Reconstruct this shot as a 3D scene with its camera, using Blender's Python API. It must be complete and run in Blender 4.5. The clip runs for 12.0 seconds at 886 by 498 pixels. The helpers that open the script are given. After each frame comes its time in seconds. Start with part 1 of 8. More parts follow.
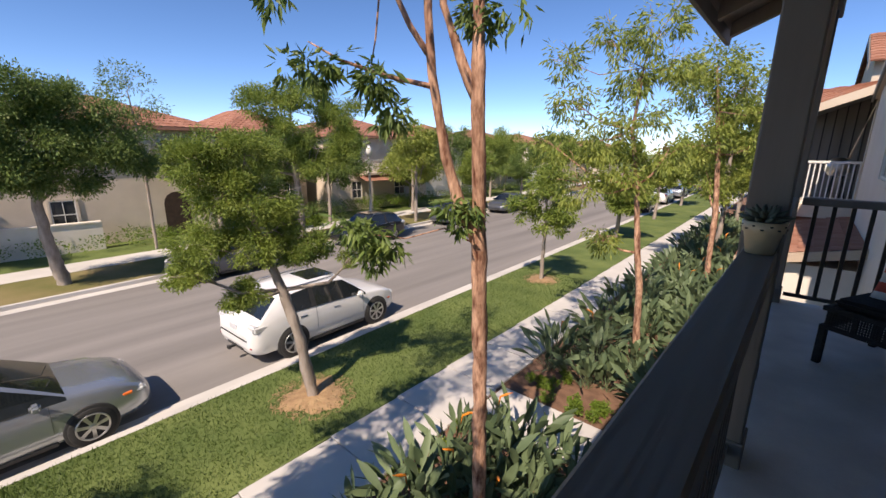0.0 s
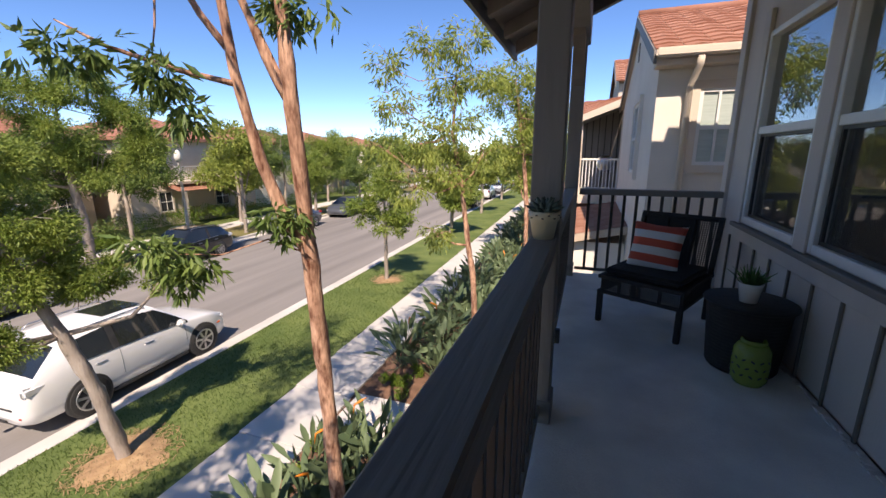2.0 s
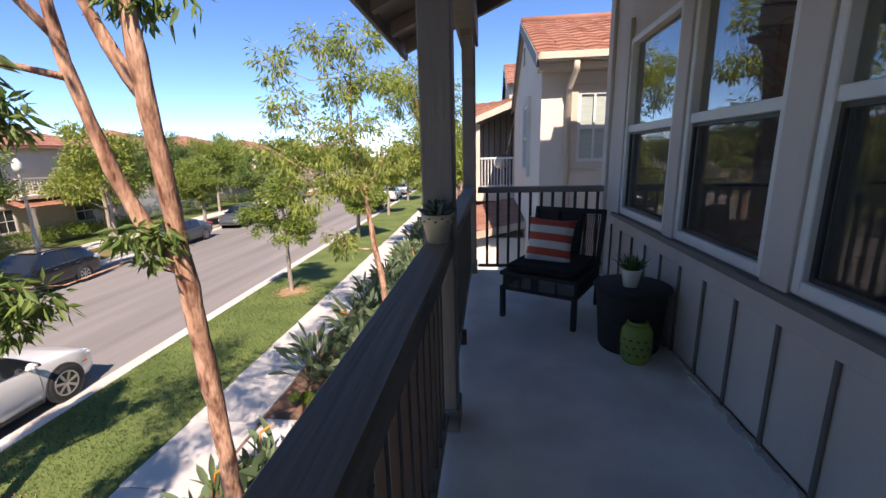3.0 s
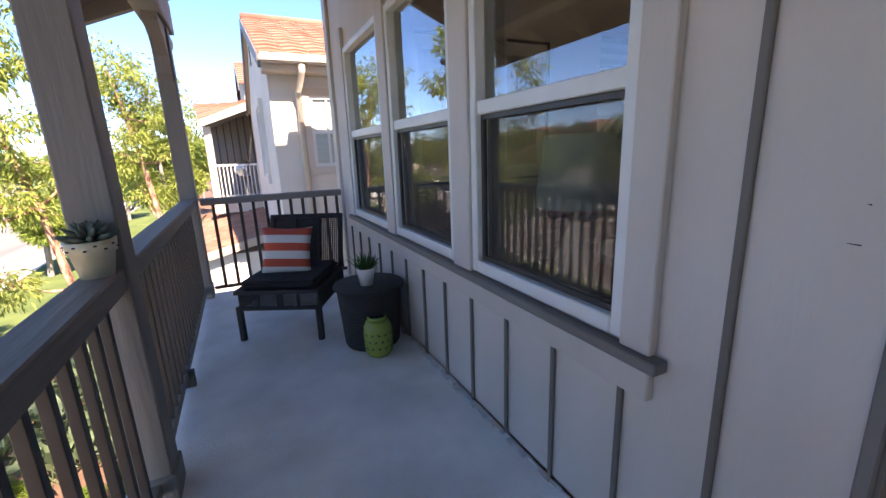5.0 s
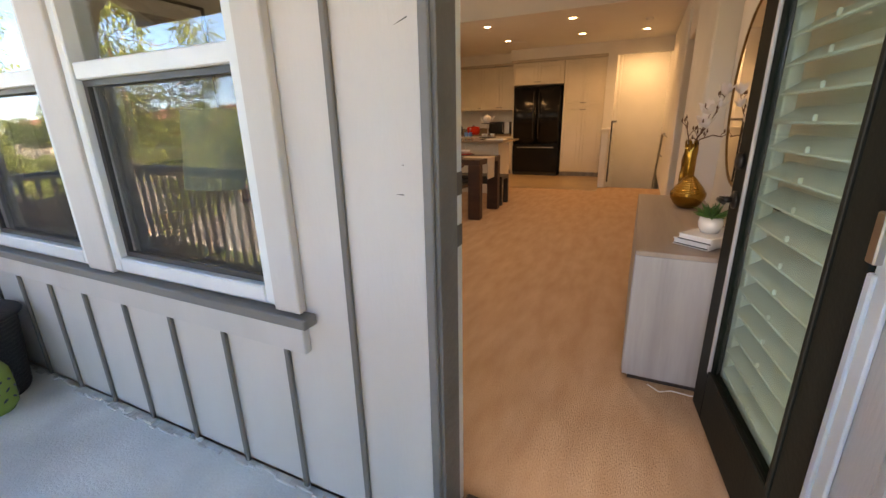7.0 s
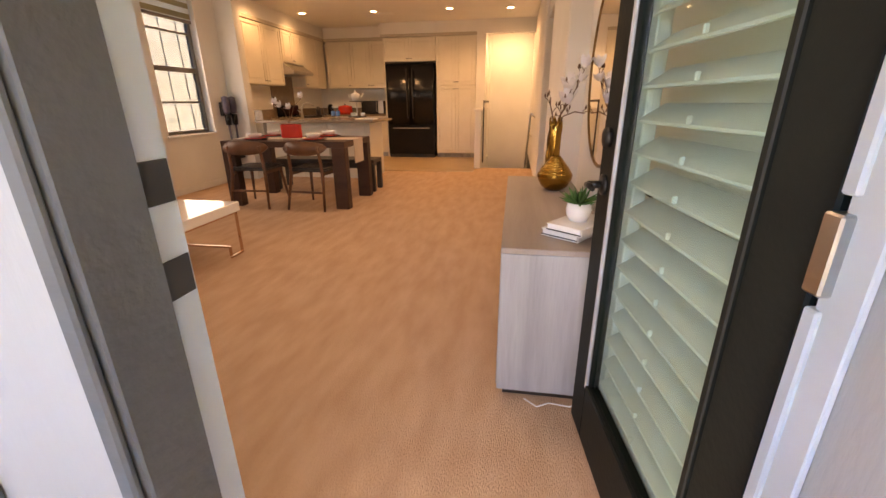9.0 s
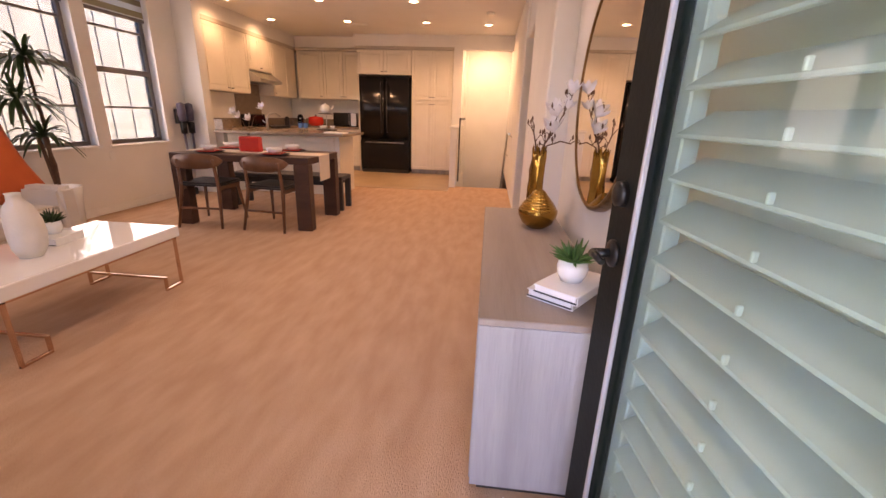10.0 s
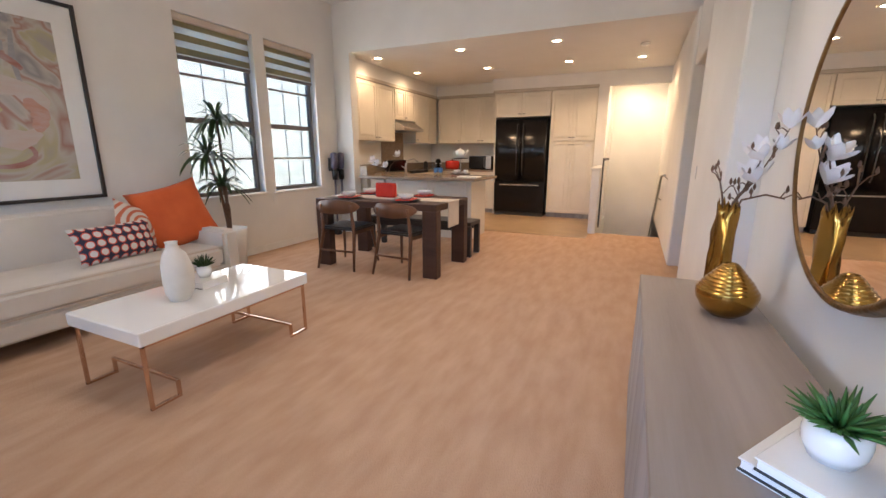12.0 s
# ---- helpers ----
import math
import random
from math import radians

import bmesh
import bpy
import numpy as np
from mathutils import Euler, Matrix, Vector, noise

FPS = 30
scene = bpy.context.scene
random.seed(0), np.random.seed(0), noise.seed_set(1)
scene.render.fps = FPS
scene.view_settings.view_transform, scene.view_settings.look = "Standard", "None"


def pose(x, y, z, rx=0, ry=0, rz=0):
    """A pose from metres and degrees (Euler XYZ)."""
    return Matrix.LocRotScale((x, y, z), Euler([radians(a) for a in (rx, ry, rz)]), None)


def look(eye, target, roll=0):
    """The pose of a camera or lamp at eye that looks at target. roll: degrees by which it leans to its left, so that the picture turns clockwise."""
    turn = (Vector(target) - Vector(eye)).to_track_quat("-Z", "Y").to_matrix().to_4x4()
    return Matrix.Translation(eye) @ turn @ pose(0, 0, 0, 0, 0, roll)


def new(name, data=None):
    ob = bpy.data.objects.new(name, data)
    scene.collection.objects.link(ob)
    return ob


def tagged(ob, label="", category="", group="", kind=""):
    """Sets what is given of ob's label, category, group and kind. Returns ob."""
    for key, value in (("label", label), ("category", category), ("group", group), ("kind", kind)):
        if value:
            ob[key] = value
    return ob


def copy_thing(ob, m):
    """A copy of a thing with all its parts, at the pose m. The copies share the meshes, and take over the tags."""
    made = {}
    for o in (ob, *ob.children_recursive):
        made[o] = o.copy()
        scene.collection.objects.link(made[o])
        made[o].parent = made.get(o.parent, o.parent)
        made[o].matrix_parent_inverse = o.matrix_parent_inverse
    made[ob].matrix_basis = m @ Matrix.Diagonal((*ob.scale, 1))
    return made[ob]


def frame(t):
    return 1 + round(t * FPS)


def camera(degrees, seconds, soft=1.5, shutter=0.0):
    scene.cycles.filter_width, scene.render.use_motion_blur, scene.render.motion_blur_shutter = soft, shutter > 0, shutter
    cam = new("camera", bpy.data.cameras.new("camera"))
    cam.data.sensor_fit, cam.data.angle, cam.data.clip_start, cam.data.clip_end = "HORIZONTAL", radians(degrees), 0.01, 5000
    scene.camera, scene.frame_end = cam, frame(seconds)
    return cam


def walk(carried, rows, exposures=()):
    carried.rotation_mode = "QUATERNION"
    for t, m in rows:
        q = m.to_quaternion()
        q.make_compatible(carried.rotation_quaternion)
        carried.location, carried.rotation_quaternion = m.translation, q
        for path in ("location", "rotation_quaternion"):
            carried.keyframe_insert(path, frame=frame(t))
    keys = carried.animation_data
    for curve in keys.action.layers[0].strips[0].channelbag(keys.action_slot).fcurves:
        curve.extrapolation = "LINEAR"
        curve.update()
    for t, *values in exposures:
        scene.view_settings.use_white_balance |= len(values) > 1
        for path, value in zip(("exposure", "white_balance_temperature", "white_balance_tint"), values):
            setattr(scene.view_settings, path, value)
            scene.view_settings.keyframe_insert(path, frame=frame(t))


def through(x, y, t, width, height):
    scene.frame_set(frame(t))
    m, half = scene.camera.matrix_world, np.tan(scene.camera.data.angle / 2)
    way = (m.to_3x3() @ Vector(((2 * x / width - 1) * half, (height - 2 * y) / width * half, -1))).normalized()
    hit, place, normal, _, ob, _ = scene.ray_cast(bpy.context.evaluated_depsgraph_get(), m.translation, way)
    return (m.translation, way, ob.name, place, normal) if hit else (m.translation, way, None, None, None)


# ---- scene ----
cam = camera(94.4, 12.0)
PATH = [
    (0, (0.248, -0.028, 1.25), (-1.036, 1.433, 0.782), 0.6),
    (0.5, (0.259, -0.016, 1.251), (-0.905, 1.543, 0.789), 0.6),
    (1, (0.271, -0.002, 1.252), (-0.742, 1.661, 0.795), 0.5),
    (1.5, (0.289, 0.019, 1.254), (-0.55, 1.777, 0.799), 0.2),
    (2, (0.321, 0.06, 1.251), (-0.328, 1.897, 0.798), -0.2),
    (2.5, (0.347, 0.12, 1.251), (-0.096, 2.017, 0.797), -0.6),
    (2.7, (0.348, 0.155, 1.249), (-0.009, 2.07, 0.796), -0.9),
    (4.3, (0.526, 0.239, 1.257), (0.938, 2.142, 0.801), -2.3),
    (4.5, (0.545, 0.24, 1.244), (1.077, 2.114, 0.793), -2.0),
    (5, (0.588, 0.229, 1.242), (1.429, 1.983, 0.778), -2.1),
    (5.5, (0.618, 0.192, 1.241), (1.761, 1.762, 0.763), -2.1),
    (6, (0.642, 0.14, 1.244), (2.049, 1.468, 0.74), -2.0),
    (6.5, (0.661, 0.088, 1.238), (2.267, 1.15, 0.695), -1.7),
    (7, (0.682, 0.034, 1.222), (2.411, 0.849, 0.635), -1.2),
    (7.5, (0.714, 0.006, 1.207), (2.511, 0.626, 0.584), -0.7),
    (7.7, (0.738, 0.01, 1.208), (2.55, 0.566, 0.568), -0.5),
    (9.3, (1.314, -0.03, 1.166), (3.186, 0.241, 0.517), 0.2),
    (9.5, (1.398, -0.018, 1.192), (3.282, 0.226, 0.566), 1.0),
    (10, (1.537, 0.001, 1.224), (3.43, 0.191, 0.607), 1.9),
    (10.5, (1.71, 0.013, 1.248), (3.61, 0.244, 0.667), 1.0),
    (11, (1.906, 0.018, 1.259), (3.792, 0.405, 0.719), 0.9),
    (11.5, (1.964, 0.041, 1.261), (3.806, 0.642, 0.763), 0.1),
    (12, (1.956, 0.082, 1.262), (3.728, 0.891, 0.811), 0.1),
]
walk(cam, [(t, look(eye, target, roll)) for t, eye, target, roll in PATH],
     exposures=[(0.0, 0.8, 7600, 20), (2.5, 1.15, 7500, 22), (4.5, 1.95, 7200, 27), (5.5, 3.05, 9200, 25), (6.5, 3.7, 10300, 22), (7.5, 4.0, 10600, 21), (9.5, 4.6, 9200, 33), (10.0, 4.65, 8000, 38), (10.5, 4.6, 8200, 41), (11.0, 4.65, 7500, 36), (11.5, 4.7, 6500, 19), (12.0, 4.75, 6000, 13)])

# ---- world and sun ----
SUN_DIR = Vector((0.24, -0.97, 1.15)).normalized()      # towards the sun
world = bpy.data.worlds.new("sky")
scene.world = world
world.use_nodes = True
wn = world.node_tree.nodes
sky = wn.new("ShaderNodeTexSky")
sky.sky_type = "NISHITA"
sky.sun_disc = False
sky.sun_elevation = math.asin(SUN_DIR.z)
sky.sun_rotation = math.atan2(SUN_DIR.x, SUN_DIR.y)
sky.air_density, sky.dust_density, sky.ozone_density = 0.5, 0.0, 4.0
wn["Background"].inputs["Strength"].default_value = 0.135
deep = wn.new("ShaderNodeHueSaturation")
deep.inputs["Saturation"].default_value = 1.15
world.node_tree.links.new(sky.outputs["Color"], deep.inputs["Color"])
world.node_tree.links.new(deep.outputs["Color"], wn["Background"].inputs["Color"])
sun = new("sun", bpy.data.lights.new("sun", "SUN"))
sun.data.energy, sun.data.angle, sun.data.color = 3.7, radians(0.53), (1.0, 0.95, 0.86)
sun.matrix_world = look((30 * SUN_DIR.x, 30 * SUN_DIR.y, 30 * SUN_DIR.z), (0, 0, 0))


# ---- building tools ----
def box(bm, x0, y0, z0, x1, y1, z1, bev=0.0, seg=1):
    v = [bm.verts.new(p) for p in ((x0, y0, z0), (x1, y0, z0), (x1, y1, z0), (x0, y1, z0),
                                   (x0, y0, z1), (x1, y0, z1), (x1, y1, z1), (x0, y1, z1))]
    f = [bm.faces.new([v[i] for i in q]) for q in ((3, 2, 1, 0), (4, 5, 6, 7), (0, 1, 5, 4), (1, 2, 6, 5), (2, 3, 7, 6), (3, 0, 4, 7))]
    if bev:
        edges = list({e for q in f for e in q.edges})
        bmesh.ops.bevel(bm, geom=edges, offset=bev, segments=seg, affect="EDGES", clamp_overlap=True)
    return bm


def boxes(*dims, bev=0.0):
    bm = bmesh.new()
    for d in dims:
        box(bm, *d, bev=bev)
    return bm


def ring(bm, c, u, w, r, n, squash=1.0):
    return [bm.verts.new(c + u * (r * math.cos(2 * math.pi * i / n)) + w * (r * squash * math.sin(2 * math.pi * i / n))) for i in range(n)]


def tube(bm, pts, radii, n=8, cap=True):
    pts = [Vector(p) for p in pts]
    if not hasattr(radii, "__len__"):
        radii = [radii] * len(pts)
    last = None
    d0 = (pts[1] - pts[0]).normalized()
    u = d0.orthogonal().normalized()
    for i, p in enumerate(pts):
        d = (pts[min(i + 1, len(pts) - 1)] - pts[max(i - 1, 0)]).normalized()
        u = (u - d * u.dot(d)).normalized()
        w = d.cross(u)
        now = ring(bm, p, u, w, radii[i], n)
        if last:
            for k in range(n):
                bm.faces.new((last[k], last[(k + 1) % n], now[(k + 1) % n], now[k])).smooth = True
        elif cap:
            bm.faces.new(now[::-1])
        last = now
    if cap:
        bm.faces.new(last)
    return bm


def lathe(bm, profile, n=28, c=(0, 0, 0), close=True):
    c = Vector(c)
    last = None
    for r, z in profile:
        now = ring(bm, c + Vector((0, 0, z)), Vector((1, 0, 0)), Vector((0, 1, 0)), max(r, 1e-4), n)
        if last:
            for k in range(n):
                bm.faces.new((last[k], last[(k + 1) % n], now[(k + 1) % n], now[k])).smooth = True
        elif close:
            bm.faces.new(now[::-1])
        last = now
    if close:
        bm.faces.new(last)
    return bm


def prism(bm, pts, axis, a, b):
    """A closed outline of 2D points, pushed along an axis from a to b."""
    def at(p, s):
        return {"x": (s, p[0], p[1]), "y": (p[0], s, p[1]), "z": (p[0], p[1], s)}[axis]
    lo, hi = [bm.verts.new(at(p, a)) for p in pts], [bm.verts.new(at(p, b)) for p in pts]
    n = len(pts)
    bm.faces.new(lo[::-1])
    bm.faces.new(hi)
    for i in range(n):
        bm.faces.new((lo[i], lo[(i + 1) % n], hi[(i + 1) % n], hi[i]))
    bmesh.ops.recalc_face_normals(bm, faces=bm.faces)
    return bm


def turned(bm, m):
    bmesh.ops.transform(bm, matrix=m, verts=bm.verts)
    return bm


def as_mesh(name, bm, material):
    me = bpy.data.meshes.new(name)
    bm.normal_update()
    bm.to_mesh(me)
    bm.free()
    me.materials.append(material)
    return me


def part(name, bm, material, parent=None, label="", at=None):
    """A bmesh as one mesh object under a thing or a part; at: its place in the parent."""
    ob = new(name, as_mesh(name, bm, material))
    if parent is not None:
        ob.parent = parent
    if at is not None:
        ob.matrix_basis = at
    return tagged(ob, label)


def thing(name, m, label, category, group=""):
    ob = new(name)
    ob.empty_display_size = 0.1
    ob.matrix_basis = m
    return tagged(ob, label, category, group)


def single(name, bm, material, label, category, m=None, group=""):
    ob = part(name, bm, material, None, label, m)
    return tagged(ob, label, category, group)


def setting(name, bm, material, label="", category=""):
    return tagged(part(name, bm, material), label, category, "", "structure")


# ---- materials ----
def link(nt, a, b):
    nt.links.new(a, b)


def surf(name, c1, c2, scale=4.0, rough=0.6, bump=0.1, bscale=60.0, metal=0.0, stretch=(1, 1, 1), detail=5.0, fine=0.25, coat=0.0, spec=0.5, island=0.0):
    """Two colours mixed by a broad and a fine noise, with fine relief."""
    m = bpy.data.materials.new(name)
    m.use_nodes = True
    nt = m.node_tree
    p = nt.nodes["Principled BSDF"]
    tc, mp = nt.nodes.new("ShaderNodeTexCoord"), nt.nodes.new("ShaderNodeMapping")
    mp.inputs["Scale"].default_value = stretch
    link(nt, tc.outputs["Object"], mp.inputs["Vector"])
    n1, n2 = nt.nodes.new("ShaderNodeTexNoise"), nt.nodes.new("ShaderNodeTexNoise")
    n1.inputs["Scale"].default_value, n1.inputs["Detail"].default_value = scale, detail
    n2.inputs["Scale"].default_value, n2.inputs["Detail"].default_value = bscale, 3.0
    for n in (n1, n2):
        link(nt, mp.outputs["Vector"], n.inputs["Vector"])
    mix = nt.nodes.new("ShaderNodeMix")
    mix.data_type = "RGBA"
    mix.inputs["A"].default_value, mix.inputs["B"].default_value = (*c1, 1), (*c2, 1)
    add = nt.nodes.new("ShaderNodeMath")
    add.operation = "MULTIPLY_ADD"
    add.inputs[1].default_value = fine
    link(nt, n2.outputs["Fac"], add.inputs[0])
    ramp = nt.nodes.new("ShaderNodeMapRange")
    ramp.inputs["From Min"].default_value, ramp.inputs["From Max"].default_value = 0.3, 0.7
    link(nt, n1.outputs["Fac"], ramp.inputs["Value"])
    link(nt, ramp.outputs["Result"], add.inputs[2])
    sub = nt.nodes.new("ShaderNodeMath")
    sub.operation, sub.use_clamp = "SUBTRACT", True
    sub.inputs[1].default_value = fine / 2
    link(nt, add.outputs["Value"], sub.inputs[0])
    last = sub
    if island:
        geo, oi = nt.nodes.new("ShaderNodeNewGeometry"), nt.nodes.new("ShaderNodeObjectInfo")
        ra = nt.nodes.new("ShaderNodeMath")
        ra.operation = "ADD"
        link(nt, geo.outputs["Random Per Island"], ra.inputs[0])
        link(nt, oi.outputs["Random"], ra.inputs[1])
        fr = nt.nodes.new("ShaderNodeMath")
        fr.operation = "FRACT"
        link(nt, ra.outputs["Value"], fr.inputs[0])
        mx = nt.nodes.new("ShaderNodeMix")
        mx.inputs["Factor"].default_value = island
        link(nt, sub.outputs["Value"], mx.inputs["A"])
        link(nt, fr.outputs["Value"], mx.inputs["B"])
        link(nt, mx.outputs["Result"], mix.inputs["Factor"])
    else:
        link(nt, sub.outputs["Value"], mix.inputs["Factor"])
    link(nt, mix.outputs["Result"], p.inputs["Base Color"])
    p.inputs["Roughness"].default_value, p.inputs["Metallic"].default_value = rough, metal
    p.inputs["Specular IOR Level"].default_value, p.inputs["Coat Weight"].default_value = spec, coat
    if bump:
        b = nt.nodes.new("ShaderNodeBump")
        b.inputs["Strength"].default_value, b.inputs["Distance"].default_value = bump, 0.01
        link(nt, n2.outputs["Fac"], b.inputs["Height"])
        link(nt, b.outputs["Normal"], p.inputs["Normal"])
    return m


def gloss_pane(name, tint=(1, 1, 1), gain=1.0):
    """A clear pane: see-through, with a mirror gloss that grows at grazing angles (Schlick)."""
    m = bpy.data.materials.new(name)
    m.use_nodes = True
    nt = m.node_tree
    nt.nodes.remove(nt.nodes["Principled BSDF"])
    t, g, f, mx = (nt.nodes.new("ShaderNode" + k) for k in ("BsdfTransparent", "BsdfGlossy", "LayerWeight", "MixShader"))
    t.inputs["Color"].default_value = (*tint, 1)
    g.inputs["Roughness"].default_value = 0.0
    f.inputs["Blend"].default_value = 0.5
    pw, k = nt.nodes.new("ShaderNodeMath"), nt.nodes.new("ShaderNodeMath")
    pw.operation, pw.inputs[1].default_value = "POWER", 4.0
    k.operation, k.use_clamp = "MULTIPLY_ADD", True
    k.inputs[1].default_value, k.inputs[2].default_value = min(0.96, 0.7 * gain), 0.05 * gain
    link(nt, f.outputs["Facing"], pw.inputs[0])
    link(nt, pw.outputs["Value"], k.inputs[0])
    link(nt, k.outputs["Value"], mx.inputs["Fac"])
    link(nt, t.outputs["BSDF"], mx.inputs[1])
    link(nt, g.outputs["BSDF"], mx.inputs[2])
    link(nt, mx.outputs["Shader"], nt.nodes["Material Output"].inputs["Surface"])
    return m


def scrim(name, color, through):
    """Thin mesh or sheer cloth: partly see-through."""
    m = bpy.data.materials.new(name)
    m.use_nodes = True
    nt = m.node_tree
    p = nt.nodes["Principled BSDF"]
    p.inputs["Base Color"].default_value, p.inputs["Roughness"].default_value = (*color, 1), 0.7
    t, mx = nt.nodes.new("ShaderNodeBsdfTransparent"), nt.nodes.new("ShaderNodeMixShader")
    mx.inputs["Fac"].default_value = through
    link(nt, p.outputs["BSDF"], mx.inputs[1])
    link(nt, t.outputs["BSDF"], mx.inputs[2])
    link(nt, mx.outputs["Shader"], nt.nodes["Material Output"].inputs["Surface"])
    return m


def glow(name, color, strength):
    m = bpy.data.materials.new(name)
    m.use_nodes = True
    p = m.node_tree.nodes["Principled BSDF"]
    p.inputs["Emission Color"].default_value, p.inputs["Emission Strength"].default_value = (*color, 1), strength
    return m


def leafy(name, c1, c2, scale=1.5, trans=0.35):
    """Leaves: each its own shade, with light coming through."""
    m = surf(name, c1, c2, scale, 0.5, 0.0, 30.0, fine=0.1, island=0.6, spec=0.4)
    nt = m.node_tree
    p, out = nt.nodes["Principled BSDF"], nt.nodes["Material Output"]
    tr, mx = nt.nodes.new("ShaderNodeBsdfTranslucent"), nt.nodes.new("ShaderNodeMixShader")
    col = p.inputs["Base Color"].links[0].from_socket
    link(nt, col, tr.inputs["Color"])
    mx.inputs["Fac"].default_value = trans
    link(nt, p.outputs["BSDF"], mx.inputs[1])
    link(nt, tr.outputs["BSDF"], mx.inputs[2])
    link(nt, mx.outputs["Shader"], out.inputs["Surface"])
    return m


M_SIDING = surf("grey_siding_paint", (0.54, 0.475, 0.42), (0.60, 0.53, 0.475), 3, 0.65, 0.15, 90, stretch=(1, 1, 0.25))
M_CASING = surf("grey_casing_paint", (0.50, 0.445, 0.395), (0.56, 0.50, 0.45), 5, 0.6, 0.15, 90, stretch=(1, 1, 0.25))
# taupe darkened so the colour carries the shade on the batten sides
M_BATTEN = surf("taupe_shade_batten_paint", (0.135, 0.115, 0.098), (0.18, 0.155, 0.133), 5, 0.6, 0.15, 90, stretch=(1, 1, 0.25))
M_RAIL = surf("brown_grey_timber_paint", (0.155, 0.138, 0.122), (0.195, 0.175, 0.156), 5, 0.6, 0.35, 40, stretch=(1, 0.06, 1), fine=0.35)
M_POST = surf("brown_grey_post_paint", (0.17, 0.155, 0.14), (0.225, 0.205, 0.185), 4, 0.6, 0.3, 60, stretch=(1, 1, 0.1), fine=0.4)
M_IRON = surf("dark_bronze_iron", (0.035, 0.03, 0.027), (0.055, 0.046, 0.042), 8, 0.45, 0.05, 90)
M_DECK = surf("deck_concrete_coating", (0.60, 0.615, 0.59), (0.84, 0.86, 0.83), 2.6, 0.75, 0.25, 120, fine=0.35)
M_VINYL = surf("white_vinyl", (0.64, 0.635, 0.605), (0.71, 0.705, 0.675), 6, 0.4, 0.03, 60)
M_GLASS = gloss_pane("window_glass", (0.72, 0.76, 0.74), 2.6)
M_GLASS_LO = gloss_pane("screened_window_glass", (0.55, 0.58, 0.57), 2.2)
M_SIDEGLASS = gloss_pane("side_window_glass", (0.38, 0.40, 0.39), 0.6)
M_SCREEN = scrim("insect_screen", (0.06, 0.06, 0.06), 0.84)
M_WALL = surf("white_interior_paint", (0.72, 0.70, 0.66), (0.78, 0.76, 0.72), 2, 0.75, 0.08, 200)
M_CEIL = surf("ceiling_paint", (0.74, 0.72, 0.68), (0.78, 0.76, 0.73), 2, 0.8, 0.1, 150)
M_TRIM = surf("white_trim_paint", (0.74, 0.73, 0.70), (0.8, 0.79, 0.76), 6, 0.4, 0.02, 60)
M_CARPET = surf("beige_cut_pile_carpet", (0.52, 0.335, 0.22), (0.615, 0.42, 0.29), 7.5, 1.0, 1.0, 170, stretch=(0.45, 1.4, 1), detail=12, fine=0.6, spec=0.05)
M_TILE = surf("tan_floor_tile", (0.36, 0.25, 0.15), (0.46, 0.33, 0.21), 3, 0.35, 0.05, 60)
M_GRASS = surf("lawn", (0.08, 0.12, 0.035), (0.15, 0.19, 0.06), 0.9, 0.85, 1.0, 45, fine=0.8, spec=0.2)
M_DRYGRASS = surf("dry_lawn", (0.13, 0.13, 0.045), (0.26, 0.20, 0.10), 0.5, 0.9, 1.0, 45, fine=0.6, spec=0.2)
M_ROAD = surf("old_asphalt", (0.165, 0.155, 0.147), (0.26, 0.243, 0.23), 1.1, 0.9, 0.5, 90, stretch=(1, 0.05, 1), fine=0.45, spec=0.3)
M_CONC = surf("pavement_concrete", (0.46, 0.44, 0.41), (0.58, 0.555, 0.52), 0.8, 0.85, 0.3, 80, fine=0.3)
M_SOIL = surf("bark_mulch", (0.12, 0.065, 0.04), (0.22, 0.12, 0.075), 5, 0.95, 1.0, 40, fine=0.8)
M_STUCCO = surf("cream_stucco", (0.55, 0.47, 0.38), (0.63, 0.54, 0.44), 1.2, 0.9, 0.5, 110)
M_STUCCO_W = surf("white_stucco", (0.66, 0.60, 0.52), (0.74, 0.68, 0.60), 1.2, 0.9, 0.5, 110)
M_STUCCO_T = surf("tan_stucco", (0.44, 0.34, 0.25), (0.52, 0.41, 0.31), 1.2, 0.9, 0.5, 110)
M_ROOF = surf("terracotta_roof_tile", (0.26, 0.11, 0.07), (0.39, 0.20, 0.14), 3.0, 0.85, 0.5, 30, fine=0.5, island=0.6, spec=0.2)
M_DARKGLASS = surf("dark_window_glass", (0.03, 0.035, 0.04), (0.05, 0.055, 0.06), 2, 0.06, 0.0, 60)
M_BARK = surf("peeling_reddish_bark", (0.11, 0.04, 0.024), (0.66, 0.40, 0.27), 9.0, 0.9, 1.0, 34, stretch=(1.5, 1.5, 0.45), fine=0.9, detail=10, spec=0.2)
M_BARK_G = surf("grey_brown_bark", (0.23, 0.185, 0.15), (0.40, 0.34, 0.29), 8, 0.9, 1.0, 40, stretch=(1, 1, 0.3), fine=0.6)
M_LEAF = leafy("soft_green_leaves", (0.08, 0.15, 0.022), (0.34, 0.41, 0.09))
M_LEAF_D = leafy("dark_green_leaves", (0.06, 0.12, 0.03), (0.23, 0.31, 0.08))
M_LEAF_Y = leafy("yellow_green_leaves", (0.12, 0.185, 0.03), (0.40, 0.44, 0.10))
M_BOP = leafy("grey_green_paddle_leaves", (0.06, 0.10, 0.05), (0.20, 0.265, 0.135), trans=0.2)
M_HEDGE = leafy("hedge_leaves", (0.08, 0.16, 0.02), (0.22, 0.30, 0.045))

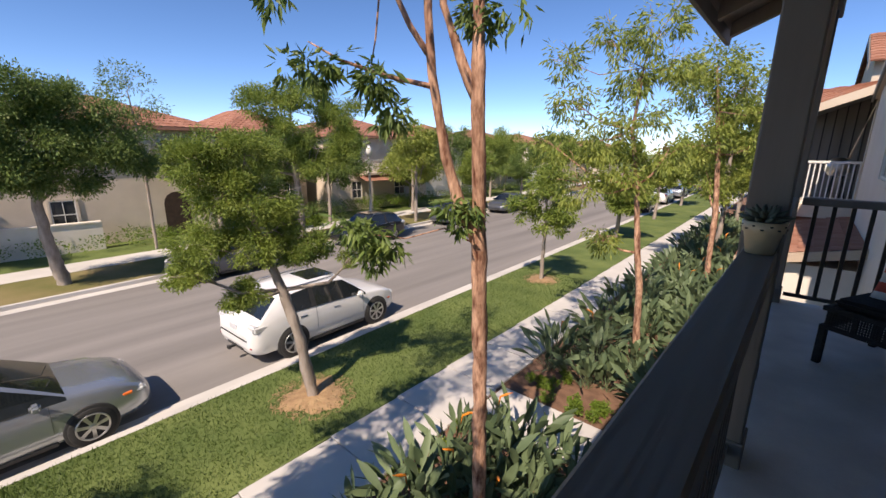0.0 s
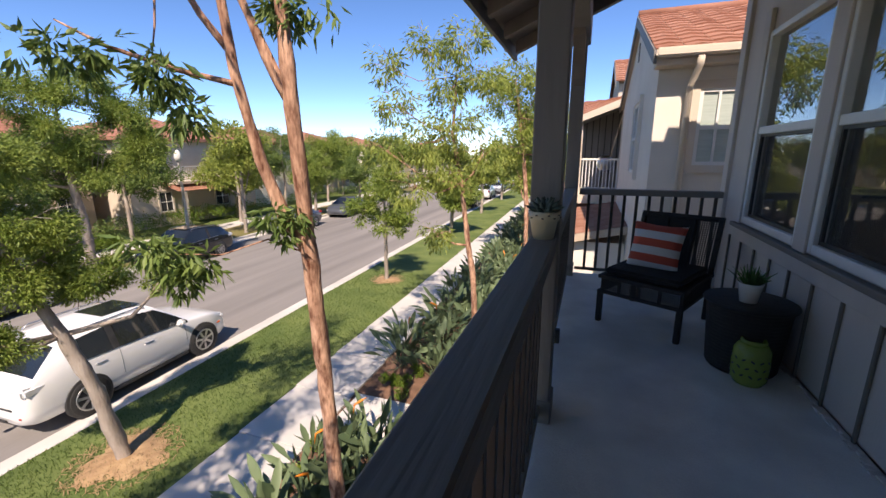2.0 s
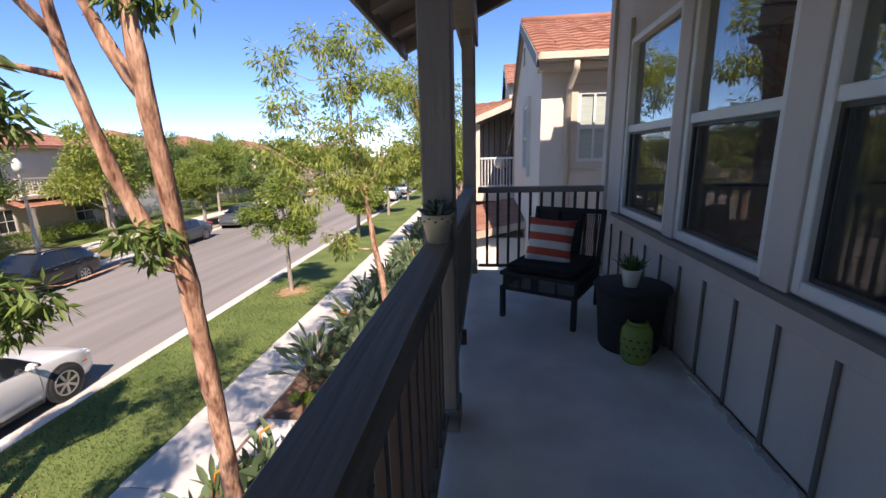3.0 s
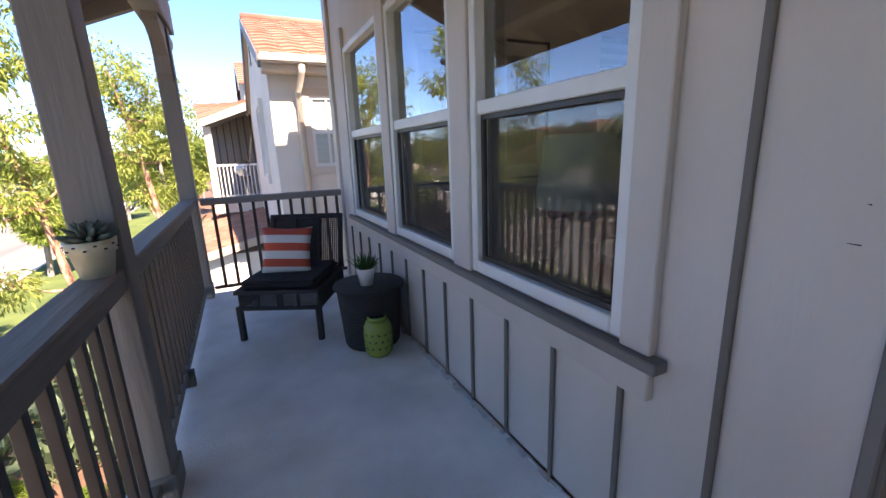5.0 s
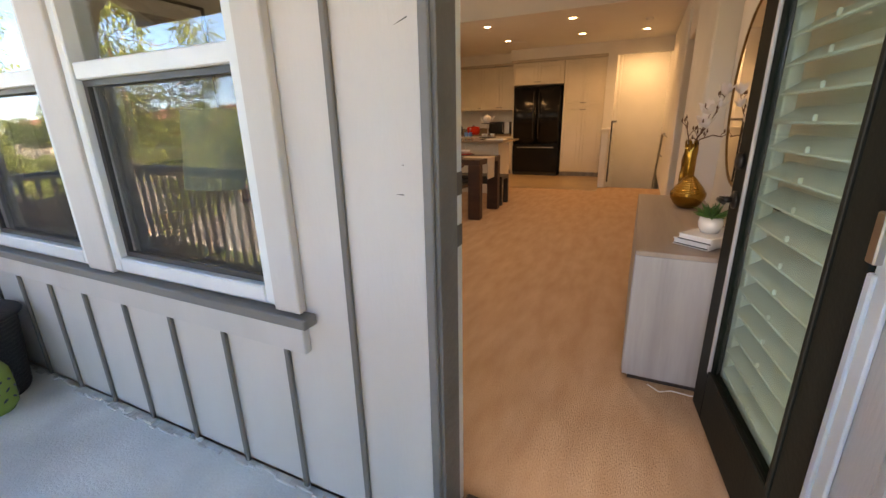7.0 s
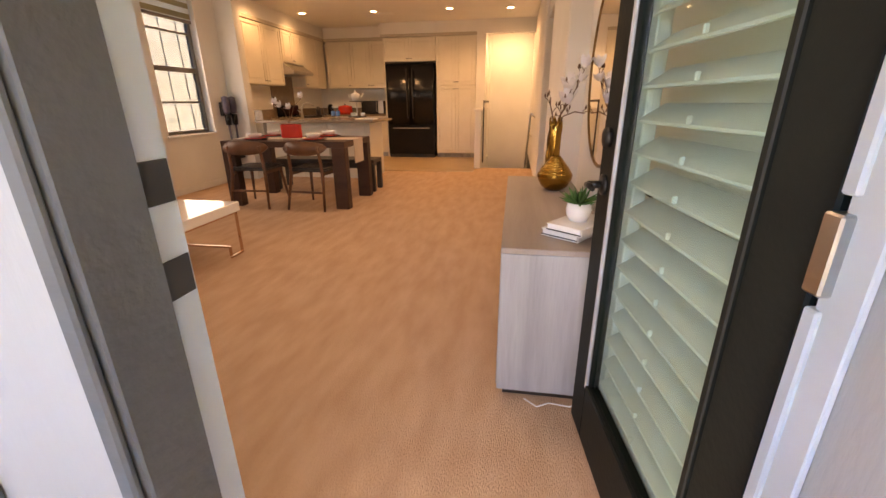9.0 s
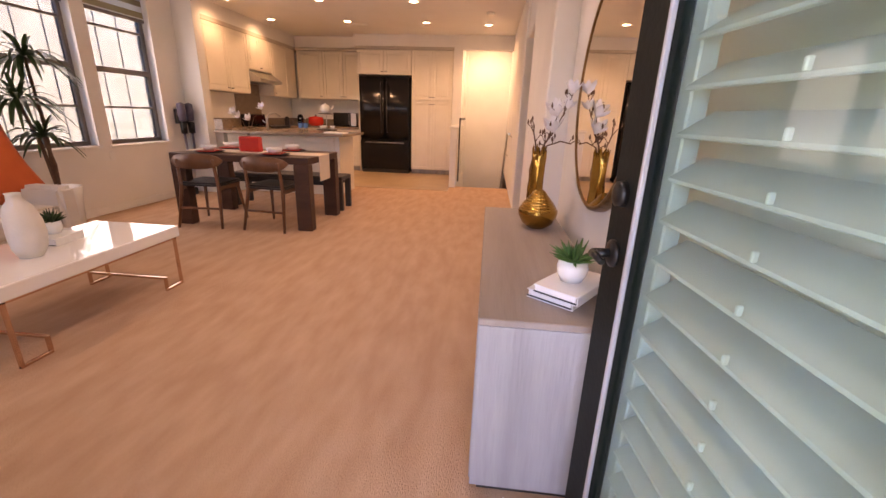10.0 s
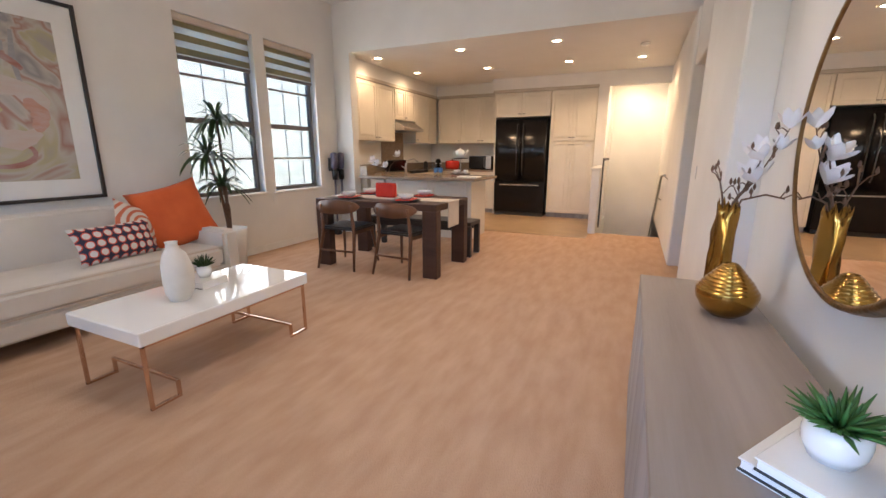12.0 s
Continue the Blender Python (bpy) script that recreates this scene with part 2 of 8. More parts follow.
# ---- ground and street ----
G = -3.42                     # lawn and pavement
RD = -3.55                    # road surface


def kerb_x(y):
    return -7.72 - 0.035 * y


def far_x(y):
    return -17.1 - 0.075 * y


def strip(name, fa, fb, z, mat, y0, y1, n, label, cat, thick=0.0):
    """A strip of ground between two lines x = fa(y) and x = fb(y)."""
    bm = bmesh.new()
    rows = []
    for i in range(n + 1):
        y = y0 + (y1 - y0) * i / n
        rows.append([bm.verts.new((fa(y), y, z)), bm.verts.new((fb(y), y, z))])
    for a, b in zip(rows, rows[1:]):
        bm.faces.new((a[0], a[1], b[1], b[0]))
    if thick:
        bmesh.ops.recalc_face_normals(bm, faces=bm.faces)
        r = bmesh.ops.extrude_face_region(bm, geom=list(bm.faces))
        bmesh.ops.translate(bm, verts=[v for v in r["geom"] if isinstance(v, bmesh.types.BMVert)], vec=(0, 0, -thick))
        bmesh.ops.recalc_face_normals(bm, faces=bm.faces)
    return setting(name, bm, mat, label, cat)


Y0, Y1 = -45.0, 130.0
setting("ground", boxes((-900, -900, RD - 0.5, 900, 1200, RD - 0.06)), M_GRASS, "distant green ground all round the street", "ground")
strip("road", kerb_x, far_x, RD, M_ROAD, Y0, Y1, 40, "worn grey asphalt residential street", "road", 0.05)
strip("lawn", lambda y: kerb_x(y) + 0.16, lambda y: -4.98 - 0.022 * y, G, M_GRASS, Y0, Y1, 40, "mown green grass strip beside the kerb", "lawn", 0.3)
strip("planting_bed", lambda y: -3.68 - 0.022 * y, lambda y: 9.0, G - 0.03, M_SOIL, Y0, Y1, 20, "mulched planting bed along the houses", "ground", 0.3)
strip("far_lawn", lambda y: far_x(y) - 0.16, lambda y: far_x(y) - 3.0, G, M_DRYGRASS, Y0, Y1, 40, "dry grass strip across the street", "lawn", 0.3)
strip("far_pavement", lambda y: far_x(y) - 3.0, lambda y: far_x(y) - 4.6, G + 0.01, M_CONC, Y0, Y1, 40, "pale concrete pavement across the street", "pavement", 0.3)
strip("far_garden", lambda y: far_x(y) - 4.6, lambda y: far_x(y) - 60, G, M_GRASS, Y0, Y1, 40, "planted front gardens across the street", "ground", 0.3)
strip("kerb", lambda y: kerb_x(y), lambda y: kerb_x(y) + 0.16, G + 0.005, M_CONC, Y0, Y1, 60, "pale concrete kerb", "kerb", 0.3)
strip("gutter", lambda y: kerb_x(y) - 0.42, lambda y: kerb_x(y), RD + 0.006, M_CONC, Y0, Y1, 60, "concrete gutter pan beside the kerb", "gutter", 0.05)
strip("far_kerb", lambda y: far_x(y) - 0.16, lambda y: far_x(y), G + 0.005, M_CONC, Y0, Y1, 60, "pale concrete kerb across the street", "kerb", 0.3)
strip("far_gutter", lambda y: far_x(y), lambda y: far_x(y) + 0.42, RD + 0.006, M_CONC, Y0, Y1, 60, "concrete gutter pan across the street", "gutter", 0.05)

pavement = setting("pavement", boxes((-5.6, Y0, G - 0.3, -3.0, Y0 + 0.2, G - 0.06)), M_CONC, "pale concrete pavement slabs dappled with tree shade", "pavement")
bm = bmesh.new()
yy = -12.0
while yy < 100:
    x0, x1 = -4.98 - 0.022 * yy, -3.68 - 0.022 * yy
    if yy < 45:
        b = bmesh.new()
        box(b, x0, 0.006, -0.2, x1, 1.51, 0.012, bev=0.008)
        part("slab", b, M_CONC, pavement, at=pose(0, yy, G))
    else:
        box(bm, x0, yy + 0.006, G - 0.2, x1, yy + 1.51, G + 0.012)
    yy += 1.52
tagged(part("far_slabs", bm, M_CONC, pavement), kind="stuff")
# the side path from the pavement to the house
setting("side_path", boxes((-3.72, 5.32, G - 0.2, 0.09, 6.42, G + 0.012), bev=0.01), M_CONC, "concrete garden path to the house", "path")

# ---- the house: balcony ----
XW = 1.525                    # face of the boards on the front wall
ZD = -0.02                    # balcony floor
setting("balcony_floor", boxes((0.02, -1.6, ZD - 0.3, XW + 0.04, 4.62, ZD), bev=0.006), M_DECK, "pale grey coated concrete balcony floor", "floor")
setting("house_base", boxes((0.1, -9.0, G - 0.2, XW + 0.1, 4.55, ZD - 0.31)), M_STUCCO_W, "stucco wall of the ground floor", "wall")

# front wall of the living room: openings for the door and three windows
DOOR0, DOOR1, DTOP = -0.41, 0.465, 2.12
WINS = [(0.985, 1.83), (2.0, 2.87), (3.02, 3.98)]   # frame edges along y
WZ0, WZ1 = 0.70, 2.12
T0, T1 = XW, XW + 0.16
segs = [(-9.0, DOOR0, -0.3, 3.6), (DOOR0, DOOR1, DTOP, 3.6), (DOOR0, DOOR1, -0.3, -0.012), (DOOR1, WINS[0][0], -0.3, 3.6)]
edges = [WINS[0][0], WINS[0][1], WINS[1][0], WINS[1][1], WINS[2][0], WINS[2][1], 4.6]
for i in range(0, 6):
    if i % 2 == 0:
        segs += [(edges[i], edges[i + 1], -0.3, WZ0), (edges[i], edges[i + 1], WZ1, 3.6)]
    else:
        segs += [(edges[i], edges[i + 1], -0.3, 3.6)]
wall_front = setting("wall_front", boxes(*[(T0, a, z0, T1, b, z1) for a, b, z0, z1 in segs]), M_SIDING, "grey painted board and batten wall on the balcony", "wall")
# inner lining
setting("wall_front_lining", boxes(*[(T1, a, max(z0, 0), T1 + 0.012, b, min(z1, 3.42)) for a, b, z0, z1 in segs if z1 > 0 and a > -1 and b < 4.5]), M_WALL, "white painted inside of the front wall", "wall")

# unseen wall, added so that faces turned to -y get darker
setting("unseen_end_wall", boxes((0.0, -1.75, -0.3, XW - 0.002, -1.6, 3.2)), M_SIDING, "grey painted wall added unseen to shade the balcony's end", "wall")
# battens, the shade of their sides put into the dark colour
yb = [0.985 + 0.295 * k for k in range(0, 12)]
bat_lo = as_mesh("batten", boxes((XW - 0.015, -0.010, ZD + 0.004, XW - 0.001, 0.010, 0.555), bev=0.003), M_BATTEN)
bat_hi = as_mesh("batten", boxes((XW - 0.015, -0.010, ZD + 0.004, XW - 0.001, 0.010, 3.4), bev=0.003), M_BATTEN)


def piece(name, me, parent, m):
    ob = new(name, me)
    ob.parent = parent
    ob.matrix_basis = m
    return ob


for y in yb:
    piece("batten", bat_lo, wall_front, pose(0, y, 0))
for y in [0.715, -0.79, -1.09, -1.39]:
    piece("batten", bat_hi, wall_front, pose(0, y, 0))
part("door_casing", boxes((XW - 0.014, 0.448, ZD, XW - 0.001, 0.474, DTOP + 0.07), bev=0.004), M_RAIL, wall_front, "dark grey door casing")
part("door_casing", boxes((XW - 0.035, -0.53, ZD, XW - 0.001, -0.41, DTOP + 0.07), bev=0.004), M_CASING, wall_front)
part("door_casing", boxes((XW - 0.035, -0.41, DTOP, XW - 0.001, 0.455, DTOP + 0.07), bev=0.004), M_RAIL, wall_front)
# sill board with its apron under the windows, and flat casing between them
part("sill", boxes((XW - 0.055, 0.85, 0.655, XW - 0.001, 4.12, 0.69), bev=0.004), M_RAIL, wall_front, "dark painted window sill")
part("apron", boxes((XW - 0.03, 0.885, 0.555, XW - 0.001, 4.1, 0.654), bev=0.004), M_CASING, wall_front)
for a, b in ((0.885, 0.984), (1.832, 1.998), (2.872, 3.018), (3.982, 4.1)):
    part("casing", boxes((XW - 0.032, a, 0.691, XW - 0.001, b, 2.28), bev=0.004), M_CASING, wall_front)
part("corner_board", boxes((XW - 0.03, 4.48, ZD, XW + 0.1, 4.62, 3.4), bev=0.005), M_CASING, wall_front)


def sash_window(name, y0, y1):
    w = tagged(new(name), "white vinyl single-hung window with an insect screen", "window", "", "structure")
    f = 0.045
    x0, x1 = XW - 0.02, XW + 0.09
    zm = 1.385
    part("window_frame", boxes((x0, y0, WZ0, x1, y0 + f, WZ1), (x0, y1 - f, WZ0, x1, y1, WZ1), (x0, y0 + f, WZ0, x1, y1 - f, WZ0 + f + 0.01), (x0, y0 + f, WZ1 - f, x1, y1 - f, WZ1), bev=0.005), M_VINYL, w)
    part("meeting_rail", boxes((x0 + 0.01, y0 + f, zm - 0.0, x1 - 0.03, y1 - f, zm + 0.055), bev=0.004), M_VINYL, w)
    g = part("pane", boxes((x0 + 0.05, y0 + f, zm + 0.055, x0 + 0.055, y1 - f, WZ1 - f)), M_GLASS, w)
    g.visible_shadow = False
    g = part("pane", boxes((x0 + 0.062, y0 + f, WZ0 + f + 0.01, x0 + 0.067, y1 - f, zm)), M_GLASS_LO, w)
    g.visible_shadow = False
    s = part("insect_screen", boxes((x0 + 0.036, y0 + f + 0.02, WZ0 + f + 0.03, x0 + 0.037, y1 - f - 0.02, zm - 0.02)), M_SCREEN, w)
    part("screen_frame", boxes((x0 + 0.028, y0 + f, WZ0 + f + 0.01, x0 + 0.045, y0 + f + 0.02, zm), (x0 + 0.028, y1 - f - 0.02, WZ0 + f + 0.01, x0 + 0.045, y1 - f, zm),
                               (x0 + 0.028, y0 + f + 0.02, WZ0 + f + 0.01, x0 + 0.045, y1 - f - 0.02, WZ0 + f + 0.03), (x0 + 0.028, y0 + f + 0.02, zm - 0.02, x0 + 0.045, y1 - f - 0.02, zm)), M_IRON, w)
    return w


for i, (a, b) in enumerate(WINS):
    sash_window("window_%d" % (i + 1), a, b)

# rail
RZ = 0.905
rail = thing("balcony_railing", pose(0.155, 0, ZD), "brown-grey timber railing with dark square balusters", "railing")
HR = RZ - ZD
part("top_rail", boxes((-0.055, -1.6, HR - 0.075, 0.052, 1.855, HR), bev=0.006), M_RAIL, rail)
part("top_rail", boxes((-0.055, 2.0, HR - 0.075, 0.052, 4.46, HR), bev=0.006), M_RAIL, rail)
part("bottom_rail", boxes((-0.02, -1.6, 0.06, 0.02, 1.855, 0.1), bev=0.004), M_RAIL, rail)
part("bottom_rail", boxes((-0.02, 2.0, 0.06, 0.02, 4.46, 0.1), bev=0.004), M_RAIL, rail)
bal = as_mesh("baluster", boxes((-0.013, -0.013, 0.1, 0.013, 0.013, HR - 0.075), bev=0.002), M_IRON)
k = -1.5
while k < 4.42:
    if not (1.82 < k < 2.03):
        piece("baluster", bal, rail, pose(0, k, 0))
    k += 0.112
for yk in (0.9, 2.78):
    part("foot", boxes((-0.02, yk - 0.02, 0.0, 0.05, yk + 0.02, 0.1), bev=0.004), M_IRON, rail)
end = thing("end_railing", pose(0, 4.53, ZD), "timber-capped railing with dark metal balusters across the balcony's end", "railing")
part("top_rail", boxes((0.235, -0.045, HR - 0.065, XW - 0.002, 0.045, HR - 0.005), bev=0.006), M_POST, end)
part("bottom_rail", boxes((0.235, -0.015, 0.06, XW, 0.015, 0.09), bev=0.003), M_IRON, end)
bal2 = as_mesh("baluster", boxes((-0.014, -0.014, 0.09, 0.014, 0.014, HR - 0.06), bev=0.002), M_IRON)
for k in range(11):
    piece("baluster", bal2, end, pose(0.33 + 0.112 * k, 0, 0))

ZB = 2.30                     # underside of the balcony's beam


def balcony_post(y, low):
    p = thing("balcony_post", pose(0.15, y, ZD), "brown-grey square timber post carrying the balcony roof", "post", "balcony posts")
    part("shaft", boxes((-0.065, -0.07, 0, 0.065, 0.07, ZB - ZD), bev=0.006), M_POST, p)
    part("base_trim", boxes((-0.075, -0.08, 0, 0.075, 0.08, 0.12), bev=0.006), M_POST, p)
    for s in (-1, 1):
        b = bmesh.new()
        prism(b, [(s * 0.07, ZB - ZD - 0.42), (s * 0.12, ZB - ZD - 0.36), (s * 0.15, ZB - ZD - 0.24), (s * 0.24, ZB - ZD - 0.12), (s * 0.42, ZB - ZD - 0.05), (s * 0.45, ZB - ZD), (s * 0.07, ZB - ZD)], "x", -0.05, 0.05)
        part("bracket", b, M_POST, p)
    return p


balcony_post(1.93, True)
balcony_post(4.53, True)
setting("balcony_beam", boxes((0.06, -1.7, ZB, 0.24, 4.75, ZB + 0.25), bev=0.008), M_POST, "brown-grey painted beam over the balcony posts", "beam")
# roof over the balcony: sloping boards on rafters, with tiles above
setting("balcony_soffit", prism(bmesh.new(), [(-0.5, 2.32), (XW, 3.18), (XW, 3.22), (-0.5, 2.36)], "y", -2.0, 4.8), M_POST, "dark board underside of the balcony roof", "soffit")
ro = setting("balcony_roof", prism(bmesh.new(), [(-0.55, 2.345), (XW, 3.225), (XW, 3.30), (-0.55, 2.42)], "y", -2.05, 4.85), M_ROOF, "terracotta tile roof over the balcony", "roof")
raft = as_mesh("rafter", prism(bmesh.new(), [(-0.46, 2.22), (-0.46, 2.33), (XW - 0.01, 3.165), (XW - 0.01, 3.03)], "y", -0.04, 0.04), M_POST)
for k in range(11):
    piece("rafter", raft, ro, pose(0, -1.5 + 0.6 * k, 0))
part("fascia", boxes((-0.54, -2.03, 2.22, -0.505, 4.83, 2.41), bev=0.004), M_POST, ro)

# ---- the house: inside shell ----
YL, YR = 4.42, -0.50          # faces of the left and right walls
XB = 11.15                    # back wall of the kitchen
setting("floor", boxes((XW + 0.0, -4.0, -0.3, 9.05, 4.6, 0.0)), M_CARPET, "beige carpet with brushed pile", "floor")
XH, ZC = 7.42, 2.74           # header towards the kitchen, kitchen ceiling
setting("kitchen_ceiling", boxes((XH + 0.15, -0.6, ZC, 12.6, 5.2, ZC + 0.2)), M_CEIL, "white kitchen ceiling with recessed lights", "ceiling")
setting("living_ceiling", boxes((T1, -4.0, 3.42, XH, 4.6, 3.5)), M_CEIL, "high white living room ceiling", "ceiling")
setting("header_wall", boxes((XH - 0.002, -0.6, ZC - 0.002, XH + 0.15, 4.6, 3.42)), M_WALL, "white wall above the kitchen opening", "wall")
# left wall with two windows
LW = [(4.93, 5.9), (6.07, 6.97)]
LZ0, LZ1 = 0.78, 2.66
ls = [(T1, LW[0][0], 0, 3.42), (LW[0][1], LW[1][0], 0, 3.42), (LW[1][1], 7.6, 0, 3.42)]
ls += [(a, b, 0, LZ0) for a, b in LW] + [(a, b, LZ1, 3.42) for a, b in LW]
setting("wall_left", boxes(*[(a, YL, z0, b, YL + 0.2, z1) for a, b, z0, z1 in ls]), M_WALL, "white living room wall with two windows", "wall")
setting("kitchen_wall_stub", boxes((7.40, 4.12, 0, 7.56, YL, ZC)), M_WALL, "white wall end beside the kitchen", "wall")
setting("wall_kitchen_left", boxes((7.6, 4.6, 0, 12.6, 4.75, ZC)), M_WALL, "kitchen side wall", "wall")
setting("wall_kitchen_back", boxes((XB, 0.66, 0, XB + 0.15, 4.6, ZC)), M_WALL, "kitchen back wall", "wall")
YF = -0.37                    # right wall beyond the hall doorway
YP = -0.40                    # face of the pier between niche and hall doorway
setting("wall_right", boxes((T1, YR - 0.15, 0, 4.30, YR, 3.42), (4.30, -0.70, 0, 4.82, -0.57, 3.42), (4.82, -0.65, 0, 6.42, YP, 3.42),
                            (6.42, -0.65, 2.17, 7.25, YP, 3.42), (7.25, -0.65, 0, 12.6, YF, 2.738), bev=0.012), M_WALL, "white living room wall with a round mirror, a niche and a hall doorway", "wall")
setting("hall_walls", boxes((T1, -2.35, 0, 7.6, -2.2, 3.42), (3.6, -2.2, 0, 3.7, YR - 0.15, 2.6), (4.95, -2.2, 0, 5.1, YR - 0.15, 2.6), (5.9, -2.2, 0, 6.0, YR - 0.15, 2.6), (7.5, -2.2, 0, 7.6, YF - 0.31, 2.6)), M_WALL, "white hallway walls behind the doorways", "wall")
setting("hall_ceiling", boxes((T1, -2.35, 2.6, 7.6, YR - 0.15, 2.75)), M_CEIL, "white hallway ceiling", "ceiling")
setting("kitchen_floor", boxes((8.5, 0.66, -0.1, XB, 4.6, 0.006)), M_TILE, "tan tiled kitchen floor", "floor")
# stairwell at the back, with its low wall
setting("stairwell_walls", boxes((11.3, YF, -2.6, 11.45, 0.66, ZC), (XB, 0.56, -2.6, 11.3, 0.66, ZC), (9.05, 0.56, -2.6, XB, 0.66, 0.0)), M_WALL, "cream stairwell walls", "wall")
setting("stair_header", boxes((10.45, YF, 2.48, 10.6, 0.62, ZC), (10.45, 0.62, 0, XB, 0.805, ZC)), M_WALL, "white wall over the stair opening", "wall")
setting("stair_half_wall", boxes((8.92, 0.56, 0, 10.45, 0.68, 1.02), (8.9, 0.54, 1.02, 10.45, 0.70, 1.06), bev=0.008), M_WALL, "low white wall guarding the stairs", "wall")
setting("stairs", boxes(*[(9.05 + 0.27 * k, YF, -2.6, 9.32 + 0.27 * k, 0.56, -0.18 * (k + 1)) for k in range(8)], bev=0.01), M_CARPET, "carpeted stairs going down", "stairs")
setting("house_shell", boxes((T1, -9.0, 3.5, 13.0, 4.75, 3.6), (12.6, -9.0, -3.4, 12.8, 4.75, 3.5), (T1, -9.2, -3.4, 12.8, -9.0, 3.6), (T1, 4.62, -3.4, 7.5, 4.75, -0.3), (7.5, 4.62, -3.4, 12.8, 4.75, -0.05)), M_STUCCO_W, "outer walls and attic floor of the house", "wall")
setting("baseboard_left", boxes((T1 + 0.012, YL - 0.015, 0.0, 7.4, YL - 0.001, 0.09), bev=0.003), M_TRIM, "white baseboard", "baseboard")

# ---- trees ----
def leaf_mesh(name, clumps, count, length, width, seed, mat, droop=0.3, shell=0.55):
    """Many small folded leaves in loose, uneven clumps (x, y, z, radius)."""
    r = np.random.RandomState(seed)
    vol = np.array([c[3] ** 2 for c in clumps])
    pick = r.choice(len(clumps), count, p=vol / vol.sum())
    C = np.array(clumps)[pick]
    d = r.normal(size=(count, 3))
    d /= np.linalg.norm(d, axis=1)[:, None]
    # twig tufts inside each clump make an uneven outline
    tuft = r.normal(size=(len(clumps), 14, 3))
    tuft /= np.linalg.norm(tuft, axis=2)[:, :, None]
    tuft *= r.uniform(0.45, 1.05, (len(clumps), 14, 1))
    t = tuft[pick, r.randint(0, 14, count)]
    pos = C[:, :3] + C[:, 3:4] * (t * 0.85 + d * r.uniform(0.05, 0.42, (count, 1))) * np.array([1, 1, 0.8])
    way = d * 0.7 + t * 0.5 + r.normal(size=(count, 3)) * 0.35
    way[:, 2] -= droop
    way /= np.linalg.norm(way, axis=1)[:, None]
    side = np.cross(way, r.normal(size=(count, 3)))
    side /= np.linalg.norm(side, axis=1)[:, None] + 1e-9
    up = np.cross(side, way)
    L = length * r.uniform(0.6, 1.2, (count, 1))
    W = width * r.uniform(0.7, 1.2, (count, 1))
    v = np.stack([pos, pos + way * L * 0.45 + side * W * 0.5 + up * W * 0.18, pos + way * L, pos + way * L * 0.45 - side * W * 0.5 + up * W * 0.18], 1).reshape(-1, 3)
    me = bpy.data.meshes.new(name)
    i = np.arange(count) * 4
    faces = np.concatenate([np.stack([i, i + 1, i + 2], 1), np.stack([i, i + 2, i + 3], 1)])
    me.from_pydata(v.tolist(), [], faces.tolist())
    me.materials.append(mat)
    return me


def rough_limb(pts, radii, n, seed):
    """A branch or trunk with a knotty, uneven skin."""
    P, R = [], []
    for a, b, ra, rb in zip(pts, pts[1:], radii, radii[1:]):
        a, b = Vector(a), Vector(b)
        k = max(1, min(24, int((b - a).length / 0.14)))
        for i in range(k):
            P.append(a.lerp(b, i / k))
            R.append(ra + (rb - ra) * i / k)
    P.append(Vector(pts[-1]))
    R.append(radii[-1])
    bm = tube(bmesh.new(), P, R, n)
    for v in bm.verts:
        q = min(range(len(P)), key=lambda i: (P[i] - v.co).length_squared)
        d = v.co - P[q]
        v.co += d * (0.30 * noise.noise(Vector((v.co.x * 9 + seed, v.co.y * 9, v.co.z * 4))) + 0.12 * noise.noise(Vector((v.co.x * 30, v.co.y * 30 + seed, v.co.z * 14))))
    return bm


def tree(label, base, trunk, radii, clumps, count, length, width, seed, leafmat, bark, droop=0.3, limbs=True):
    t = thing("tree", pose(*base), label, "tree", "street trees")
    o = Vector(base)
    part("trunk", rough_limb([Vector(p) - o for p in trunk], radii, 12, seed), bark, t)
    tr = [Vector(p) for p in trunk]
    r = random.Random(seed)
    for c in clumps:
        c0 = Vector(c[:3])
        if limbs:
            k = min(range(1, len(tr)), key=lambda q: (tr[q] - c0).length + (2.0 if tr[q].z > c0.z + 0.3 else 0))
            a = tr[k]
            mid = a.lerp(c0, 0.5) + Vector((r.uniform(-0.15, 0.15), r.uniform(-0.15, 0.15), -0.12 * (c0 - a).length))
            rad = max(0.012, radii[k] * 0.5)
            part("limb", tube(bmesh.new(), [a - o, mid - o, c0 - o], [rad, rad * 0.7, rad * 0.35], 7), bark, t)
            b = bmesh.new()
            for q in range(6):
                e = c0 + Vector((r.gauss(0, 1), r.gauss(0, 1), r.gauss(0.2, 0.8))).normalized() * c[3] * r.uniform(0.6, 0.95)
                s = mid.lerp(c0, r.uniform(0.3, 1.0))
                tube(b, [s - o, s.lerp(e, 0.5) - o + Vector((0, 0, 0.05)), e - o], [rad * 0.35, rad * 0.22, 0.004], 5)
            part("twig_spray", b, bark, t)
    me = leaf_mesh("crown", [(c[0] - o.x, c[1] - o.y, c[2] - o.z, c[3]) for c in clumps], count, length, width, seed, leafmat, droop)
    cr = new("crown", me)
    cr.parent = t
    return t


def round_clumps(c, rx, rz, n, seed, size):
    r = random.Random(seed)
    out = []
    for k in range(n):
        d = Vector((r.gauss(0, 1), r.gauss(0, 1), r.gauss(0, 1))).normalized() * r.uniform(0.5, 1.0)
        out.append((c[0] + d.x * rx, c[1] + d.y * rx, c[2] + d.z * rz, size * r.uniform(0.7, 1.15)))
    return out


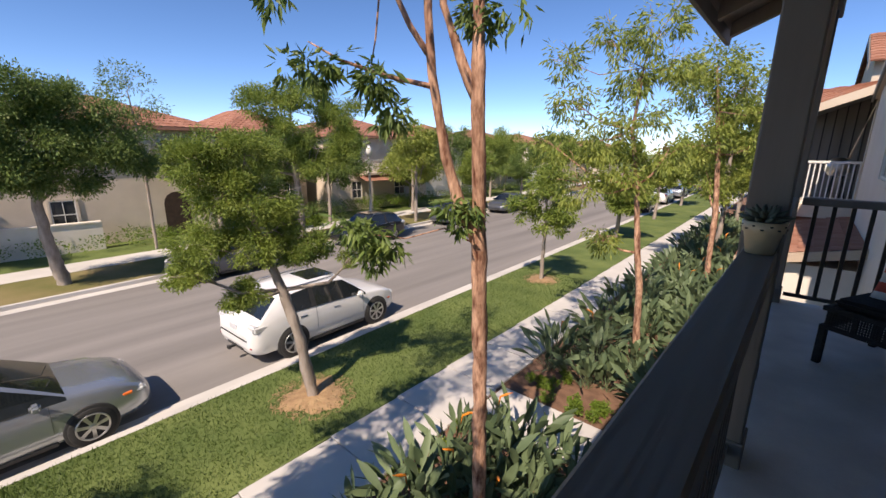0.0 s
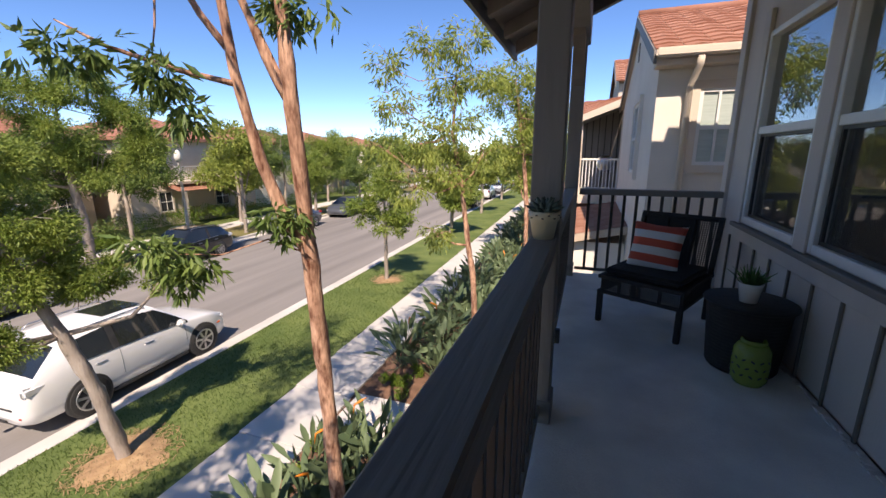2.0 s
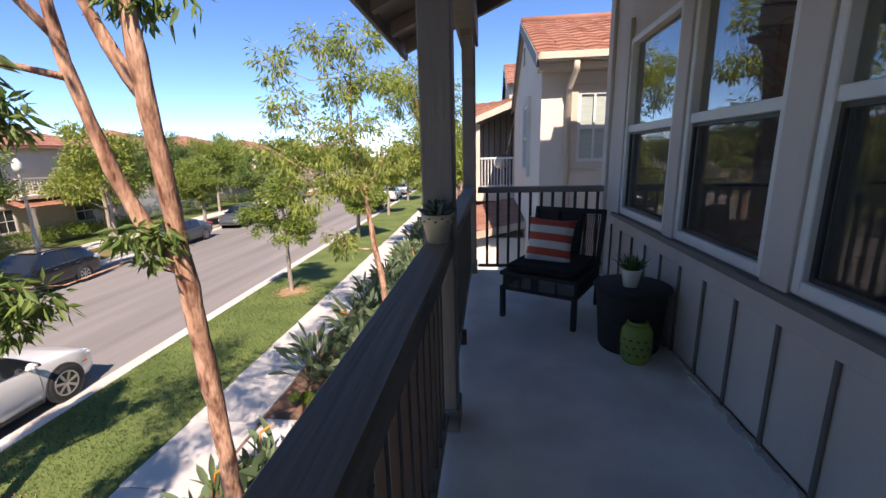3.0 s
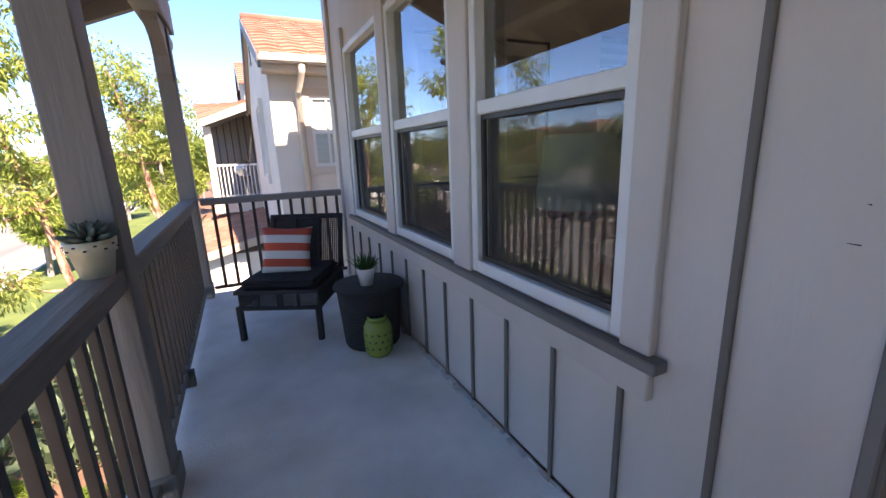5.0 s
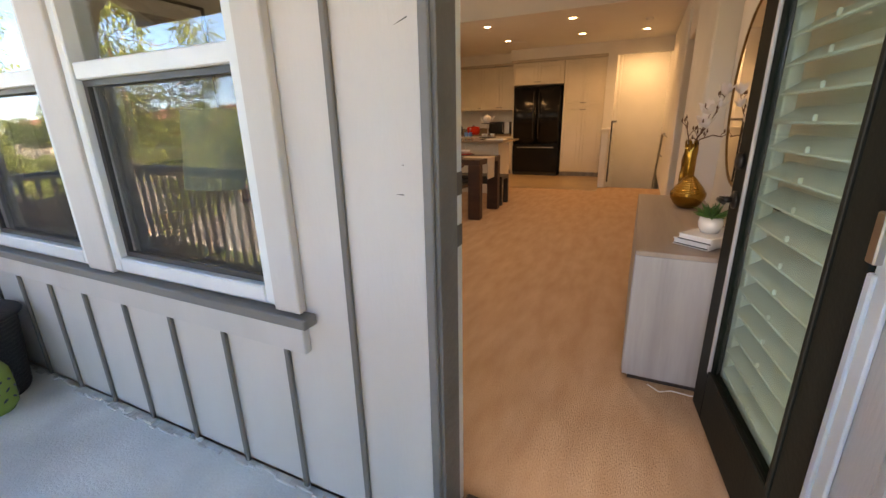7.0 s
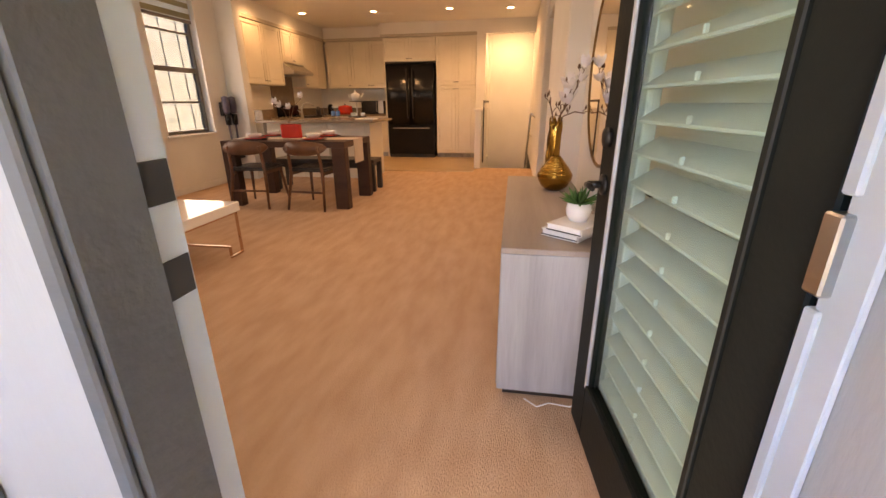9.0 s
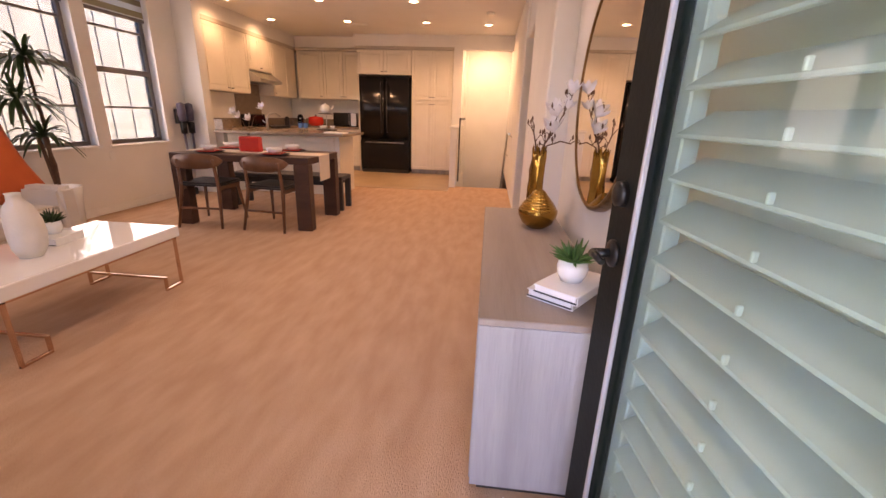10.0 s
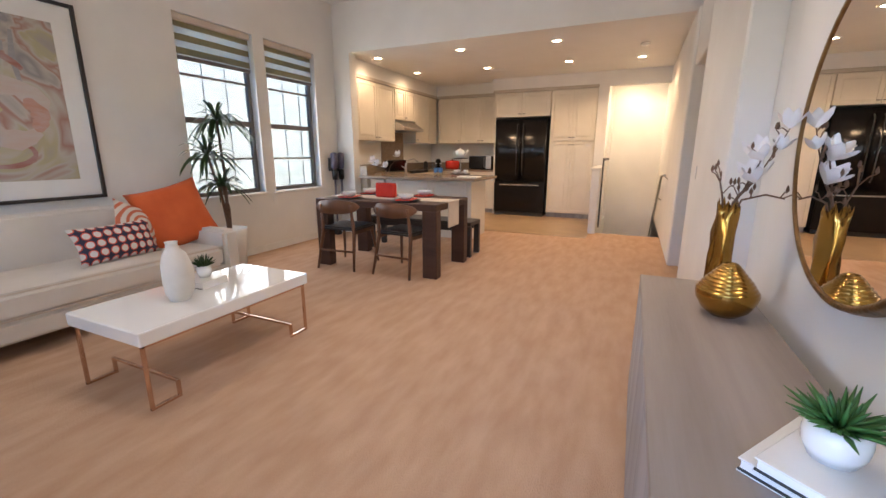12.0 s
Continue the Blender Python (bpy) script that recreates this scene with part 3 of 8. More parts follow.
def ragged_ring(size, seed):
    """A low heap of straw with an uneven edge."""
    b = bmesh.new()
    r = random.Random(seed)
    n = 40
    edge = [0.86 + 0.10 * math.sin(3 * k * 6.283 / n + 1) + 0.07 * math.sin(7 * k * 6.283 / n) + r.uniform(-0.08, 0.08) for k in range(n)]
    last = None
    for f, z in ((0.03, 0.05), (0.35, 0.045), (0.7, 0.03), (1.0, -0.01)):
        now = [b.verts.new((size * f * (1 + (edge[k] - 1) * f) * math.cos(6.2832 * k / n), size * f * (1 + (edge[k] - 1) * f) * math.sin(6.2832 * k / n), z + r.uniform(-0.008, 0.008))) for k in range(n)]
        if last:
            for k in range(n):
                b.faces.new((last[k], last[(k + 1) % n], now[(k + 1) % n], now[k])).smooth = True
        last = now
    # loose straws strewn over it and beyond its edge
    for k in range(420):
        a, d, w = r.uniform(0, 6.283), size * math.sqrt(r.uniform(0.0, 1.25)), r.uniform(0, 6.283)
        p = Vector((d * math.cos(a), d * math.sin(a), 0.05 - 0.04 * d / size + 0.012))
        u = Vector((math.cos(w), math.sin(w), r.uniform(-0.1, 0.25))) * 0.05
        s_ = Vector((-math.sin(w), math.cos(w), 0)) * 0.005
        b.faces.new([b.verts.new(p - u - s_), b.verts.new(p + u - s_), b.verts.new(p + u + s_), b.verts.new(p - u + s_)])
    return b


# kerbside tree with a leaning trunk
tree("leaning street tree with fluffy bright green foliage", (-6.3, 3.66, G), [(-6.3, 3.66, G - 0.1), (-6.37, 3.5, -2.2), (-6.47, 3.3, -1.2), (-6.6, 3.05, -0.3), (-6.66, 2.87, 0.55)], [0.115, 0.095, 0.085, 0.065, 0.04],
     [(-6.86, 2.3, 1.0, 0.5), (-6.74, 2.65, 0.6, 0.6), (-6.95, 2.25, -0.35, 0.55), (-6.96, 1.99, -0.7, 0.36), (-6.63, 2.93, 1.15, 0.55), (-6.5, 3.2, 0.4, 0.65), (-6.2, 3.7, -0.5, 0.5), (-6.62, 2.95, -0.3, 0.55), (-6.8, 2.7, -1.2, 0.42), (-5.84, 4.33, -0.73, 0.22), (-6.4, 3.4, 0.0, 0.5)],
     76000, 0.055, 0.02, 1, M_LEAF, M_BARK_G)
tagged(single("mulch_ring", ragged_ring(0.72, 11), surf("straw_mulch", (0.28, 0.17, 0.09), (0.42, 0.28, 0.15), 6, 0.95, 1.0, 50), "ring of straw mulch round the tree", "mulch", pose(-6.3, 3.66, G)))
tagged(single("mulch_ring", ragged_ring(0.62, 12), bpy.data.materials["straw_mulch"], "patch of straw mulch round the small tree", "mulch", pose(-6.68, 13.45, G)))
# near eucalyptus in the planting bed, forked, with peeling bark
# its clumps above z 3.5 are unseen, added to dapple the ground
eu = tree("slender eucalyptus with reddish peeling bark and long hanging leaves", (-2.0, 3.26, G), [(-2.0, 3.26, G - 0.1), (-1.96, 3.12, -2.0), (-1.92, 3.0, -0.6), (-1.89, 2.9, 0.45), (-1.86, 2.8, 1.3), (-1.83, 2.72, 2.2), (-1.8, 2.65, 3.0), (-1.75, 2.6, 4.2)],
          [0.085, 0.075, 0.072, 0.07, 0.062, 0.05, 0.04, 0.02],
          [(-2.45, 2.2, 1.75, 0.22), (-2.35, 2.3, 1.52, 0.2), (-2.72, 1.85, 1.85, 0.18), (-2.85, 1.7, 1.82, 0.15), (-1.85, 2.78, 2.25, 0.24), (-1.6, 2.9, 2.3, 0.2), (-2.55, 2.1, 1.9, 0.18), (-2.02, 2.6, 0.78, 0.13), (-1.9, 2.75, 0.75, 0.13),
           (-2.5, 2.1, 0.5, 0.22), (-2.4, 2.25, 0.42, 0.2), (-2.62, 2.0, 0.62, 0.18), (-2.85, 1.6, 2.3, 0.2), (-1.7, 2.6, 3.6, 0.7), (-2.4, 2.2, 4.2, 0.8), (-1.4, 2.8, 4.6, 0.9), (-3.0, 1.6, 4.6, 0.8), (-2.2, 3.0, 5.4, 1.0), (-3.2, 2.7, 4.4, 0.7), (-2.0, 1.2, 4.3, 0.8), (-2.6, 3.6, 4.8, 0.8), (-3.6, 0.6, 4.8, 1.0), (-4.4, 0.2, 5.2, 1.0), (-4.6, 1.8, 5.0, 0.9), (-3.4, -0.8, 5.0, 1.0), (-2.5, -0.3, 4.7, 0.9), (-2.9, 0.9, 4.5, 0.8)],
          11500, 0.15, 0.036, 2, M_LEAF_D, M_BARK, 0.9, limbs=False)
EO = Vector((-2.0, 3.26, G))
for pts, rad in (([(-1.9, 2.92, 0.42), (-2.0, 2.78, 0.72), (-2.1, 2.66, 1.2), (-2.18, 2.58, 1.85), (-2.2, 2.55, 2.3), (-2.2, 2.55, 3.4)], [0.06, 0.055, 0.045, 0.038, 0.033, 0.02]),
                 ([(-2.17, 2.59, 1.75), (-2.42, 2.33, 1.82), (-2.66, 2.03, 1.93), (-2.8, 1.85, 2.05)], [0.022, 0.017, 0.012, 0.005]),
                 ([(-2.18, 2.58, 1.95), (-2.3, 2.45, 2.2), (-2.45, 2.32, 2.6)], [0.028, 0.024, 0.015]),
                 ([(-1.86, 2.8, 1.6), (-1.98, 2.7, 1.95), (-2.1, 2.62, 2.35), (-2.1, 2.6, 3.0)], [0.045, 0.038, 0.03, 0.02]),
                 ([(-1.92, 2.9, 0.42), (-2.1, 2.66, 0.58), (-2.3, 2.38, 0.5), (-2.5, 2.12, 0.55)], [0.009, 0.007, 0.005, 0.003]),
                 # two unseen limbs for the added high clumps
                 ([(-1.78, 2.62, 3.4), (-2.6, 1.8, 4.2), (-3.6, 0.6, 4.8), (-3.4, -0.8, 5.0)], [0.035, 0.028, 0.018, 0.006]),
                 ([(-2.6, 1.8, 4.2), (-3.6, 1.5, 4.8), (-4.6, 1.6, 5.1), (-4.5, 0.2, 5.2)], [0.025, 0.02, 0.012, 0.005]),
                 ([(-2.45, 2.3, 2.6), (-2.48, 2.25, 2.1), (-2.5, 2.2, 1.85)], [0.008, 0.006, 0.003])):
    part("limb", rough_limb([Vector(p) - EO for p in pts], rad, 10, len(pts)), M_BARK, eu)
# hanging leaf clusters on the low twigs
low = [(-2.45, 2.2, 1.75, 0.2), (-2.35, 2.3, 1.52, 0.17), (-2.72, 1.85, 1.85, 0.15), (-2.02, 2.62, 0.76, 0.13), (-1.9, 2.78, 0.74, 0.13), (-1.98, 2.72, 0.62, 0.12), (-2.5, 2.1, 0.5, 0.2), (-2.4, 2.25, 0.42, 0.18), (-2.62, 2.0, 0.6, 0.16), (-2.46, 2.16, 0.32, 0.15), (-1.85, 2.78, 2.25, 0.2)]
tufts = new("leaf_cluster", leaf_mesh("leaf_cluster", [(c[0] - EO.x, c[1] - EO.y, c[2] - EO.z, c[3]) for c in low], 1500, 0.105, 0.03, 23, M_LEAF_D, 0.6))
tufts.parent = eu
# unseen pair added behind the viewpoint, in bed and grass strip, shading the ground
for x, y, cz, sd in ((-2.6, -2.2, 3.4, 91), (-4.0, -5.2, 2.4, 92)):
    tree("unseen slender eucalyptus added further back along the planting bed" if sd == 91 else "unseen street tree added further back on the grass strip", (x, y, G), [(x, y, G - 0.1), (x, y, cz - 2), (x, y, cz), (x, y, cz + 1.5)], [0.1, 0.085, 0.07, 0.03], round_clumps((x + 0.1, y, cz), 1.9, 1.5, 13, sd, 0.65), 9000, 0.17, 0.05, sd, M_LEAF_Y if sd == 91 else M_LEAF, M_BARK, 0.7)
# second eucalyptus further along the bed
tree("slender yellow-green eucalyptus in the planting bed", (-2.1, 9.4, G), [(-2.1, 9.4, G - 0.1), (-2.2, 9.36, -1.6), (-2.31, 9.33, -0.9), (-2.48, 9.28, 0.55), (-2.66, 9.2, 1.7), (-2.6, 9.25, 2.9)], [0.08, 0.07, 0.065, 0.055, 0.04, 0.02],
     [(-4.01, 8.68, 3.09, 0.5), (-3.23, 9.02, 3.47, 0.55), (-2.36, 9.31, 3.5, 0.7), (-2.66, 9.22, 2.69, 0.7), (-3.85, 8.76, 2.3, 0.6), (-2.1, 9.38, 2.86, 0.55), (-2.66, 9.22, 1.82, 0.75), (-3.26, 9.01, 1.48, 0.75), (-2.0, 9.4, 1.25, 0.7), (-2.77, 9.19, 0.77, 0.8), (-3.08, 9.08, -0.61, 0.5), (-3.61, 8.86, 0.5, 0.6), (-4.11, 8.63, 1.35, 0.5)],
     9500, 0.15, 0.036, 3, M_LEAF_Y, M_BARK, 0.8)
tree("small round-headed street tree on the grass strip", (-6.68, 13.45, G), [(-6.68, 13.45, G - 0.1), (-6.66, 13.4, -2.4), (-6.6, 13.35, -1.4), (-6.6, 13.3, -0.4)], [0.08, 0.07, 0.06, 0.03],
     [(-6.69, 13.15, -0.2, 0.8), (-5.96, 13.51, -0.8, 0.7), (-7.3, 12.78, -0.7, 0.65), (-6.45, 13.27, -1.2, 0.7), (-6.6, 13.6, 0.5, 0.6)], 9000, 0.13, 0.05, 4, M_LEAF, M_BARK_G)
tree("tall airy eucalyptus beside the pavement", (-1.95, 16.8, G), [(-1.95, 16.8, G - 0.1), (-2.0, 16.8, -0.8), (-2.2, 16.8, 1.2), (-2.4, 16.75, 2.6), (-2.6, 16.7, 4.0)], [0.1, 0.09, 0.075, 0.05, 0.03],
     [(-2.59, 16.73, 3.97, 1.1), (-1.76, 16.85, 3.39, 1.0), (-3.12, 16.63, 3.31, 1.0), (-2.21, 16.79, 2.37, 1.1), (-1.3, 16.87, 1.46, 1.0), (-2.75, 16.7, 1.65, 1.0), (-3.5, 16.54, 4.2, 0.7), (-2.4, 17.4, 0.4, 0.9), (-1.0, 17.0, 2.6, 1.0)], 12000, 0.17, 0.05, 5, M_LEAF_Y, M_BARK, 0.7)
# across the street
tree("broad dark green street tree on the dry grass", (-18.6, 1.5, G), [(-18.6, 1.5, G - 0.1), (-18.5, 1.3, -2.0), (-18.3, 1.2, -0.6), (-18.2, 1.4, 0.8), (-18.2, 1.4, 2.0)], [0.2, 0.17, 0.14, 0.1, 0.05],
     [(-18.2, 1.17, 2.6, 1.4), (-18.16, 1.57, 1.6, 1.6), (-18.05, 2.56, 2.5, 1.4), (-17.98, 3.04, 1.3, 1.5), (-18.15, 1.74, 0.3, 1.3), (-18.22, 0.5, 0.6, 1.4), (-17.84, 3.75, 0.9, 1.0), (-18.23, -0.6, 1.6, 1.8)], 80000, 0.115, 0.045, 6, M_LEAF_D, M_BARK_G)
tree("broad green street tree with spreading limbs", (-18.7, 10.6, G), [(-18.7, 10.6, G - 0.1), (-18.6, 10.6, -1.6), (-18.5, 10.4, 0.0), (-18.4, 10.3, 1.6), (-18.4, 10.3, 3.0)], [0.2, 0.17, 0.13, 0.09, 0.04],
     [(-18.75, 9.3, 3.3, 1.3), (-17.9, 10.9, 3.6, 1.2), (-17.1, 12.0, 2.9, 1.3), (-18.4, 9.9, 1.7, 1.4), (-17.7, 11.1, 0.8, 1.4), (-19.0, 8.7, 0.8, 1.2), (-17.0, 12.3, 1.5, 1.2)], 64000, 0.12, 0.045, 7, M_LEAF, M_BARK_G)
tree("thin young tree before the stucco house", (-22.4, 5.2, G), [(-22.4, 5.2, G - 0.1), (-22.4, 5.2, 0.0), (-22.3, 5.1, 2.2), (-22.3, 5.0, 3.6)], [0.07, 0.06, 0.045, 0.02],
     [(-22.2, 4.9, 4.0, 1.0), (-22.1, 5.3, 2.9, 1.1), (-22.0, 5.6, 1.6, 1.0), (-22.3, 4.6, 3.3, 0.8)], 3000, 0.14, 0.05, 8, M_LEAF_D, M_BARK_G)
tree("yellow-green garden tree before the terrace houses", (-19.2, 19.3, G), [(-19.2, 19.3, G - 0.1), (-19.2, 19.3, -1.2), (-19.1, 19.3, 1.2)], [0.12, 0.1, 0.06],
     [(-19.4, 19.0, 2.2, 1.4), (-18.9, 19.8, 0.6, 1.5), (-20.0, 18.4, 0.2, 1.3), (-18.5, 20.1, 1.6, 1.1), (-19.2, 19.2, 1.2, 1.4)], 11000, 0.2, 0.08, 9, M_LEAF_Y, M_BARK_G)
# rows of trees further down the street, both sides
k = 0
for x, y, h, w, mat in [(-19.8, 27, 5.0, 1.8, 0), (-20.6, 35, 5.5, 2.0, 1), (-21.2, 44, 6.0, 2.2, 0), (-22, 54, 6.0, 2.2, 2), (-23, 66, 6.5, 2.4, 1), (-24, 80, 6.5, 2.4, 0), (-7.3, 23, 4.6, 1.4, 0), (-7.7, 32, 5.0, 1.6, 2), (-8.1, 42, 5.5, 1.8, 0), (-8.6, 54, 5.5, 1.9, 1), (-9.2, 70, 6.0, 2.0, 0),
                        (-2.6, 23, 7.0, 1.7, 2), (-2.8, 31, 7.0, 1.8, 0), (-3.0, 41, 7.5, 1.9, 2), (-3.4, 54, 7.5, 2.0, 0), (-4, 72, 7.5, 2.2, 1), (-25.5, 14, 6.5, 2.4, 1), (-23.2, -3.5, 6.2, 2.3, 1), (-22.6, 8.2, 6.4, 2.2, 0), (-22.2, 14.6, 6.2, 2.2, 1), (-22.8, 22.5, 5.6, 2.0, 2), (-24.2, 35, 6.5, 2.4, 0), (-25, 48, 7, 2.6, 1), (-24.5, 24, 5.0, 1.8, 0), (-26, 31, 7.5, 2.4, 1), (-27, 42, 7.5, 2.6, 0), (-29, -2, 7.0, 2.4, 1), (-16, 100, 8, 3.2, 1), (-10, 112, 8, 3.4, 0), (-22, 108, 8, 3.2, 2), (-4, 104, 8, 3.0, 0), (-29, 60, 8, 3.0, 1), (-31, 78, 8.5, 3.2, 0)]:
    k += 1
    cl = round_clumps((x, y, G + h * 0.66), w * 0.75, h * 0.27, 9, 40 + k, w * 0.6)
    tree("green street tree further down the road", (x, y, G), [(x, y, G - 0.1), (x + 0.1, y, G + h * 0.3), (x, y, G + h * 0.55), (x, y, G + h * 0.8)], [0.12, 0.1, 0.08, 0.04], cl, 17000 if y < 40 else 9000, 0.155 if y < 40 else 0.26, 0.068 if y < 40 else 0.12, 60 + k, (M_LEAF, M_LEAF_D, M_LEAF_Y)[mat], M_BARK_G, limbs=y < 30)


# ---- planting beds ----
def paddle_plant(seed, h):
    """A clump of upright paddle leaves on stalks."""
    b = bmesh.new()
    r = random.Random(seed)
    for k in range(34):
        a, e = r.uniform(0, 6.283), r.uniform(0.55, 1.45)
        d = Vector((math.cos(a) * math.cos(e), math.sin(a) * math.cos(e), math.sin(e)))
        o = Vector((r.uniform(-0.12, 0.12), r.uniform(-0.12, 0.12), 0))
        l = h * r.uniform(0.6, 1.1)
        s = d.cross(Vector((r.gauss(0, 1), r.gauss(0, 1), 0.3))).normalized()
        n = s.cross(d)
        row = None
        for f, wd in ((0.0, 0.006), (0.5, 0.007), (0.58, 0.03), (0.72, 0.062), (0.86, 0.048), (1.0, 0.003)):
            p = o + d * (l * f) + Vector((0, 0, -0.18 * l * f ** 3)) + n * (0.03 * math.sin(3 * f))
            now = [b.verts.new(p - s * wd), b.verts.new(p - n * wd * 0.25), b.verts.new(p + s * wd)]
            if row:
                for i in (0, 1):
                    b.faces.new((row[i], row[i + 1], now[i + 1], now[i])).smooth = True
            row = now
    return b


M_BEAK = surf("orange_flower", (0.75, 0.2, 0.02), (0.85, 0.32, 0.03), 10, 0.5, 0.0, 40)
pads = [as_mesh("foliage", paddle_plant(70 + k, 0.95 + 0.12 * k), M_BOP) for k in range(4)]
rnd = random.Random(21)
spots = [(-2.6, 3.6), (-2.2, 3.0), (-1.7, 3.7), (-2.75, 2.9), (-1.5, 2.9), (-2.1, 4.3), (-2.8, 4.4), (-1.4, 4.5), (-0.9, 3.6), (-2.7, 2.2), (-1.9, 2.2), (-1.0, 4.8), (-3.0, 3.3), (-3.1, 4.1), (-2.4, 4.9), (-1.8, 4.85), (-3.15, 2.4), (-1.2, 4.1), (-2.95, 4.85), (-1.5, 3.4), (-2.4, 3.9), (-2.0, 3.6)]
y = 7.6
while y < 34:
    for x in (-3.05, -2.45, -1.85, -1.25, -0.7):
        if y < 22 or x < -1.5:
            spots.append((x - 0.02 * y + rnd.uniform(-0.25, 0.25), y + rnd.uniform(-0.35, 0.35)))
    y += 0.85
for x, y in spots:
    p = thing("paddle_leaf_plant", pose(x, y, G - 0.03, 0, 0, rnd.uniform(0, 360)), "bushy bird-of-paradise plant with grey-green paddle leaves", "plant", "bed plants")
    piece("foliage", rnd.choice(pads), p, Matrix.Identity(4))
    if rnd.random() < 0.16:
        part("flower", tube(bmesh.new(), [(0.1, 0, 0.8), (0.12, 0.02, 0.95), (0.2, 0.05, 1.0), (0.3, 0.08, 1.06)], [0.006, 0.014, 0.02, 0.003], 6), M_BEAK, p, "orange beaked flower")


def low_hedge(name, x0, y0, x1, y1, h, count, seed, label, mat=None, leaf=0.05):
    r = np.random.RandomState(seed)
    cl = []
    n = max(3, int((x1 - x0) * (y1 - y0) / 0.12))
    for k in range(min(n, 160)):
        cl.append((r.uniform(x0, x1), r.uniform(y0, y1), h * r.uniform(0.3, 0.75), max(0.12, h * 0.45)))
    me = leaf_mesh(name, cl, count, leaf, leaf * 0.5, seed, mat or M_HEDGE, -0.2)
    ob = new(name, me)
    ob.matrix_basis = pose(0, 0, G - 0.02)
    return tagged(ob, label, "hedge", "", "stuff")


low_hedge("ground_cover", -3.55, 6.5, -1.2, 7.5, 0.3, 6500, 31, "low bright green groundcover beside the path")
low_hedge("ground_cover", -3.6, 1.2, -3.2, 5.2, 0.2, 2500, 32, "low green groundcover along the pavement")
for k, (x0, y0, x1, y1, h) in enumerate([(-25.8, -6, -22.6, 8, 0.9), (-25.5, 9, -23.5, 17, 1.3), (-26, 18, -24.2, 27, 1.2), (-27, 30, -25.2, 46, 1.2), (-22.6, 9.5, -22.0, 14, 0.7)]):
    low_hedge("garden_shrubs", x0, y0, x1, y1, h, 5200, 33 + k, "clipped green shrubs in the front gardens across the street", M_LEAF_D if k % 2 else M_HEDGE, 0.12)
# blades of grass on the strip beside the kerb
r_ = np.random.RandomState(5)
nb = 30000
gx = r_.uniform(0, 1, nb)
gy = 1.0 + 15.0 * r_.uniform(0, 1, nb) ** 1.6 - 1.5
x0_, x1_ = -7.55 - 0.035 * gy, -5.0 - 0.022 * gy
px = x0_ + (x1_ - x0_) * gx
a_ = r_.uniform(0, 6.283, nb)
hh = r_.uniform(0.03, 0.065, nb)
lean = r_.normal(0, 0.022, (nb, 2))
P = np.stack([px, gy, np.full(nb, G - 0.002)], 1)
S = np.stack([np.cos(a_), np.sin(a_), np.zeros(nb)], 1) * 0.007
T = P + np.stack([lean[:, 0], lean[:, 1], hh], 1)
me = bpy.data.meshes.new("grass_blades")
me.from_pydata(np.stack([P - S, P + S, T], 1).reshape(-1, 3).tolist(), [], np.arange(nb * 3).reshape(-1, 3).tolist())
M_BLADE = leafy("grass_blade", (0.05, 0.095, 0.02), (0.12, 0.175, 0.04), 0.8, 0.3)
me.materials.append(M_BLADE)
tagged(new("grass_blades", me), "short mown grass blades on the strip", "grass", "", "stuff")


# ---- cars ----
def paint(name, c, metal=0.0, rough=0.3):
    return surf(name, c, tuple(min(1, v * 1.06) for v in c), 2, rough, 0.0, 30, metal=metal, coat=0.8)


M_TYRE = surf("tyre_rubber", (0.018, 0.018, 0.018), (0.03, 0.03, 0.03), 12, 0.8, 0.2, 60)
M_RIM = surf("alloy_rim", (0.5, 0.5, 0.5), (0.6, 0.6, 0.6), 6, 0.3, 0.0, 40, metal=1.0)
M_CARGLASS = surf("tinted_car_glass", (0.012, 0.016, 0.018), (0.02, 0.024, 0.026), 2, 0.03, 0.0, 20, coat=0.5)
M_PLAST = surf("black_car_plastic", (0.02, 0.02, 0.02), (0.035, 0.035, 0.035), 8, 0.6, 0.1, 80)
M_TAIL = surf("red_lamp_lens", (0.4, 0.01, 0.01), (0.5, 0.02, 0.02), 8, 0.1, 0.0, 40, coat=0.5)
M_HEADL = surf("clear_lamp_lens", (0.55, 0.56, 0.58), (0.7, 0.71, 0.72), 14, 0.1, 0.0, 40, coat=0.6)
M_AMBER = surf("amber_lens", (0.75, 0.16, 0.03), (0.8, 0.2, 0.04), 8, 0.15, 0.0, 40, coat=0.5)


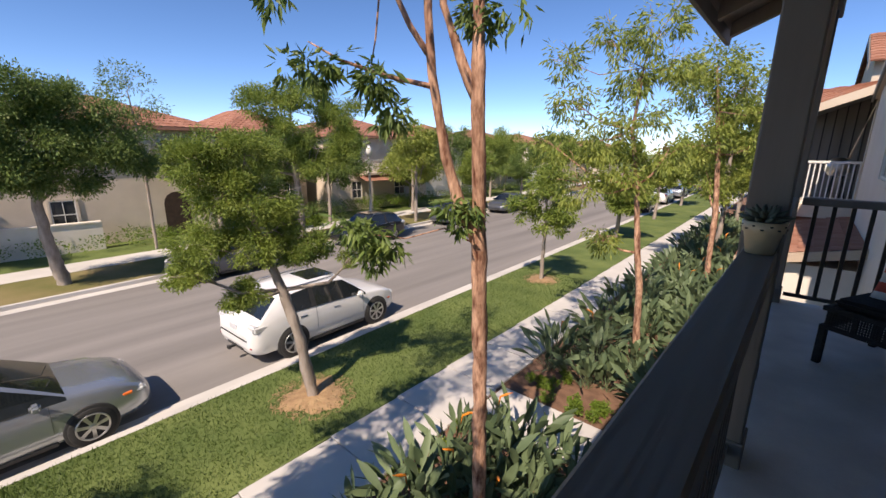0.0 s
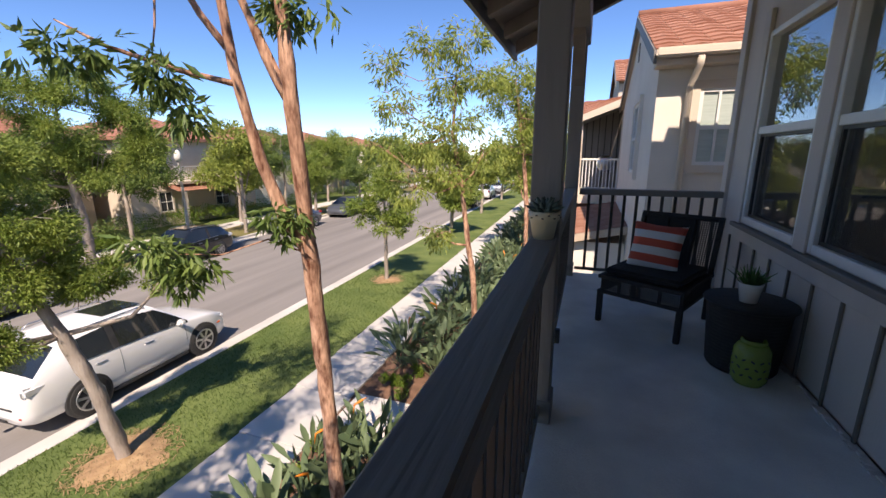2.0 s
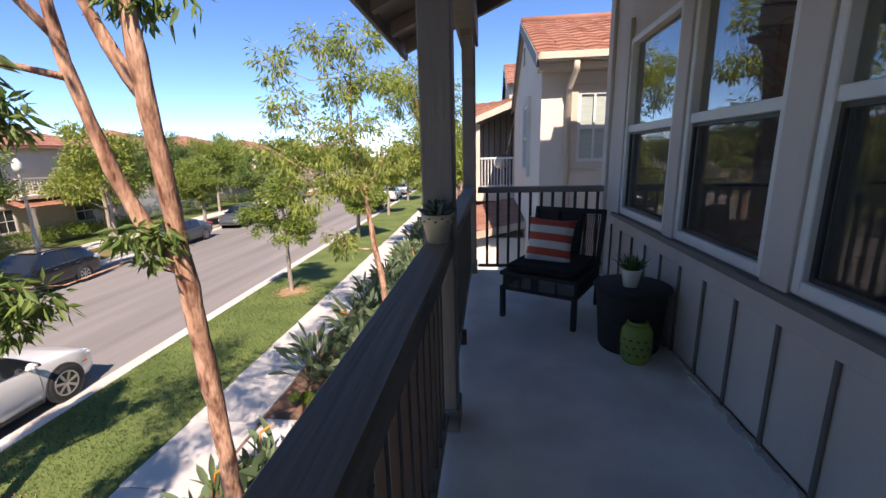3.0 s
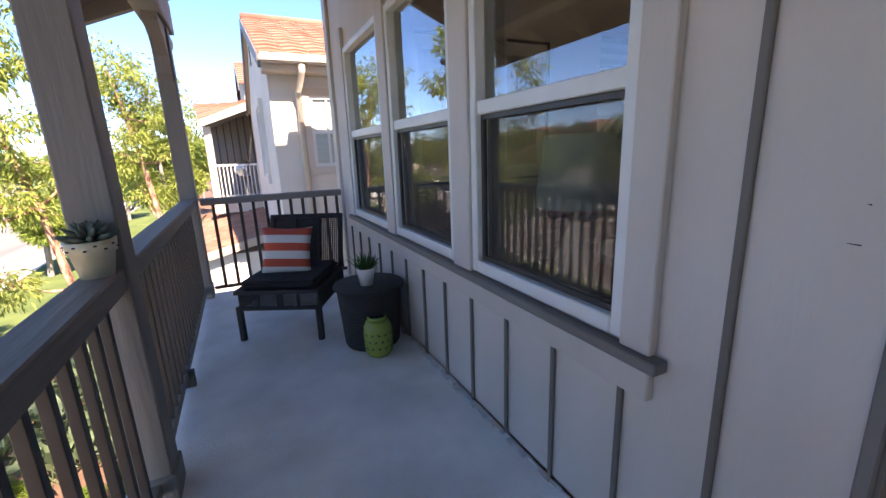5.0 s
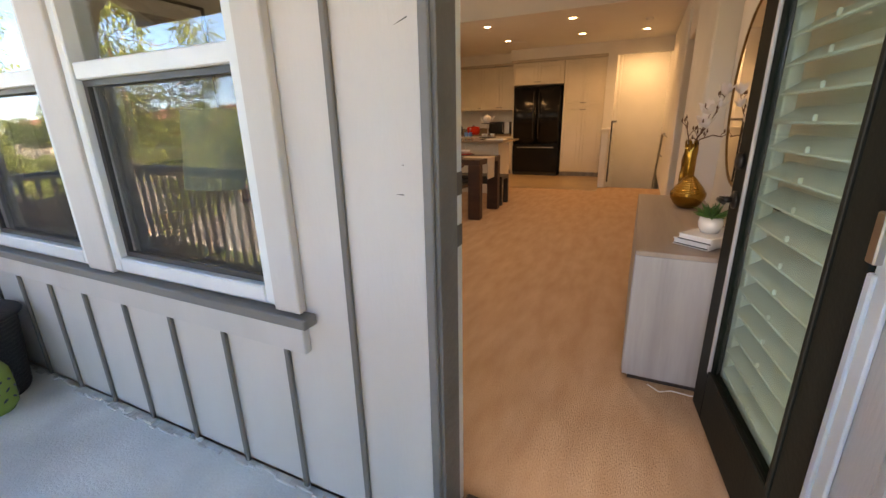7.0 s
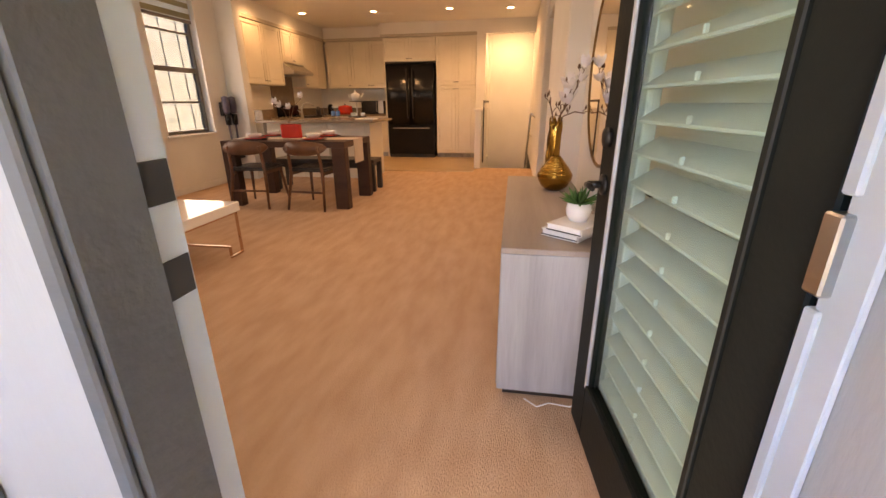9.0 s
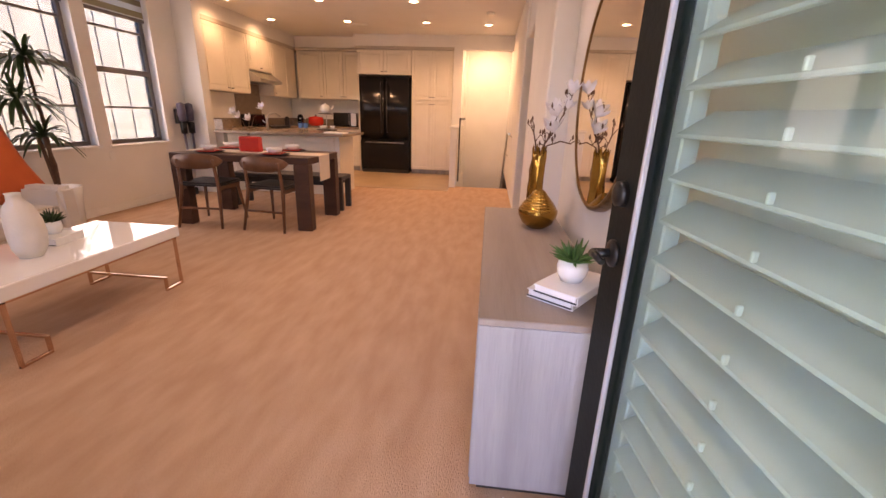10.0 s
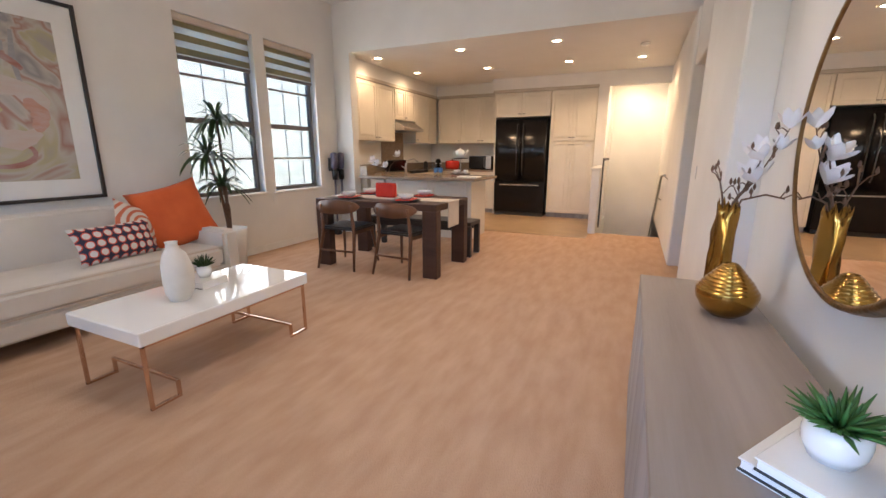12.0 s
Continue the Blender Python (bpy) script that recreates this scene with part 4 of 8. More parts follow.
def wheel(parent, x, y, r, side):
    t = part("wheel", turned(lathe(bmesh.new(), [(r * 0.62, -0.09), (r * 0.92, -0.105), (r, -0.07), (r, 0.07), (r * 0.92, 0.105), (r * 0.62, 0.09)], 28, close=True), pose(0, 0, 0, 0, 90 * side, 0)), M_TYRE, parent, "black tyre on an alloy rim", at=pose(x, y, r))
    b = lathe(bmesh.new(), [(r * 0.68, 0.06), (r * 0.70, 0.10), (r * 0.62, 0.10), (r * 0.6, 0.05)], 28, close=False)
    for k in range(7):
        a = 2 * math.pi * k / 7
        u, w = Vector((math.cos(a), math.sin(a), 0)), Vector((-math.sin(a), math.cos(a), 0))
        c = [u * (r * f) + w * (wd * s) + Vector((0, 0, z)) for z in (0.075, 0.098) for f, wd in ((0.08, 0.022), (0.64, 0.03)) for s in (-1, 1)]
        v = [b.verts.new(p) for p in c]
        for q in ((4, 5, 7, 6), (0, 1, 5, 4), (2, 3, 7, 6), (0, 2, 6, 4), (1, 3, 7, 5)):
            b.faces.new([v[i] for i in q])
    lathe(b, [(0.0, 0.104), (r * 0.14, 0.102), (r * 0.16, 0.07)], 14, close=False)
    part("rim", turned(b, pose(0, 0, 0, 0, 90 * side, 0)), M_RIM, t)


SUV_LINE = [(-2.36, 0.74, 0.46, 0.76, 0.78), (-2.31, 0.87, 0.33, 0.92, 0.95), (-2.16, 0.945, 0.26, 1.02, 1.07), (-2.05, 0.965, 0.24, 1.06, 1.14), (-1.60, 0.985, 0.23, 1.13, 1.55), (-1.35, 0.995, 0.22, 1.125, 1.615), (-0.72, 1.0, 0.22, 1.105, 1.675), (-0.60, 1.0, 0.22, 1.10, 1.68),
            (0.0, 1.0, 0.22, 1.08, 1.675), (0.36, 1.0, 0.22, 1.06, 1.63), (0.70, 0.995, 0.22, 1.035, 1.37), (1.05, 0.99, 0.22, 0.985, 1.06), (1.16, 0.985, 0.22, 0.97, 1.03), (1.65, 0.965, 0.22, 0.91, 0.98), (2.05, 0.90, 0.24, 0.80, 0.87), (2.26, 0.78, 0.28, 0.65, 0.71), (2.36, 0.58, 0.36, 0.52, 0.56)]
SEDAN_LINE = [(-2.36, 0.72, 0.44, 0.74, 0.76), (-2.28, 0.86, 0.31, 0.90, 0.95), (-1.95, 0.95, 0.23, 0.95, 1.02), (-1.55, 0.98, 0.20, 0.94, 1.05), (-0.95, 0.99, 0.19, 0.93, 1.33), (-0.70, 1.0, 0.19, 0.925, 1.40), (-0.30, 1.0, 0.19, 0.915, 1.44), (-0.18, 1.0, 0.19, 0.91, 1.445),
              (0.15, 1.0, 0.19, 0.90, 1.43), (0.40, 1.0, 0.19, 0.895, 1.375), (0.75, 0.995, 0.19, 0.885, 1.18), (1.15, 0.99, 0.19, 0.875, 0.95), (1.26, 0.985, 0.19, 0.865, 0.925), (1.70, 0.96, 0.19, 0.80, 0.865), (2.05, 0.89, 0.21, 0.69, 0.75), (2.26, 0.77, 0.25, 0.57, 0.62), (2.36, 0.55, 0.31, 0.47, 0.50)]


def car(name, m, label, L, W, H, body, suv, r):
    """A parked car whose front points along +y; its middle stands at the origin of m."""
    t = thing(name, m, label, "car")
    w = W / 2
    line = SUV_LINE if suv else SEDAN_LINE
    sy, sz = L / 4.72, H / (1.68 if suv else 1.445)
    line = [(y * sy, k, z0, zb * sz, zr * sz) for y, k, z0, zb, zr in line]
    f, q = L / 2, -L / 2

    def half(y, k, z0, zb, zr):
        s, h = w * k, zb - z0
        g = min(1.0, max(0.0, (zr - zb - 0.05) / 0.5))
        tw = s * (0.93 - 0.20 * g)
        return [(s * 0.80, z0), (s * 0.95, z0 + 0.08 * h), (s, z0 + 0.35 * h), (s * 0.995, z0 + 0.66 * h), (s * 0.975, z0 + 0.88 * h), (s * 0.945, zb), (tw + 0.015 * g, zr - 0.02 - 0.06 * g), (tw - 0.05, zr - 0.012 * g), (tw * 0.5, zr + 0.014), (0.0, zr + 0.02)]
    rows = [half(*st) for st in line]
    n = len(rows[0])
    # which patches are glass: side windows, windscreen and rear window
    side = {4: 0, 5: 1, 7: 1, 8: 1, 9: 1, 10: 1} if suv else {4: 1, 5: 1, 7: 1, 8: 1, 9: 1, 10: 1}
    screen = {3, 9, 10}

    def glazed(i, j):
        return (j == 5 and side.get(i, 0)) or (j >= 7 and i in screen)
    for kind in (0, 1):
        b = bmesh.new()
        vs = {}

        def at(i, j, s):
            key = (i, j, s if j < n - 1 else 1)
            if key not in vs:
                x, z = rows[i][j]
                vs[key] = b.verts.new((key[2] * x, line[i][0], z))
            return vs[key]
        for s in (-1, 1):
            for i in range(len(line) - 1):
                for j in range(n - 1):
                    if bool(glazed(i, j)) == bool(kind):
                        b.faces.new((at(i, j, s), at(i + 1, j, s), at(i + 1, j + 1, s), at(i, j + 1, s))).smooth = True
        if not kind:
            for i in (0, len(line) - 1):
                b.faces.new([at(i, j, 1) for j in range(n)] + [at(i, j, -1) for j in range(n - 2, -1, -1)])
            for i in range(len(line) - 1):
                b.faces.new((at(i, 0, 1), at(i + 1, 0, 1), at(i + 1, 0, -1), at(i, 0, -1)))
        bmesh.ops.recalc_face_normals(b, faces=b.faces)
        part("window_glass" if kind else "body", b, M_CARGLASS if kind else body, t, "dark tinted windows" if kind else "")

    def skin(y, j):
        """Half width and height of the skin at y, along the line j of the section."""
        for a, c, ra, rc in zip(line, line[1:], rows, rows[1:]):
            if a[0] <= y <= c[0]:
                u = (y - a[0]) / (c[0] - a[0])
                return ra[j][0] + (rc[j][0] - ra[j][0]) * u, ra[j][1] + (rc[j][1] - ra[j][1]) * u
        return rows[-1][j]
    for s in (-1, 1):
        ys = [q + 1.0 + 0.1 * k for k in range(int((f - 1.25 - q - 1.0) / 0.1))]
        part("window_trim", tube(bmesh.new(), [(s * (skin(y, 5)[0] + 0.002), y, skin(y, 5)[1]) for y in ys], 0.008, 5), M_RIM if suv else M_PLAST, t)
        mx, mz = skin(0.75 * sy, 5)
        mr = bmesh.new()
        box(mr, min(s * (mx + 0.03), s * (mx + 0.2)), 0.70 * sy, mz + 0.02, max(s * (mx + 0.03), s * (mx + 0.2)), 0.84 * sy, mz + 0.14, bev=0.035, seg=3)
        box(mr, min(s * (mx - 0.02), s * (mx + 0.06)), 0.74 * sy, mz - 0.005, max(s * (mx - 0.02), s * (mx + 0.06)), 0.80 * sy, mz + 0.04, bev=0.008)
        part("wing_mirror", mr, body, t)
        y0_, y1_ = (-0.73 * sy, -0.59 * sy) if suv else (-0.31 * sy, -0.17 * sy)
        b = bmesh.new()
        lo, hi = [skin(y, 5) for y in (y0_, y1_)], [skin(y, 6) for y in (y0_, y1_)]
        b.faces.new([b.verts.new((s * (x + 0.004), y, z)) for (x, z), y in zip(lo + hi[::-1], (y0_, y1_, y1_, y0_))])
        part("door_pillar", b, M_PLAST, t)
        for y in (0.0, -0.95):
            hx, hz = skin(y, 4)
            part("door_handle", boxes((s * hx - 0.018, y - 0.1, hz - 0.055, s * hx + 0.018, y + 0.1, hz - 0.03), bev=0.009), M_RIM if suv else body, t)
        for y in (0.92 * sy, -0.62 * sy, -1.30 * sy):
            pts = [(skin(y, j)[0] + 0.001, y, skin(y, j)[1]) for j in (2, 3, 4, 5)]
            part("door_gap", tube(bmesh.new(), [(s * x, y_, z) for x, y_, z in pts], 0.0035, 4), M_PLAST, t)
        hb = bmesh.new()
        for y0_, y1_, x0_, x1_ in ((f - 0.42, f - 0.10, 0.60, 0.84),):
            z0_ = (0.66 if suv else 0.53) * sz
            box(hb, min(s * w * x0_, s * w * x1_), y0_, z0_, max(s * w * x0_, s * w * x1_), y1_, z0_ + 0.13, bev=0.05, seg=3)
        part("headlight", hb, M_HEADL, t)
        part("marker_lamp", boxes((s * w * 0.90 - 0.025, f - 0.46, 0.60 * sz, s * w * 0.90 + 0.02, f - 0.32, 0.65 * sz), bev=0.012), M_AMBER, t)
        tb = bmesh.new()
        box(tb, min(s * w * 0.58, s * w * 0.945), q + 0.06, 0.82, max(s * w * 0.58, s * w * 0.945), q + 0.42, 1.0, bev=0.045, seg=3)
        part("tail_light", tb, M_HEADL if suv else M_TAIL, t)
        part("reflector", boxes((s * w * 0.70 - 0.11, q + 0.02, 0.46, s * w * 0.70 + 0.11, q + 0.12, 0.50), bev=0.006), M_TAIL, t)
        for y in (f - 0.92, q + 0.98):
            b = bmesh.new()
            lathe(b, [(0.0, -0.12), (r * 1.10, -0.12), (r * 1.10, 0.0), (r * 1.07, 0.006), (0, 0.0)], 32)
            part("wheel_arch", turned(b, pose(s * (w - 0.004), y, r * 1.03, 0, 90 * s, 0)), M_PLAST, t)
            wheel(t, s * (w - 0.085), y, r, s)
    part("rear_bumper", box(bmesh.new(), -w * 0.72, q - 0.02, 0.60, w * 0.72, q + 0.10, 0.68, bev=0.03, seg=2), M_PLAST if suv else body, t)
    part("number_plate", boxes((-0.16, q + 0.0, 0.78, 0.16, q + 0.03, 0.90), bev=0.004), M_HEADL, t)
    part("sill", boxes((-w * 0.965, q + 1.40, 0.20, w * 0.965, f - 1.34, 0.28), bev=0.02), M_PLAST, t)
    if suv:
        for s in (-1, 1):
            part("roof_rail", tube(bmesh.new(), [(s * 0.60, -1.35 * sy, H - 0.06), (s * 0.61, -1.25 * sy, H + 0.0), (s * 0.62, 0.1, H + 0.02), (s * 0.62, 0.2, H - 0.04)], 0.014, 6), M_RIM, t)
        part("tow_hitch", boxes((-0.03, q - 0.12, 0.34, 0.03, q + 0.1, 0.40), (-0.05, q - 0.16, 0.33, 0.05, q - 0.1, 0.41), (-0.35, q + 0.0, 0.35, 0.35, q + 0.06, 0.40), bev=0.005), M_PLAST, t)
        part("sunroof", boxes((-0.40, -0.5, H + 0.010, 0.40, 0.28, H + 0.024), bev=0.004), M_CARGLASS, t)
        part("rear_spoiler", box(bmesh.new(), -0.55, -1.74 * sy, 1.535 * sz, 0.55, -1.50 * sy, 1.575 * sz, bev=0.015, seg=2), body, t)
    else:
        for x0_, x1_ in ((-0.55, 0.0), (0.0, 0.5)):
            part("wiper", tube(bmesh.new(), [(x0_, 1.10 * sy, 0.985 * sz), (x1_, 0.98 * sy, 1.06 * sz)], 0.009, 5), M_PLAST, t)
        part("grille", boxes((-0.45, f - 0.06, 0.34, 0.45, f + 0.0, 0.42), bev=0.01), M_PLAST, t)
    return t


PW, PS, PB = paint("white_car_paint", (0.74, 0.74, 0.73)), paint("silver_car_paint", (0.40, 0.43, 0.46), 0.65, 0.27), paint("black_car_paint", (0.012, 0.014, 0.018), 0.0, 0.2)
PG = paint("grey_car_paint", (0.10, 0.11, 0.13), 0.4, 0.3)
car("white_suv", pose(-9.2, 5.57, RD, 0, 0, 2.5), "white parked sport utility car with roof rails", 4.46, 1.82, 1.60, PW, True, 0.37)
car("silver_sedan", pose(-8.75, -0.76, RD, 0, 0, 2), "silver parked sedan beside the kerb", 4.5, 1.78, 1.5, PS, False, 0.335)
car("black_hatchback", pose(-17.1, 13.6, RD, 0, 0, 184), "black car parked across the street", 4.2, 1.75, 1.5, PB, True, 0.33)
car("grey_suv", pose(-16.6, 6.3, RD, 0, 0, 184), "dark grey car parked across the street", 4.4, 1.8, 1.6, PG, True, 0.34)
car("dark_sedan", pose(-17.8, 21.9, RD, 0, 0, 184), "dark sedan parked across the street", 4.5, 1.78, 1.44, PG, False, 0.335)
car("grey_sedan", pose(-18.1, 29.0, RD, 0, 0, 184), "grey sedan parked across the street", 4.5, 1.78, 1.44, PG, False, 0.335)
for k, (x, y) in enumerate([(-10.1, 37.5), (-10.4, 44.5), (-10.6, 51.5), (-10.9, 60)]):
    car("parked_car", pose(x, y, RD, 0, 0, 3), "car parked far down the street", 4.5, 1.78, 1.5, (PB, PW, PS, PW)[k], k % 2 == 0, 0.335)

# street lamp
sl_ = thing("street_lamp", pose(-21.6, 17.4, G), "pale concrete street lamp with an acorn globe", "street lamp")
part("pole", lathe(bmesh.new(), [(0, 0), (0.16, 0), (0.16, 0.5), (0.09, 0.6), (0.065, 4.2), (0.09, 4.25), (0, 4.25)], 16), M_CONC, sl_)
part("globe", lathe(bmesh.new(), [(0, 4.26), (0.12, 4.27), (0.2, 4.5), (0.17, 4.75), (0.06, 4.92), (0, 4.95)], 20), M_VINYL, sl_)


# ---- houses ----
tile_rnd = random.Random(77)


def tile_slope(bm, a, b, c, d, rows, rise=0.045, width=0.34):
    """Overlapping tiles on the slope a-b (eave) to d-c (ridge)."""
    a, b, c, d = (Vector(p) for p in (a, b, c, d))
    n = (b - a).cross(d - a).normalized()
    if n.z < 0:
        n = -n
    for k in range(rows):
        f0, f1 = k / rows, min(1.0, (k + 1.12) / rows)
        l0, r0, l1, r1 = a.lerp(d, f0), b.lerp(c, f0), a.lerp(d, f1), b.lerp(c, f1)
        m = max(1, round((r0 - l0).length / width))
        for i in range(m):
            u0, u1 = i / m, (i + 0.985) / m
            q = 0.42 * rise * tile_rnd.uniform(0.8, 1.2)
            p = [l0.lerp(r0, u0) + n * q, l0.lerp(r0, (u0 + u1) / 2) + n * (q + 0.022), l0.lerp(r0, u1) + n * q,
                 l1.lerp(r1, u1) + n * 0.004, l1.lerp(r1, (u0 + u1) / 2) + n * 0.02, l1.lerp(r1, u0) + n * 0.004, l0.lerp(r0, u0) - n * 0.01, l0.lerp(r0, u1) - n * 0.01]
            v = [bm.verts.new(x) for x in p]
            bm.faces.new((v[0], v[1], v[4], v[5]))
            bm.faces.new((v[1], v[2], v[3], v[4]))
            bm.faces.new((v[6], v[7], v[2], v[1], v[0]))


def hip_roof(parent, x0, y0, x1, y1, z, h, over=0.5):
    x0, y0, x1, y1 = x0 - over, y0 - over, x1 + over, y1 + over
    b = bmesh.new()
    if (x1 - x0) > (y1 - y0):
        k = (y1 - y0) / 2
        r0, r1 = (x0 + k, (y0 + y1) / 2, z + h), (x1 - k, (y0 + y1) / 2, z + h)
    else:
        k = (x1 - x0) / 2
        r0, r1 = ((x0 + x1) / 2, y0 + k, z + h), ((x0 + x1) / 2, y1 - k, z + h)
    A, B, C, D = (x0, y0, z), (x1, y0, z), (x1, y1, z), (x0, y1, z)
    if (x1 - x0) > (y1 - y0):
        quads = [(A, B, r1, r0), (B, C, r1, r1), (C, D, r0, r1), (D, A, r0, r0)]
    else:
        quads = [(A, B, r0, r0), (B, C, r1, r0), (C, D, r1, r1), (D, A, r0, r1)]
    for q in quads:
        tile_slope(b, *q, rows=11)
    box(b, x0, y0, z - 0.16, x1, y1, z - 0.01)
    return tagged(part("roof", b, M_ROOF, parent, "terracotta tile hip roof"), kind="stuff")


M_BLIND = surf("pale_green_blind", (0.34, 0.40, 0.36), (0.42, 0.48, 0.44), 3, 0.5, 0.0, 40, stretch=(1, 1, 14), coat=0.6)


def house_window(parent, face, c, w, h, z, out, frame_mat=None, pane_mat=None):
    """A window with frame, sill and panes; face 'x' or 'y' plane at c[0] facing out."""
    p, u = c
    def bx(b, u0, u1, z0, z1, d0, d1):
        d0, d1 = sorted((p + out * d0, p + out * d1))
        if face == "x":
            box(b, d0, u0, z0, d1, u1, z1)
        else:
            box(b, u0, d0, z0, u1, d1, z1)
    b = bmesh.new()
    for a in ((u - w / 2 - 0.1, u - w / 2, z - 0.1, z + h + 0.1), (u + w / 2, u + w / 2 + 0.1, z - 0.1, z + h + 0.1), (u - w / 2, u + w / 2, z + h, z + h + 0.1), (u - w / 2, u + w / 2, z - 0.1, z)):
        bx(b, *a, 0.0, 0.06)
    win = part("window", b, frame_mat or M_STUCCO, parent)
    b = bmesh.new()
    bx(b, u - w / 2, u + w / 2, z, z + h, 0.004, 0.012)
    part("pane", b, pane_mat or M_DARKGLASS, win)
    b = bmesh.new()
    f = 0.045
    for a in ((u - w / 2, u - w / 2 + f, z, z + h), (u + w / 2 - f, u + w / 2, z, z + h), (u - w / 2 + f, u + w / 2 - f, z, z + f), (u - w / 2 + f, u + w / 2 - f, z + h - f, z + h), (u - w / 2 + f, u + w / 2 - f, z + h / 2 - 0.025, z + h / 2 + 0.025), (u - 0.015, u + 0.015, z + f, z + h / 2 - 0.025), (u - 0.015, u + 0.015, z + h / 2 + 0.025, z + h - f)):
        bx(b, *a, 0.013, 0.04)
    part("window_frame", b, M_VINYL, win)
    return win


M_DARKDOOR = surf("dark_arch_door", (0.035, 0.02, 0.015), (0.06, 0.035, 0.025), 5, 0.6, 0.2, 50)


def far_house(x, y0, y1, depth, wallmat, storeys, seed, arch=False, garage=False, balcony=False):
    """A stucco house across the street; its front faces +x at x."""
    t = thing("stucco_house", pose(0, 0, 0), "stucco house with a terracotta tile roof across the street", "house", "houses across the street")
    H = 2.85 * storeys
    r = random.Random(seed)
    part("wall", boxes((x - depth, y0, G - 0.1, x, y1, G + H)), wallmat, t)
    hip_roof(t, x - depth, y0, x, y1, G + H, 1.7)
    n = max(2, int((y1 - y0) / 3.2))
    for s in range(storeys):
        for k in range(n):
            u = y0 + (y1 - y0) * (k + 0.5) / n
            if s == 0 and (arch and k == n - 1 or garage and k == 0):
                continue
            house_window(t, "x", (x, u), r.choice((0.9, 1.2, 1.5)), 1.3, G + 0.95 + 2.85 * s, 1)
    if arch:
        u = y0 + (y1 - y0) * (n - 0.5) / n
        o = [(u - 0.62, G), (u + 0.62, G), (u + 0.62, G + 1.75)] + [(u + 0.62 * math.cos(a * math.pi / 8), G + 1.75 + 0.62 * math.sin(a * math.pi / 8)) for a in range(1, 8)] + [(u - 0.62, G + 1.75)]
        part("door", prism(bmesh.new(), o, "x", x + 0.003, x + 0.02), M_DARKDOOR, t, "dark arched entrance")
    if garage:
        u = y0 + (y1 - y0) * 0.5 / n
        part("garage_door", boxes(*[(x + 0.003, u - 1.25, G + 0.05 + 0.53 * k, x + 0.03, u + 1.25, G + 0.55 + 0.53 * k) for k in range(4)], bev=0.01), M_VINYL, t, "white panelled garage door")
    if balcony:
        um = (y0 + y1) / 2
        part("balcony_slab", boxes((x, um - 2.2, G + 2.75, x + 1.2, um + 2.2, G + 2.95), bev=0.02), wallmat, t)
        b = bmesh.new()
        tile_slope(b, (x + 1.7, um - 2.6, G + 2.35), (x + 1.7, um + 2.6, G + 2.35), (x, um + 2.6, G + 2.9), (x, um - 2.6, G + 2.9), 5)
        tagged(part("porch_roof", b, M_ROOF, t), kind="stuff")
        b = bmesh.new()
        k = um - 2.2
        while k < um + 2.2:
            box(b, x + 1.13, k, G + 2.95, x + 1.16, k + 0.03, G + 3.85)
            k += 0.16
        box(b, x + 1.11, um - 2.2, G + 3.85, x + 1.18, um + 2.2, G + 3.92)
        part("balcony_rail", b, M_VINYL, t)
        for u in (um - 2.1, um + 2.1):
            part("porch_post", boxes((x + 1.45, u - 0.12, G, x + 1.69, u + 0.12, G + 2.4), bev=0.02), wallmat, t)
    return t


far_house(-26.2, -9.5, -0.8, 9, M_STUCCO_T, 1, 1)
far_house(-25.2, 0.2, 9.4, 10, M_STUCCO, 2, 2, arch=True)
far_house(-28.0, 11.0, 16.5, 9, M_STUCCO_T, 2, 3, garage=True)
far_house(-26.2, 17.5, 26.5, 10, M_STUCCO, 2, 4, balcony=True)
far_house(-28.5, 30.0, 38.5, 10, M_STUCCO_W, 2, 5, garage=True)
far_house(-30.0, 41.0, 50.0, 10, M_STUCCO, 2, 6, balcony=True)
far_house(-31.0, 54.0, 64.0, 10, M_STUCCO_W, 2, 7, garage=True)
far_house(-33.0, 70.0, 82.0, 10, M_STUCCO_T, 2, 8)
far_house(-20.0, 122.0, 136.0, 10, M_STUCCO, 2, 9)
far_house(-34.0, 90.0, 102.0, 10, M_STUCCO, 2, 10)
# garden walls of the first house
single("garden_wall", boxes((-24.3, -9.0, G - 0.1, -24.05, 3.6, G + 1.25), (-24.35, -9.0, G + 1.251, -24.0, 3.6, G + 1.33), bev=0.01), M_STUCCO_W, "low pale stucco garden wall", "wall")


# ---- the house next door ----
nh = thing("neighbour_house", pose(0, 0, 0), "white stucco neighbouring house with a gabled terracotta roof", "house")
NX, NY0, NY1 = 1.08, 6.45, 12.75
NZ = 2.50
ym = (NY0 + NY1) / 2
part("wall", prism(bmesh.new(), [(NY0, G - 0.1), (NY1, G - 0.1), (NY1, NZ), (ym, NZ + 1.18), (NY0, NZ)], "x", NX, 3.0), M_STUCCO_W, nh)
b = bmesh.new()
for ye in (NY0 - 0.27, NY1 + 0.27):
    tile_slope(b, (NX - 0.09, ye, NZ), (3.3, ye, NZ), (3.3, ym, NZ + 1.34), (NX - 0.09, ym, NZ + 1.34), 13, 0.06)
tube(b, [(NX - 0.09, ym, NZ + 1.36), (3.3, ym, NZ + 1.36)], 0.075, 8)
tagged(part("roof", b, M_ROOF, nh, "terracotta tile gable roof"), kind="stuff")
part("soffit", prism(bmesh.new(), [(NY0 - 0.25, NZ - 0.10), (NY0 - 0.25, NZ - 0.02), (ym, NZ + 1.31), (NY1 + 0.25, NZ - 0.02), (NY1 + 0.25, NZ - 0.10), (ym, NZ + 1.2)], "x", NX - 0.07, 3.25), M_STUCCO, nh)
